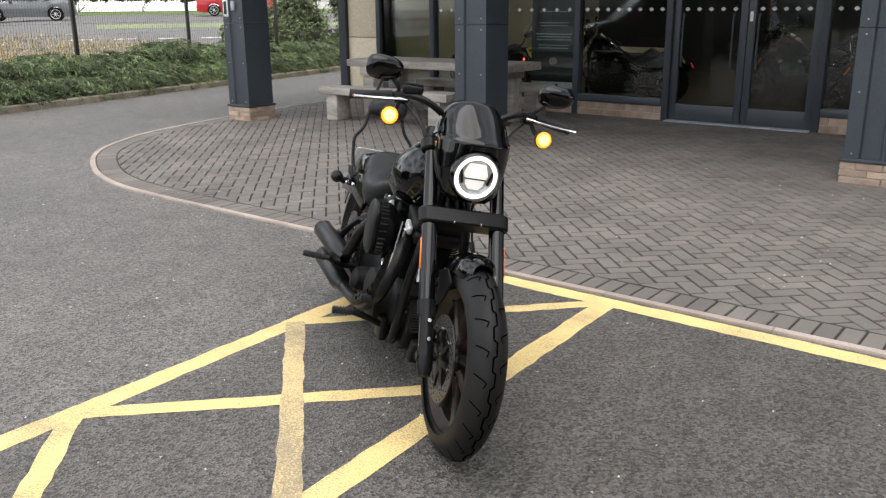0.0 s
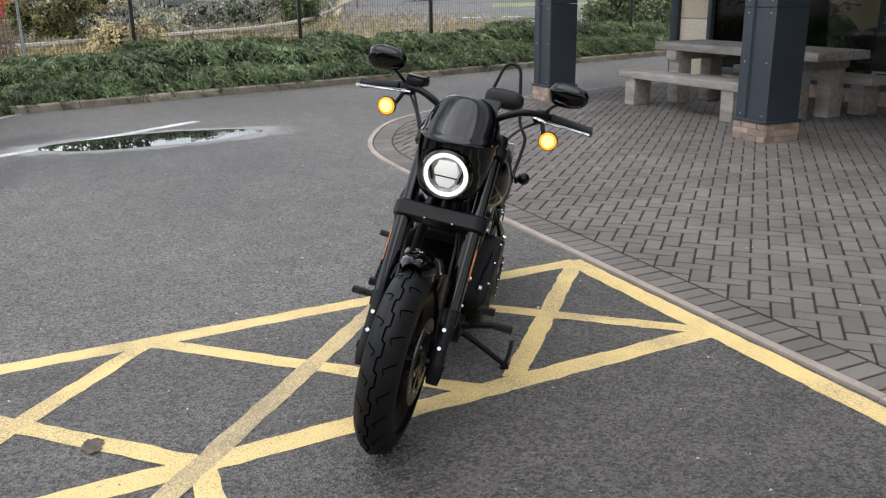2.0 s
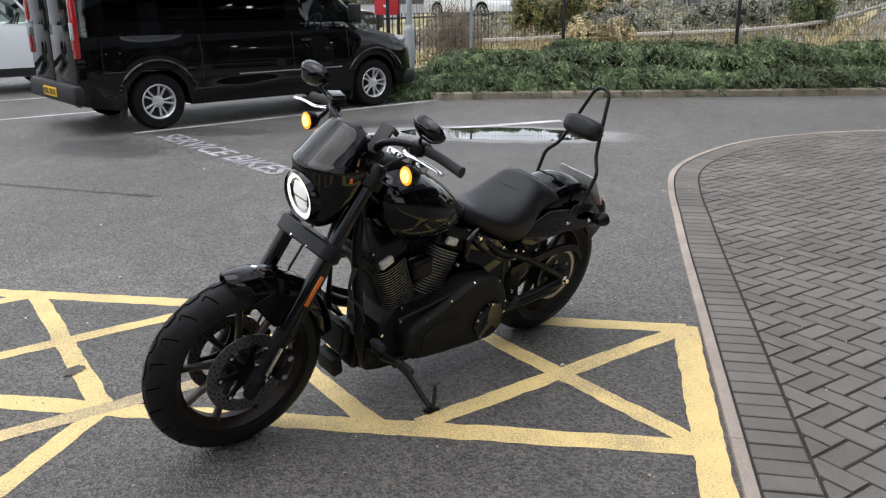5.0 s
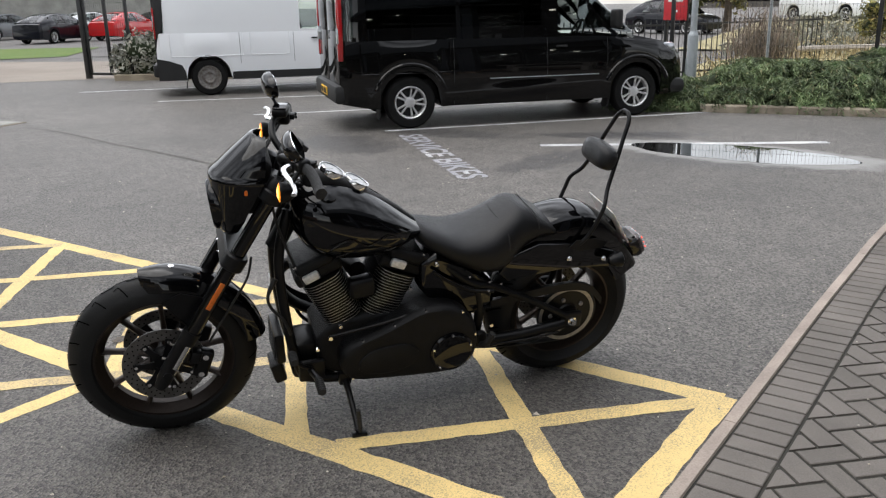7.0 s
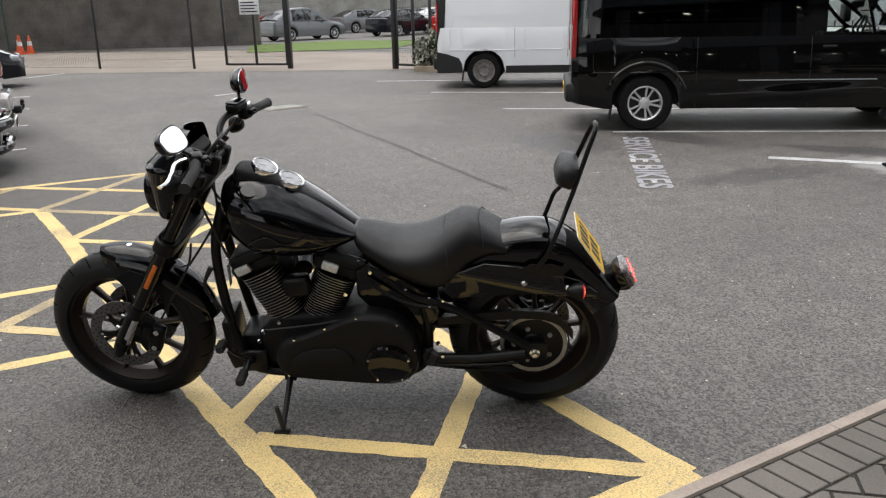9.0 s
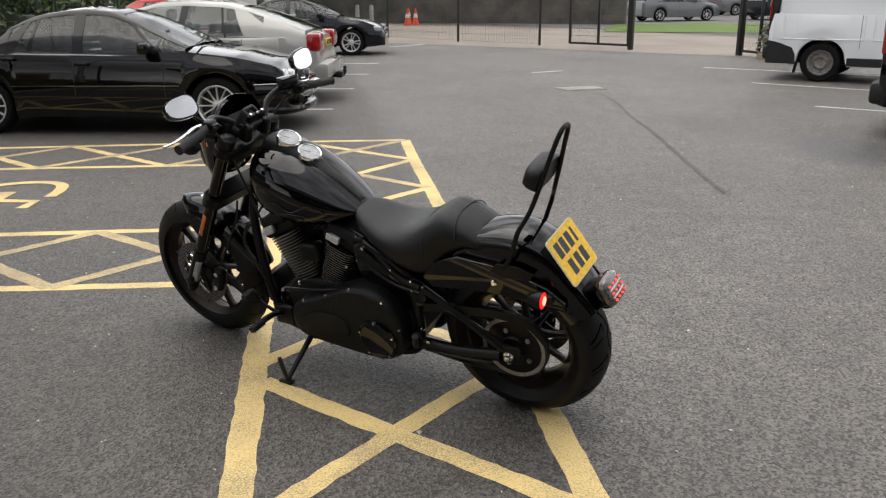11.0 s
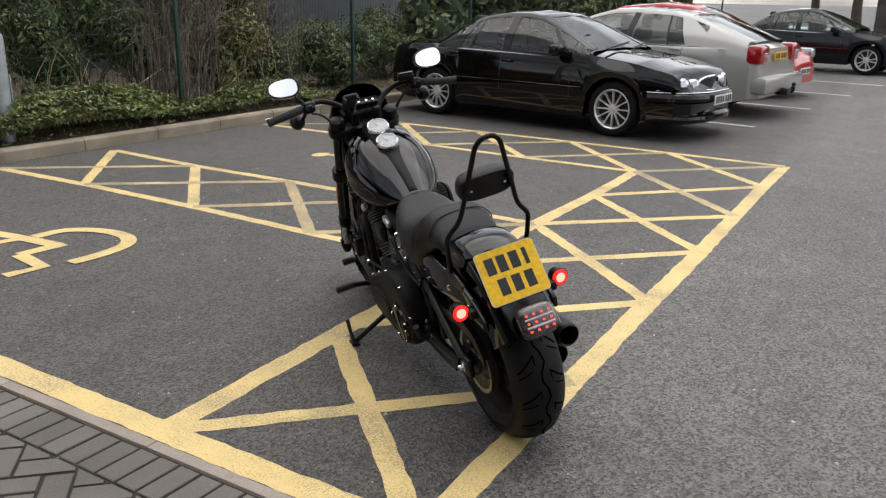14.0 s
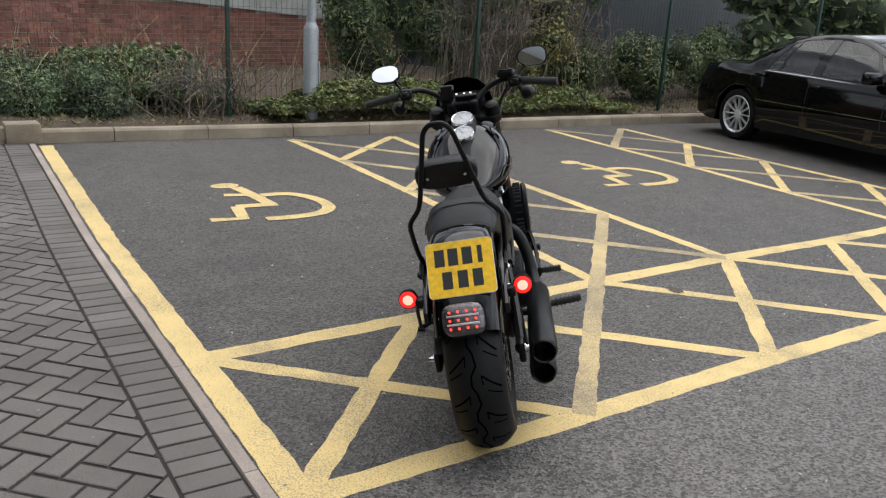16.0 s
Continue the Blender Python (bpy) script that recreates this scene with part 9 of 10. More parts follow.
# seat
SEAT = [(0.665, 0.05, 0.782, 0.742, 0.765, 0.8), (0.65, 0.082, 0.792, 0.715, 0.755, 0.7), (0.60, 0.115, 0.775, 0.68, 0.735, 0.6), (0.52, 0.145, 0.747, 0.635, 0.70, 0.55), (0.45, 0.162, 0.745, 0.60, 0.69, 0.52),
        (0.38, 0.165, 0.765, 0.575, 0.685, 0.52), (0.31, 0.155, 0.808, 0.58, 0.70, 0.55), (0.265, 0.140, 0.834, 0.62, 0.735, 0.55), (0.225, 0.130, 0.832, 0.66, 0.755, 0.55), (0.16, 0.122, 0.80, 0.70, 0.755, 0.6), (0.10, 0.108, 0.758, 0.70, 0.735, 0.7), (0.08, 0.07, 0.742, 0.715, 0.73, 0.9)]
bm = bmesh.new()
loft_x(bm, refine(SEAT, 44), 36)
seat = bp("seat", bm, "leather", label="black stitched vinyl seat", smooth=60)
for x0, dz in ((0.335, 0.0), (0.205, 0.0)):
    sec = refine(SEAT, 200)
    r = min(sec, key=lambda q: abs(q[0] - x0))
    pts_ = []
    for t in np.linspace(0.06, math.pi - 0.06, 15):
        cy, sy = math.cos(t), math.sin(t)
        pts_.append((r[0] - 0.02 * abs(cy), (r[1] + 0.001) * math.copysign(abs(cy) ** r[5], cy), r[4] + (r[2] + 0.0005 - r[4]) * sy))
    bm = bmesh.new()
    add_tube(bm, pts_, 0.0022, 5, 2)
    part("seat_seam", bm, "grip", seat, "stitched seam")

# rear mudguard with struts
bm = bmesh.new()
FEN = [(0.27, 0.67), (0.20, 0.745), (0.105, 0.782), (0.0, 0.794), (-0.08, 0.780), (-0.164, 0.728), (-0.245, 0.642), (-0.295, 0.578), (-0.322, 0.538)]
rings = []
path = smooth_path([(x, 0, z) for x, z in FEN], 4)
for i, p in enumerate(path):
    d = (path[min(i + 1, len(path) - 1)] - path[max(i - 1, 0)]).normalized()
    nrm = Vector((d.z, 0, -d.x))
    if nrm.dot(p - Vector((0, 0, 0.33))) < 0:
        nrm = -nrm
    ring = []
    for q in np.linspace(-1, 1, 17):
        drop = 0.028 * abs(q) ** 2.2 + (0.10 * max(0, abs(q) - 0.86) / 0.14)
        ring.append(p - nrm * drop + Vector((0, 0.112 * math.copysign(min(1, abs(q) * 1.06), q), 0)))
    for q in np.linspace(1, -1, 17):
        drop = 0.028 * abs(q) ** 2.2 + (0.10 * max(0, abs(q) - 0.86) / 0.14) + 0.004
        ring.append(p - nrm * drop + Vector((0, 0.107 * math.copysign(min(1, abs(q) * 1.06), q), 0)))
    rings.append(ring)
close_ends(bm, add_rings(bm, rings, True, False))
bp("rear_mudguard", bm, "bike_gloss", label="gloss black rear mudguard", smooth=55)
for s in (1, -1):
    bm = bmesh.new()
    xz_prism(bm, [(0.34, 0.585), (0.30, 0.655), (0.18, 0.70), (0.05, 0.685), (-0.08, 0.655), (-0.16, 0.63), (-0.225, 0.58), (-0.225, 0.545), (-0.10, 0.565), (0.06, 0.575), (0.20, 0.57), (0.30, 0.545)], s * 0.118, s * 0.140, 0.008)
    stt = bp("mudguard_strut", bm, "bike_gloss", label="gloss black strut cover")
    for x, z in ((0.039, 0.618), (-0.119, 0.60)):
        bm = bmesh.new()
        add_lathe(bm, [(0.0, 0.008), (0.007, 0.008), (0.012, 0.003), (0.012, 0.0)], Matrix.Translation((x, s * 0.140, z)) @ Euler((radians(-90 * s), 0, 0)).to_matrix().to_4x4(), 14)
        part("bolt", bm, "chrome", stt)
    bm = bmesh.new()
    add_box(bm, (0.05, 0.03, 0.035), pose(-0.165, s * 0.15, 0.60), 0.01)
    add_lathe(bm, [(0.0, -0.045), (0.014, -0.042), (0.026, -0.024), (0.032, 0.0), (0.032, 0.012), (0.029, 0.014)], Matrix.Translation((-0.155, s * 0.188, 0.615)) @ Euler((0, radians(-90), 0)).to_matrix().to_4x4(), 24)
    rs = bp("rear_indicator", bm, "bike_satin", label="round red turn signal, lit")
    m_ = Matrix.Translation((-0.155, s * 0.188, 0.615)) @ Euler((0, radians(-90), 0)).to_matrix().to_4x4()
    bm = bmesh.new()
    add_lathe(bm, [(0.029, 0.010), (0.029, 0.014), (0.017, 0.019)], m_, 24)
    part("red_ring", bm, "red_lit", rs, "glowing red rim", 40)
    bm = bmesh.new()
    add_lathe(bm, [(0.017, 0.019), (0.009, 0.021), (0.0, 0.0215)], m_, 20)
    part("red_lens", bm, "red_core", rs, "bright red lens", 40)

# tail lamp
TL = Matrix.Translation((-0.335, 0, 0.585)) @ Euler((0, radians(-62), 0)).to_matrix().to_4x4()
bm = bmesh.new()
out = [(0.052 * math.copysign(abs(math.cos(t)) ** 0.55, math.cos(t)), 0.066 * math.copysign(abs(math.sin(t)) ** 0.55, math.sin(t))) for t in np.linspace(0, 2 * math.pi, 33)[:-1]]
add_rings(bm, [[TL @ Vector((x * k, y * k, d)) for x, y in out] for d, k in ((-0.05, 0.8), (-0.02, 1.02), (0.0, 1.05))], True, True)
tl = bp("tail_lamp", bm, "bike_gloss", label="clear LED tail lamp, lit")
bm = bmesh.new()
add_rings(bm, [[TL @ Vector((x * k, y * k, d)) for x, y in out] for d, k in ((0.001, 1.0), (0.016, 0.97), (0.026, 0.8), (0.030, 0.3))], True, True)
part("lens", bm, "lens_clear", tl, "clear ribbed lens", 40)
for i in range(4):
    for j in range(3):
        bm = bmesh.new()
        add_cyl(bm, TL @ Vector((-0.03 + j * 0.026, -0.04 + i * 0.0267, 0.024)), TL @ Vector((-0.03 + j * 0.026, -0.04 + i * 0.0267, 0.0325)), 0.0042, seg=8)
        part("led", bm, "led", tl, "red LED")
bm = bmesh.new()
for j in (-0.017, 0.009):
    add_box(bm, (0.007, 0.10, 0.006), TL @ Matrix.Translation((j, 0, 0.029)), 0.002)
part("light_bar", bm, "lens_bar", tl, "pale silvery bar")

# number plate; its characters are plain bars
c_tl, c_tr, c_bl = Vector((-0.150, 0.105, 0.785)), Vector((-0.150, -0.112, 0.785)), Vector((-0.252, 0.105, 0.632))
ux, uz = (c_tr - c_tl), (c_bl - c_tl)
nrm = uz.cross(ux).normalized()
bm = bmesh.new()


def pl_pt(u_, v_, d):
    return c_tl + ux * u_ + uz * v_ + nrm * d


edge = []
for cu, cv, a0 in ((0.93, 0.07, -90), (0.93, 0.93, 0), (0.07, 0.93, 90), (0.07, 0.07, 180)):
    for k in range(5):
        a = radians(a0 + k * 22.5)
        edge.append((cu + 0.07 * math.cos(a), cv + 0.07 * math.sin(a)))
sgn_ = 1 if nrm.x < 0 else -1
add_rings(bm, [[pl_pt(a, b, d * sgn_) for a, b in edge] for d in (-0.002, 0.002)], True, True)
npl = bp("number_plate", bm, "plate_white", label="yellow number plate with dark bars", smooth=None)
bm = bmesh.new()
add_rings(bm, [[pl_pt(0.5 + (a - 0.5) * 0.985, 0.5 + (b - 0.5) * 0.985, d * sgn_) for a, b in edge] for d in (0.0021, 0.0028)], True, True)
part("plate_face", bm, "plate_yellow", npl, "yellow reflective face", None)
for row, cols in ((0.29, (0.20, 0.40, 0.61, 0.80)), (0.70, (0.29, 0.52, 0.74))):
    for cu in cols:
        bm = bmesh.new()
        w_, h_ = (0.075, 0.155)
        if cu == 0.80:
            w_ = 0.035
        add_rings(bm, [[pl_pt(cu + a * w_, row + b * h_, d * sgn_) for a, b in ((-1, -1), (1, -1), (1, 1), (-1, 1))] for d in (0.0029, 0.0034)], True, True)
        part("plate_bar", bm, "ink", npl, "", None)
bm = bmesh.new()
add_box(bm, (0.06, 0.08, 0.02), pose(-0.20, 0, 0.69, 0, -57, 0), 0.006)
bp("plate_bracket", bm, "bike_satin")

# sissy bar with pad
bm = bmesh.new()
half_ = [(0.02, 0.135, 0.66), (-0.03, 0.146, 0.72), (-0.062, 0.152, 0.80), (-0.078, 0.148, 0.845), (-0.105, 0.108, 0.90), (-0.135, 0.085, 0.98), (-0.172, 0.058, 1.09), (-0.192, 0.043, 1.145), (-0.20, 0.022, 1.168), (-0.2015, 0.0, 1.172)]
add_tube(bm, half_ + [(x, -y, z) for x, y, z in half_[-2::-1]], 0.0085, 10, 6)
sb = bp("sissy_bar", bm, "bike_satin", label="black looped backrest bar")
bm = bmesh.new()
PADM = Matrix.Translation((-0.122, 0, 1.0)) @ Euler((0, radians(-19), 0)).to_matrix().to_4x4()
out = [(0.10 * math.copysign(abs(math.cos(t)) ** 0.6, math.cos(t)), 0.048 * math.copysign(abs(math.sin(t)) ** 0.7, math.sin(t))) for t in np.linspace(0, 2 * math.pi, 41)[:-1]]
add_rings(bm, [[PADM @ Vector((d, y * k, z * k)) for y, z in out] for d, k in ((-0.012, 0.93), (-0.006, 1.0), (0.022, 1.0), (0.042, 0.9), (0.052, 0.55))], True, True)
part("back_pad", bm, "leather", sb, "black padded backrest", 50)
for y in (-0.06, 0.06):
    bm = bmesh.new()
    add_cyl(bm, PADM @ Vector((-0.012, y, 0)), PADM @ Vector((-0.018, y, 0)), 0.005, seg=8)
    part("pad_bolt", bm, "chrome", sb)
for s in (1, -1):
    bm = bmesh.new()
    xz_prism(bm, [(0.05, 0.67), (0.02, 0.70), (-0.06, 0.70), (-0.12, 0.68), (-0.10, 0.655), (0.0, 0.65)], s * 0.14, s * 0.146)
    part("side_plate", bm, "bike_satin", sb)

# frame, cradle, swingarm
for s in (1, -1):
    bm = bmesh.new()
    add_tube(bm, [(1.14, s * 0.03, 0.90), (1.185, s * 0.07, 0.72), (1.17, s * 0.10, 0.48), (1.13, s * 0.105, 0.26), (1.06, s * 0.10, 0.19), (0.80, s * 0.10, 0.175), (0.52, s * 0.10, 0.185), (0.42, s * 0.10, 0.24), (0.40, s * 0.11, 0.40), (0.43, s * 0.11, 0.55)], 0.019, 12, 6)
    bp("frame_tube", bm, "bike_satin", label="black frame tube")
    bm = bmesh.new()
    add_tube(bm, [(1.10, s * 0.03, 0.87), (0.85, s * 0.06, 0.74), (0.60, s * 0.10, 0.66), (0.46, s * 0.125, 0.56), (0.36, s * 0.13, 0.53)], 0.018, 10, 6)
    bp("frame_tube", bm, "bike_satin", label="black frame tube")
    bm = bmesh.new()
    add_tube(bm, [(0.62, s * 0.148, 0.64), (0.55, s * 0.152, 0.585), (0.46, s * 0.150, 0.535), (0.36, s * 0.145, 0.515)], 0.007, 8, 6)
    bp("trim_bar", bm, "bike_satin")
    # swingarm triangle
    bm = bmesh.new()
    add_tube(bm, [(0.42, s * 0.13, 0.275), (0.22, s * 0.142, 0.285), (0.03, s * 0.148, 0.315)], [0.026, 0.022, 0.026], 12, 4)
    add_tube(bm, [(0.40, s * 0.12, 0.545), (0.22, s * 0.138, 0.46), (0.02, s * 0.148, 0.345)], [0.016, 0.014, 0.018], 10, 4)
    add_box(bm, (0.10, 0.024, 0.075), pose(0.0, s * 0.148, 0.327), 0.01)
    bp("swingarm", bm, "bike_satin", label="black swingarm")
    bm = bmesh.new()
    add_lathe(bm, [(0.0, 0.022), (0.010, 0.022), (0.012, 0.016), (0.012, 0.006), (0.02, 0.005), (0.02, 0.0)], Matrix.Translation((-0.003, s * 0.160, 0.325)) @ Euler((radians(-90 * s), 0, 0)).to_matrix().to_4x4(), 12)
    bp("axle_nut", bm, "chrome", label="bright axle nut")
    bm = bmesh.new()
    add_lathe(bm, [(0.0, 0.02), (0.022, 0.02), (0.03, 0.012), (0.03, 0.0)], Matrix.Translation((0.40, s * 0.135, 0.30)) @ Euler((radians(-90 * s), 0, 0)).to_matrix().to_4x4(), 16)
    bp("pivot_cover", bm, "bike_satin")
# side panel, battery box, rear inner guard
bm = bmesh.new()
xz_prism(bm, [(0.66, 0.66), (0.60, 0.70), (0.48, 0.62), (0.36, 0.55), (0.34, 0.44), (0.44, 0.40), (0.58, 0.45), (0.66, 0.55)], -0.115, 0.125, 0.02)
bp("side_cover", bm, "bike_gloss", label="gloss black oil tank cover")
for x, z in ((0.385, 0.565), (0.385, 0.525), (0.335, 0.55), (0.47, 0.60)):
    bolt(bike, x, 0.150, z, 1, 0.006)
bm = bmesh.new()
rings = []
for a in np.linspace(radians(60), radians(142), 16):
    rings.append([Vector(((0.365 + dr) * math.cos(a), y, 0.33 + (0.365 + dr) * math.sin(a))) for y, dr in ((-0.09, -0.02), (-0.07, 0), (0.07, 0), (0.09, -0.02), (0.07, -0.004), (-0.07, -0.004))])
add_rings(bm, rings, True, True)
bp("inner_mudguard", bm, "bike_satin")
# belt, pulley and guard
bm = bmesh.new()
add_lathe(bm, [(0.0, -0.12), (0.045, -0.12), (0.05, -0.112), (0.10, -0.108), (0.128, -0.110), (0.128, -0.090), (0.10, -0.09), (0.0, -0.09)], Matrix.Translation((0, 0, 0.33)) @ YAX, 48)
pul = bp("belt_pulley", bm, "bike_satin", label="black belt pulley with a bright rim")
bm = bmesh.new()
add_lathe(bm, [(0.112, -0.1105), (0.127, -0.1125), (0.127, -0.109), (0.112, -0.109)], Matrix.Translation((0, 0, 0.33)) @ YAX, 48, True)
part("pulley_rim", bm, "orange_belt", pul, "bright machined rim", 40)
for k in range(5):
    a = 2 * math.pi * k / 5
    bm = bmesh.new()
    add_cyl(bm, (0.075 * math.cos(a), 0.109, 0.33 + 0.075 * math.sin(a)), (0.075 * math.cos(a), 0.118, 0.33 + 0.075 * math.sin(a)), 0.009, seg=8)
    part("bolt", bm, "steel_wheel", pul)
bm = bmesh.new()
bp_path = [(0.55, 0.385), (0.3, 0.425), (0.05, 0.462), (-0.06, 0.448), (-0.118, 0.39), (-0.13, 0.32), (-0.10, 0.25), (-0.03, 0.207), (0.05, 0.202), (0.3, 0.215), (0.55, 0.25)]
sp = smooth_path([(x, 0.1, z) for x, z in bp_path], 5)
add_rings(bm, [[p + Vector((0, dy, 0)) + (p - Vector((0.2, 0.1, 0.33))).normalized() * dn for dy, dn in ((-0.013, 0), (0.013, 0), (0.013, 0.005), (-0.013, 0.005))] for p in sp], True, True)
bp("drive_belt", bm, "plastic", label="black drive belt")
bm = bmesh.new()
gp = smooth_path([(0.36, 0.125, 0.455), (0.2, 0.128, 0.478), (0.03, 0.130, 0.492), (-0.08, 0.130, 0.47), (-0.145, 0.130, 0.40)], 5)
add_rings(bm, [[p + Vector((0, dy, dz)) for dy, dz in ((-0.02, 0.0), (0.004, 0.004), (0.006, -0.03), (0.0, -0.03), (-0.002, 0.0))] for p in gp], True, True)
bp("belt_guard", bm, "bike_satin", label="black belt guard")
bm = bmesh.new()
add_tube(bm, [(0.36, 0.155, 0.262), (0.2, 0.165, 0.27), (0.06, 0.168, 0.285)], 0.005, 7, 3)
bp("lower_guard", bm, "bike_satin")

# engine: crankcase, finned cylinders, heads, covers
bm = bmesh.new()
xz_prism(bm, [(1.05, 0.24), (1.06, 0.38), (0.99, 0.45), (0.80, 0.47), (0.62, 0.45), (0.44, 0.44), (0.40, 0.30), (0.46, 0.20), (0.70, 0.185), (0.95, 0.19)], -0.115, 0.115, 0.02)
bp("crankcase", bm, "bike_wrinkle", label="wrinkle-black crankcase")


def cylinder(bx, bz, tx, tz, nm):
    d = Vector((tx - bx, 0, tz - bz))
    L = d.length
    ang = math.atan2(d.x, d.z)
    m_ = Matrix.Translation((bx, 0, bz)) @ Matrix.Rotation(ang, 4, 'Y')
    bm = bmesh.new()
    add_cyl(bm, m_ @ Vector((0, 0, -0.02)), m_ @ Vector((0, 0, L)), 0.058, seg=28)
    cyl = bp("cylinder", bm, "bike_wrinkle", label=nm)
    n = 17
    for k in range(n):
        z = L * (k + 0.3) / n
        wx, wy = 0.080 + 0.006 * k / n, 0.112 + 0.008 * k / n
        bm = bmesh.new()
        o = [(wx * math.copysign(abs(math.cos(t)) ** 0.55, math.cos(t)), wy * math.copysign(abs(math.sin(t)) ** 0.7, math.sin(t))) for t in np.linspace(0, 2 * math.pi, 29)[:-1]]
        add_rings(bm, [[m_ @ Vector((x * q, y * q, z + dz)) for x, y in o] for dz, q in ((-0.0022, 0.97), (-0.001, 1.0), (0.001, 1.0), (0.0022, 0.97))], True, True)
        part("fin", bm, "bike_satin", cyl, "", 30)
        bm = bmesh.new()
        seg_ = [p for p in o if p[1] > wy * 0.55]
        seg_.sort()
        add_rings(bm, [[m_ @ Vector((x * 1.006, y * 1.006, z + dz)) for dz in (-0.0012, 0.0012)] for x, y in seg_], False, False)
        part("fin_edge", bm, "fin", cyl, "machined fin edge", None)
    bm = bmesh.new()
    add_box(bm, (0.185, 0.20, 0.055), m_ @ Matrix.Translation((0, 0, L + 0.022)), 0.016, 3)
    add_box(bm, (0.150, 0.225, 0.05), m_ @ Matrix.Translation((0, 0, L + 0.065)), 0.020, 3)
    head = bp("rocker_box", bm, "bike_wrinkle", label="wrinkle-black rocker box")
    for s in (1, -1):
        bm = bmesh.new()
        add_box(bm, (0.062, 0.02, 0.034), m_ @ Matrix.Translation((0.03, s * 0.118, L + 0.035)), 0.007)
        part("rocker_cap", bm, "alloy", head, "bright machined cap")
        for x in (-0.06, 0.065):
            bm = bmesh.new()
            add_cyl(bm, m_ @ Vector((x, s * 0.10, L + 0.09)), m_ @ Vector((x, s * 0.10, L + 0.098)), 0.007, seg=8)
            part("bolt", bm, "chrome", head)
    # pushrod tubes on the right side
    for x in (-0.028, 0.028):
        bm = bmesh.new()
        add_cyl(bm, m_ @ Vector((x * 0.6, -0.115, -0.06)), m_ @ Vector((x, -0.125, L + 0.02)), 0.010, seg=10)
        part("pushrod_tube", bm, "chrome", cyl, "chrome pushrod tube")
    return cyl


cylinder(0.945, 0.445, 1.035, 0.640, "front finned cylinder")
cylinder(0.815, 0.445, 0.735, 0.630, "rear finned cylinder")
# primary cover on the left
bm = bmesh.new()
PRIM = [(0.985, 0.295), (0.975, 0.35), (0.93, 0.392), (0.86, 0.418), (0.76, 0.462), (0.68, 0.498), (0.60, 0.508), (0.52, 0.488), (0.455, 0.425), (0.43, 0.33), (0.445, 0.25), (0.50, 0.205), (0.58, 0.195), (0.75, 0.205), (0.92, 0.222), (0.965, 0.245)]
o = smooth_path([(x, 0, z) for x, z in PRIM], 4, True)
cen = Vector((0.70, 0, 0.34))
add_rings(bm, [[Vector((cen.x + (p.x - cen.x) * k, y, cen.z + (p.z - cen.z) * k)) for p in o] for y, k in ((0.10, 0.985), (0.165, 1.0), (0.180, 1.0), (0.196, 0.972), (0.204, 0.92), (0.206, 0.8))], True, True)
prim = bp("primary_cover", bm, "bike_wrinkle", label="satin black primary cover")
bm = bmesh.new()
add_lathe(bm, [(0.090, 0.19), (0.088, 0.212), (0.080, 0.218), (0.074, 0.214), (0.0, 0.215)], Matrix.Translation((0.545, 0, 0.300)) @ Euler((radians(-90), 0, 0)).to_matrix().to_4x4(), 44)
part("derby_cover", bm, "bike_gloss", prim, "gloss black round cover", 40)
for k in range(5):
    a = 2 * math.pi * k / 5 + 0.3
    bolt(prim, 0.545 + 0.080 * math.cos(a), 0.216, 0.300 + 0.080 * math.sin(a), 1, 0.006, 0.005)
for p in (0.97, 0.318), (0.905, 0.402), (0.78, 0.455), (0.655, 0.502), (0.50, 0.475), (0.438, 0.36), (0.47, 0.225), (0.62, 0.197), (0.80, 0.21), (0.945, 0.232):
    bolt(prim, cen.x + (p[0] - cen.x) * 0.975, 0.192, cen.z + (p[1] - cen.z) * 0.975, 1, 0.006, 0.008)
bm = bmesh.new()
o2 = smooth_path([(0.90, 0, 0.26), (0.92, 0, 0.31), (0.86, 0, 0.36), (0.74, 0, 0.37), (0.68, 0, 0.33), (0.70, 0, 0.27), (0.80, 0, 0.245)], 5, True)
c2 = Vector((0.80, 0, 0.31))
add_rings(bm, [[Vector((c2.x + (p.x - c2.x) * k, y, c2.z + (p.z - c2.z) * k)) for p in o2] for y, k in ((0.20, 1.0), (0.212, 0.97), (0.216, 0.85))], True, True)
part("cover_boss", bm, "bike_wrinkle", prim, "", 40)
# cam cover on the right
bm = bmesh.new()
o3 = smooth_path([(1.0, 0, 0.28), (0.985, 0, 0.37), (0.90, 0, 0.42), (0.80, 0, 0.41), (0.74, 0, 0.35), (0.76, 0, 0.26), (0.84, 0, 0.215), (0.94, 0, 0.22)], 4, True)
c3 = Vector((0.87, 0, 0.31))
add_rings(bm, [[Vector((c3.x + (p.x - c3.x) * k, y, c3.z + (p.z - c3.z) * k)) for p in o3] for y, k in ((-0.10, 1.0), (-0.145, 1.0), (-0.165, 0.94), (-0.172, 0.8))], True, True)
bp("cam_cover", bm, "bike_wrinkle", label="black cam cover")
bm = bmesh.new()
add_lathe(bm, [(0.0, 0.19), (0.035, 0.19), (0.05, 0.18), (0.055, 0.15), (0.055, 0.10)], Matrix.Translation((0.62, 0, 0.30)) @ YAX, 28)
bp("gearbox_cover", bm, "bike_wrinkle")
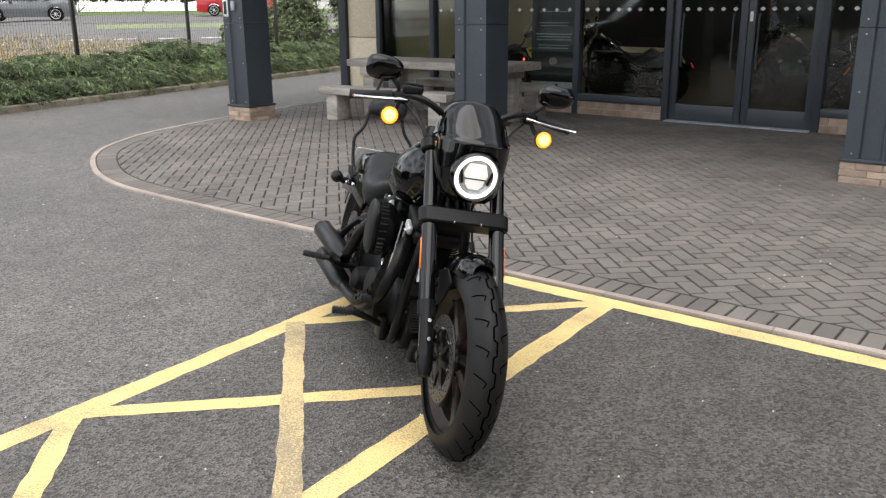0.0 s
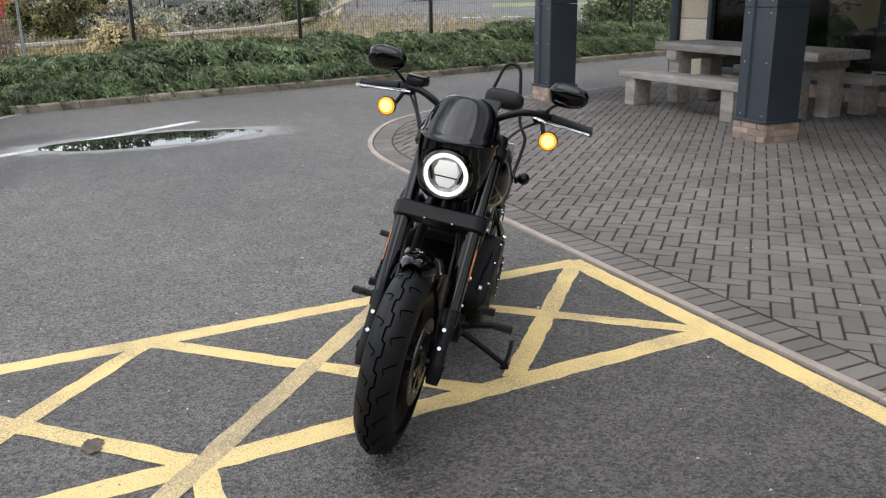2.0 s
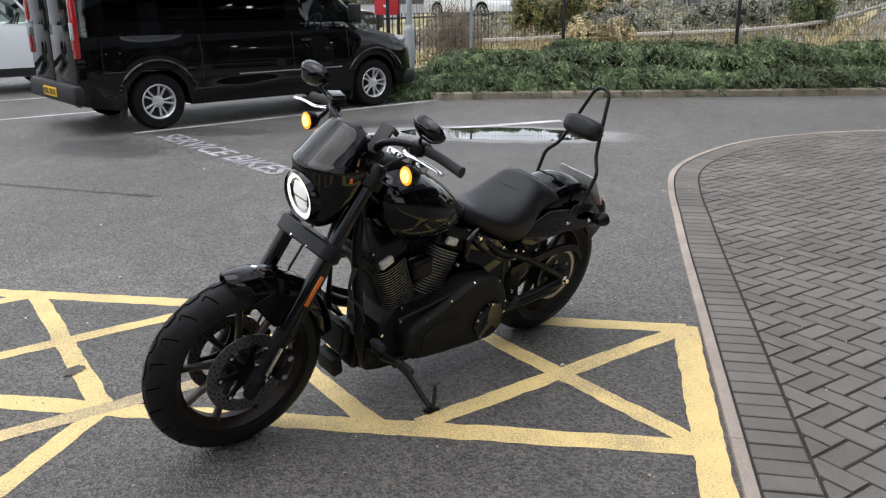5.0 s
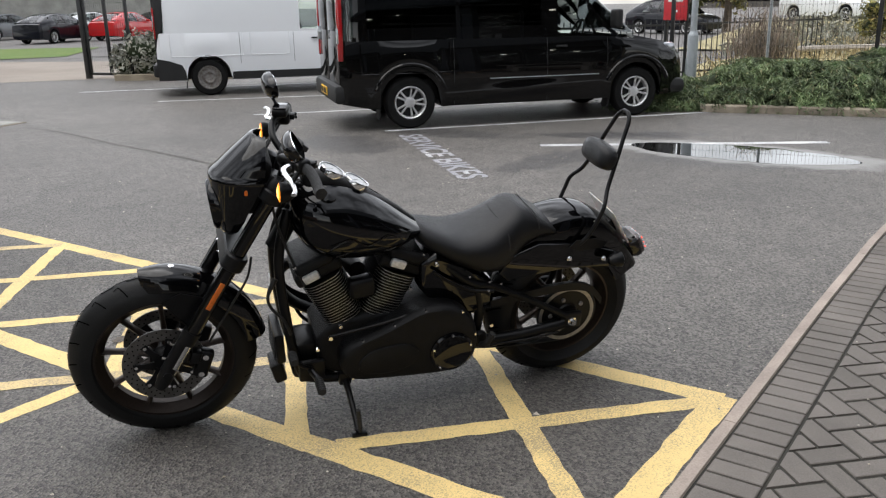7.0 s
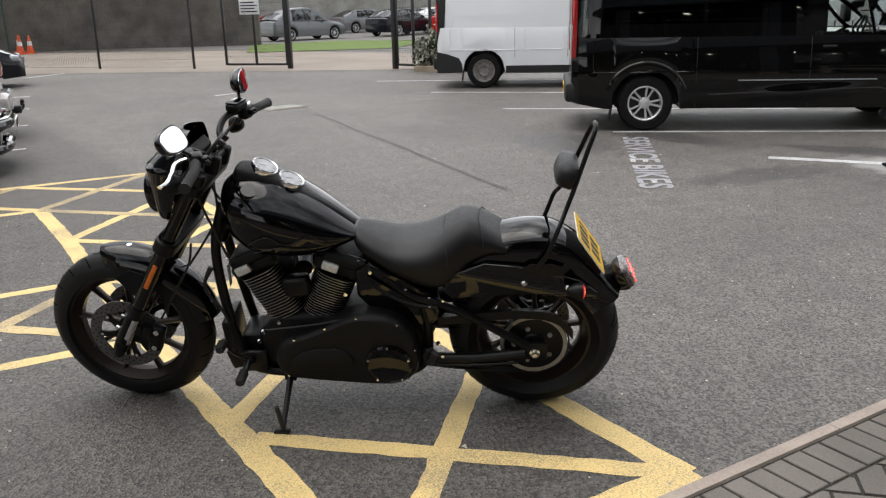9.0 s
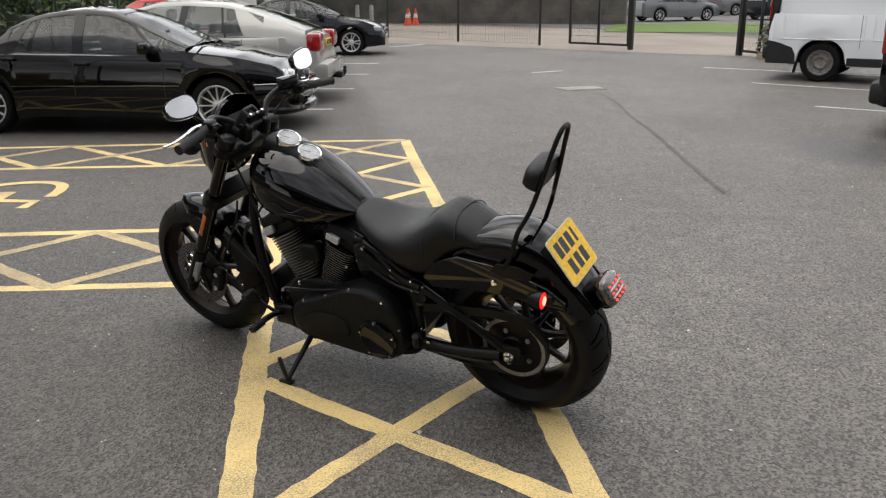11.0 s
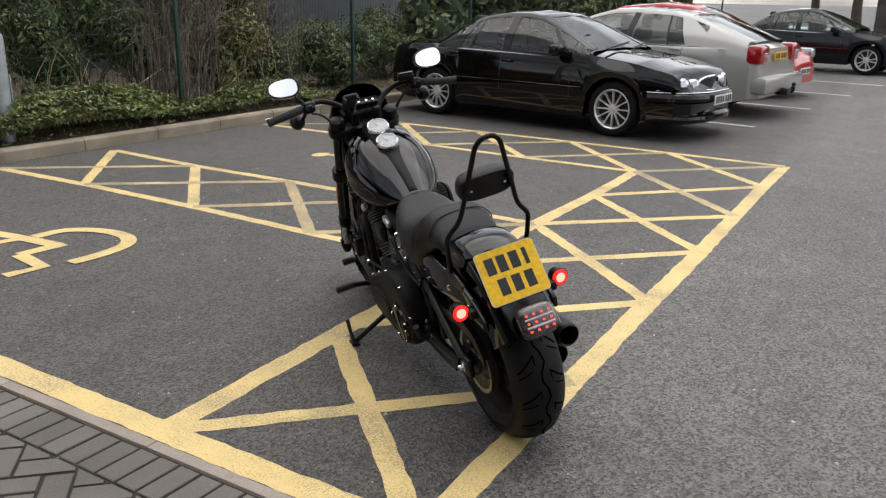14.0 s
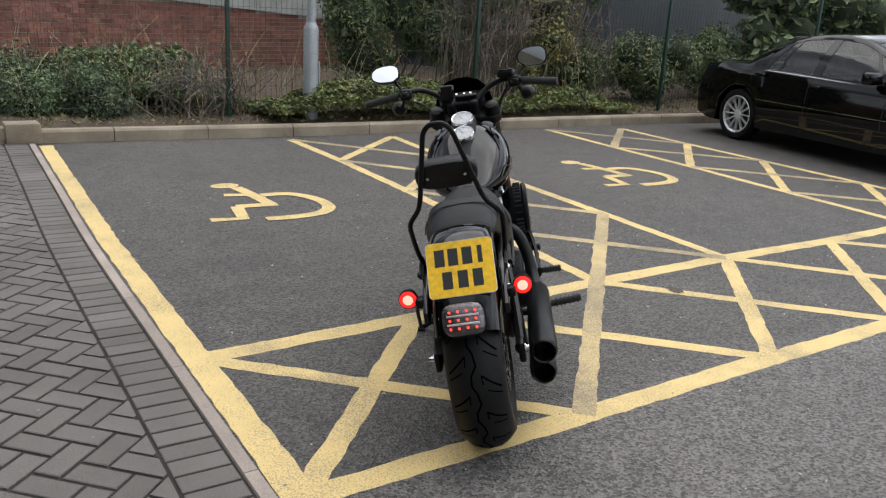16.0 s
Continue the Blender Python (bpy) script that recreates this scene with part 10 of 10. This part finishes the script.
# air cleaner on the right
AC = Matrix.Translation((0.905, -0.175, 0.605)) @ Euler((radians(90), 0, 0)).to_matrix().to_4x4()
bm = bmesh.new()
o4 = [(0.078 * math.copysign(abs(math.cos(t)) ** 0.75, math.cos(t)), 0.112 * math.copysign(abs(math.sin(t)) ** 0.75, math.sin(t))) for t in np.linspace(0, 2 * math.pi, 41)[:-1]]
add_rings(bm, [[AC @ Vector((x * k, y * k, d)) for x, y in o4] for d, k in ((-0.06, 0.55), (-0.02, 0.92), (0.0, 0.94), (0.035, 0.94), (0.042, 1.0), (0.052, 0.98), (0.058, 0.85))], True, True)
ac = bp("air_cleaner", bm, "bike_satin", label="black ribbed air cleaner")
for k in range(34):
    t = 2 * math.pi * k / 34
    x, y = 0.078 * math.copysign(abs(math.cos(t)) ** 0.75, math.cos(t)), 0.112 * math.copysign(abs(math.sin(t)) ** 0.75, math.sin(t))
    bm = bmesh.new()
    add_box(bm, (0.010, 0.004, 0.03), AC @ Matrix.Translation((x * 0.975, y * 0.975, 0.016)) @ Matrix.Rotation(math.atan2(y, x), 4, 'Z'))
    part("filter_pleat", bm, "grip", ac, "", None)
bm = bmesh.new()
add_tube(bm, [(0.905, -0.12, 0.60), (0.89, -0.05, 0.60), (0.88, 0.0, 0.60)], 0.035, 12, 3)
bp("intake_tube", bm, "bike_satin")
# left-side throttle body and horn between the cylinders
bm = bmesh.new()
add_box(bm, (0.10, 0.06, 0.085), pose(0.885, 0.10, 0.585, 0, 6, 0), 0.018, 3)
bp("coil_cover", bm, "bike_satin", label="black coil cover")
# oil cooler and regulator at the front
bm = bmesh.new()
add_box(bm, (0.035, 0.17, 0.13), pose(1.195, 0, 0.335, 0, 4, 0), 0.008)
oc = bp("oil_cooler", bm, "bike_satin", label="black finned oil cooler")
for k in range(10):
    bm = bmesh.new()
    add_box(bm, (0.008, 0.15, 0.004), pose(1.214, 0, 0.285 + k * 0.011, 0, 4, 0))
    part("cooler_fin", bm, "grip", oc, "", None)
bm = bmesh.new()
add_box(bm, (0.05, 0.11, 0.09), pose(1.20, 0, 0.20, 0, 14, 0), 0.012)
bp("regulator", bm, "bike_wrinkle")
bm = bmesh.new()
add_tube(bm, [(1.205, 0.10, 0.66), (1.235, 0.115, 0.60), (1.225, 0.12, 0.55), (1.185, 0.13, 0.50), (1.16, 0.13, 0.43)], [0.012, 0.006, 0.006, 0.006, 0.006], 8, 5)
bp("brake_hose", bm, "plastic")
# front engine mount and lower plates
bm = bmesh.new()
add_box(bm, (0.10, 0.16, 0.16), pose(1.10, 0, 0.26, 0, 0, 0), 0.02)
add_box(bm, (0.12, 0.14, 0.06), pose(1.04, 0, 0.19), 0.015)
bp("engine_mount", bm, "bike_satin")

# exhaust on the right: two headers, two mufflers
bm = bmesh.new()
add_tube(bm, [(1.06, -0.11, 0.60), (1.135, -0.145, 0.575), (1.165, -0.175, 0.48), (1.10, -0.195, 0.37), (0.95, -0.205, 0.285), (0.75, -0.208, 0.25), (0.55, -0.21, 0.238), (0.46, -0.21, 0.236)], 0.024, 14, 7)
bp("exhaust_header", bm, "bike_satin", label="black front exhaust header")
bm = bmesh.new()
add_tube(bm, [(0.70, -0.11, 0.585), (0.655, -0.16, 0.575), (0.62, -0.195, 0.51), (0.57, -0.212, 0.42), (0.50, -0.22, 0.37), (0.44, -0.222, 0.355)], 0.024, 14, 7)
bp("exhaust_header", bm, "bike_satin", label="black rear exhaust header")
for (x0, z0), (x1, z1), y in (((0.50, 0.362), (-0.098, 0.342), -0.224), ((0.52, 0.238), (-0.01, 0.225), -0.212)):
    m_, L = axis_matrix((x0, y, z0), (x1, y, z1))
    bm = bmesh.new()
    add_lathe(bm, [(0.024, -0.05), (0.030, 0.0), (0.046, 0.05), (0.048, L - 0.02), (0.044, L - 0.004), (0.040, L), (0.036, L - 0.004), (0.036, L - 0.10), (0.0, L - 0.10)], m_, 32)
    bp("muffler", bm, "bike_satin", label="satin black muffler with an open end", smooth=40)
bm = bmesh.new()
hs = smooth_path([(1.135, -0.185, 0.545), (1.12, -0.215, 0.42), (1.03, -0.232, 0.345), (0.92, -0.236, 0.292)], 6)
add_rings(bm, [[p + Vector((0, dy, dz)) for dy, dz in ((0.0, 0.026), (-0.014, 0.014), (-0.014, -0.014), (0.0, -0.026), (-0.006, -0.012), (-0.006, 0.012))] for p in hs], True, True)
shd = bp("heat_shield", bm, "bike_wrinkle", label="black slotted heat shield")
# solid black boxes painting the shade of the shield's openings
for k in range(7):
    p = hs[2 + k * 2]
    bm = bmesh.new()
    add_box(bm, (0.012, 0.004, 0.014), pose(p.x, p.y - 0.0145, p.z, 0, 35, 0), 0.001)
    part("slot_shade", bm, "recess_shade", shd, "", None)

# foot controls
def peg(x, y, z, s, L=0.085, up=0.0, nm="footpeg", ang=0.0):
    e = Vector((x + L * math.sin(ang) * -1, y + s * L * math.cos(ang), z + up))
    bm = bmesh.new()
    add_cyl(bm, (x, y, z), e, 0.013, 0.014, 12)
    pg = bp(nm, bm, "grip", label="black ribbed footpeg")
    for k in range(6):
        f = 0.2 + 0.14 * k
        c = Vector((x, y, z)).lerp(e, f)
        bm = bmesh.new()
        add_box(bm, (0.03, 0.006, 0.03), Matrix.Translation(c), 0.004)
        part("peg_rib", bm, "grip", pg, "", None)
    return pg


for s, x, z in ((1, 1.085, 0.305), (-1, 1.01, 0.27)):
    peg(x, s * 0.255, z, s)
    bm = bmesh.new()
    add_tube(bm, [(x, s * 0.10, z - 0.06), (x + 0.01, s * 0.18, z - 0.02), (x, s * 0.26, z)], 0.013, 10, 4)
    add_box(bm, (0.10, 0.03, 0.09), pose(x, s * 0.13, z - 0.05), 0.01)
    bp("peg_bracket", bm, "bike_satin")
    bm = bmesh.new()
    add_tube(bm, [(x, s * 0.17, z - 0.02), (x + 0.06, s * 0.19, z + 0.03), (x + 0.085, s * 0.20, z + 0.09)], 0.008, 8, 4)
    bp("foot_lever", bm, "bike_satin", label="black foot lever")
    peg(x + 0.085, s * 0.20, z + 0.09, s, 0.06, 0.0, "toe_peg")
# passenger pegs
peg(0.415, -0.27, 0.322, -1, 0.12, 0.01, "passenger_peg")
bm = bmesh.new()
add_tube(bm, [(0.42, -0.13, 0.30), (0.42, -0.20, 0.30), (0.415, -0.27, 0.322)], 0.014, 10, 3)
bp("peg_bracket", bm, "bike_satin")
bm = bmesh.new()
add_tube(bm, [(0.40, 0.15, 0.27), (0.385, 0.185, 0.30), (0.37, 0.20, 0.35)], [0.012, 0.013, 0.013], 10, 3)
bp("passenger_peg", bm, "grip", label="black folded passenger peg")
# shift linkage along the primary
bm = bmesh.new()
add_tube(bm, [(1.02, 0.165, 0.42), (0.80, 0.170, 0.455), (0.67, 0.172, 0.49)], 0.006, 8, 3)
bp("shift_rod", bm, "bike_satin")
for x, z in ((1.02, 0.42), (0.67, 0.49)):
    bolt(bike, x, 0.168, z, 1, 0.010, 0.012)
# side stand
bm = bmesh.new()
add_tube(bm, [(0.955, 0.12, 0.19), (0.952, 0.20, 0.155), (0.950, 0.335, 0.092)], [0.015, 0.012, 0.011], 10, 4)
add_box(bm, (0.06, 0.035, 0.012), pose(0.95, 0.345, 0.0865, 12.8, 0, 0), 0.004)
stand = bp("side_stand", bm, "bike_satin", label="black side stand, lowered")
bm = bmesh.new()
add_tube(bm, [(0.945, 0.345, 0.095), (0.95, 0.350, 0.15), (0.956, 0.349, 0.205)], [0.008, 0.009, 0.009], 8, 3)
part("stand_tang", bm, "grip", stand, "black rubber-tipped tang")
bm = bmesh.new()
add_box(bm, (0.05, 0.05, 0.06), pose(0.955, 0.115, 0.19), 0.01)
bp("stand_bracket", bm, "bike_satin")
# assorted small fittings that catch the light
for x, y, z, s in ((0.36, 0.150, 0.36, 1), (0.345, 0.148, 0.30, 1), (0.60, 0.128, 0.66, 1), (0.70, 0.12, 0.56, 1), (0.97, 0.118, 0.43, 1), (1.06, 0.118, 0.34, 1), (1.0, -0.116, 0.44, -1), (0.60, -0.118, 0.42, -1)):
    bolt(bike, x, y, z, s, 0.009, 0.01)
# engine number label
bm = bmesh.new()
add_box(bm, (0.002, 0.03, 0.10), pose(1.205, -0.07, 0.53, 0, -2, 0))
bp("frame_sticker", bm, "sign_white", label="small white sticker")

# dim motorcycles inside the showroom
for u_, v_, a_ in ((0.35, 1.7, 200), (2.9, 2.3, 160), (1.6, 3.6, 20), (-2.4, 1.9, 170), (4.4, 1.8, 200)):
    cp = copy_thing(bike, BLD @ pose(u_, v_, 0.02, -4, 0, a_))
    tagged(cp, "black motorcycle on display inside the showroom", "motorcycle", "showroom motorcycles")


# ---- single paving blocks where the camera passes nearest, and wall bricks ----
for x, y, a in PAVERS:
    ob = new("paving_block", block)
    ob.parent = pavement
    ob.matrix_basis = pose(x, y, random.uniform(-0.0015, 0.0015), random.uniform(-0.25, 0.25), random.uniform(-0.25, 0.25), math.degrees(a))
bw, bl = BRICK_WALL
bm = bmesh.new()
box_between(bm, (-0.1075, -0.04, -0.0325), (0.1075, 0.0, 0.0325), 0)
bmesh.ops.delete(bm, geom=[f for f in bm.faces if f.normal.y < -0.5], context='FACES_ONLY')
brick_me = finish("brick", bm, "brick_red")
bverts, bfaces = [tuple(v.co) for v in brick_me.vertices], [tuple(p.vertices) for p in brick_me.polygons]
fv, ff = [], []
count = 0
for c in range(21):
    x = 0.11 + (0.1125 if c % 2 else 0)
    while x < bl - 0.11:
        z = 0.05 + c * 0.075
        if z + 0.02 > wall_top(x):
            x += 0.225
            continue
        if wall_top(x) - z < 0.75 and 5.0 < x < 11.5 and count < 290:
            ob = new("brick", brick_me)
            ob.parent = bw
            ob.matrix_basis = Matrix.Translation((x, random.uniform(-0.003, 0.003), z))
            count += 1
        else:
            d = random.uniform(-0.003, 0.003)
            merged(fv, ff, [(x + vx, vy + d, z + vz) for vx, vy, vz in bverts], bfaces)
        x += 0.225
M["brick_red_far"] = surface("red_brick_far", (0.33, 0.145, 0.105), (0.205, 0.088, 0.068), 6, 120, 0.88, bump=0.4, random_var=0.3, island=True)
ob = tagged(new("brickwork", raw_mesh("brickwork", fv, ff, "brick_red_far")), "red bricks in stretcher bond", kind="stuff")
ob.parent = bw
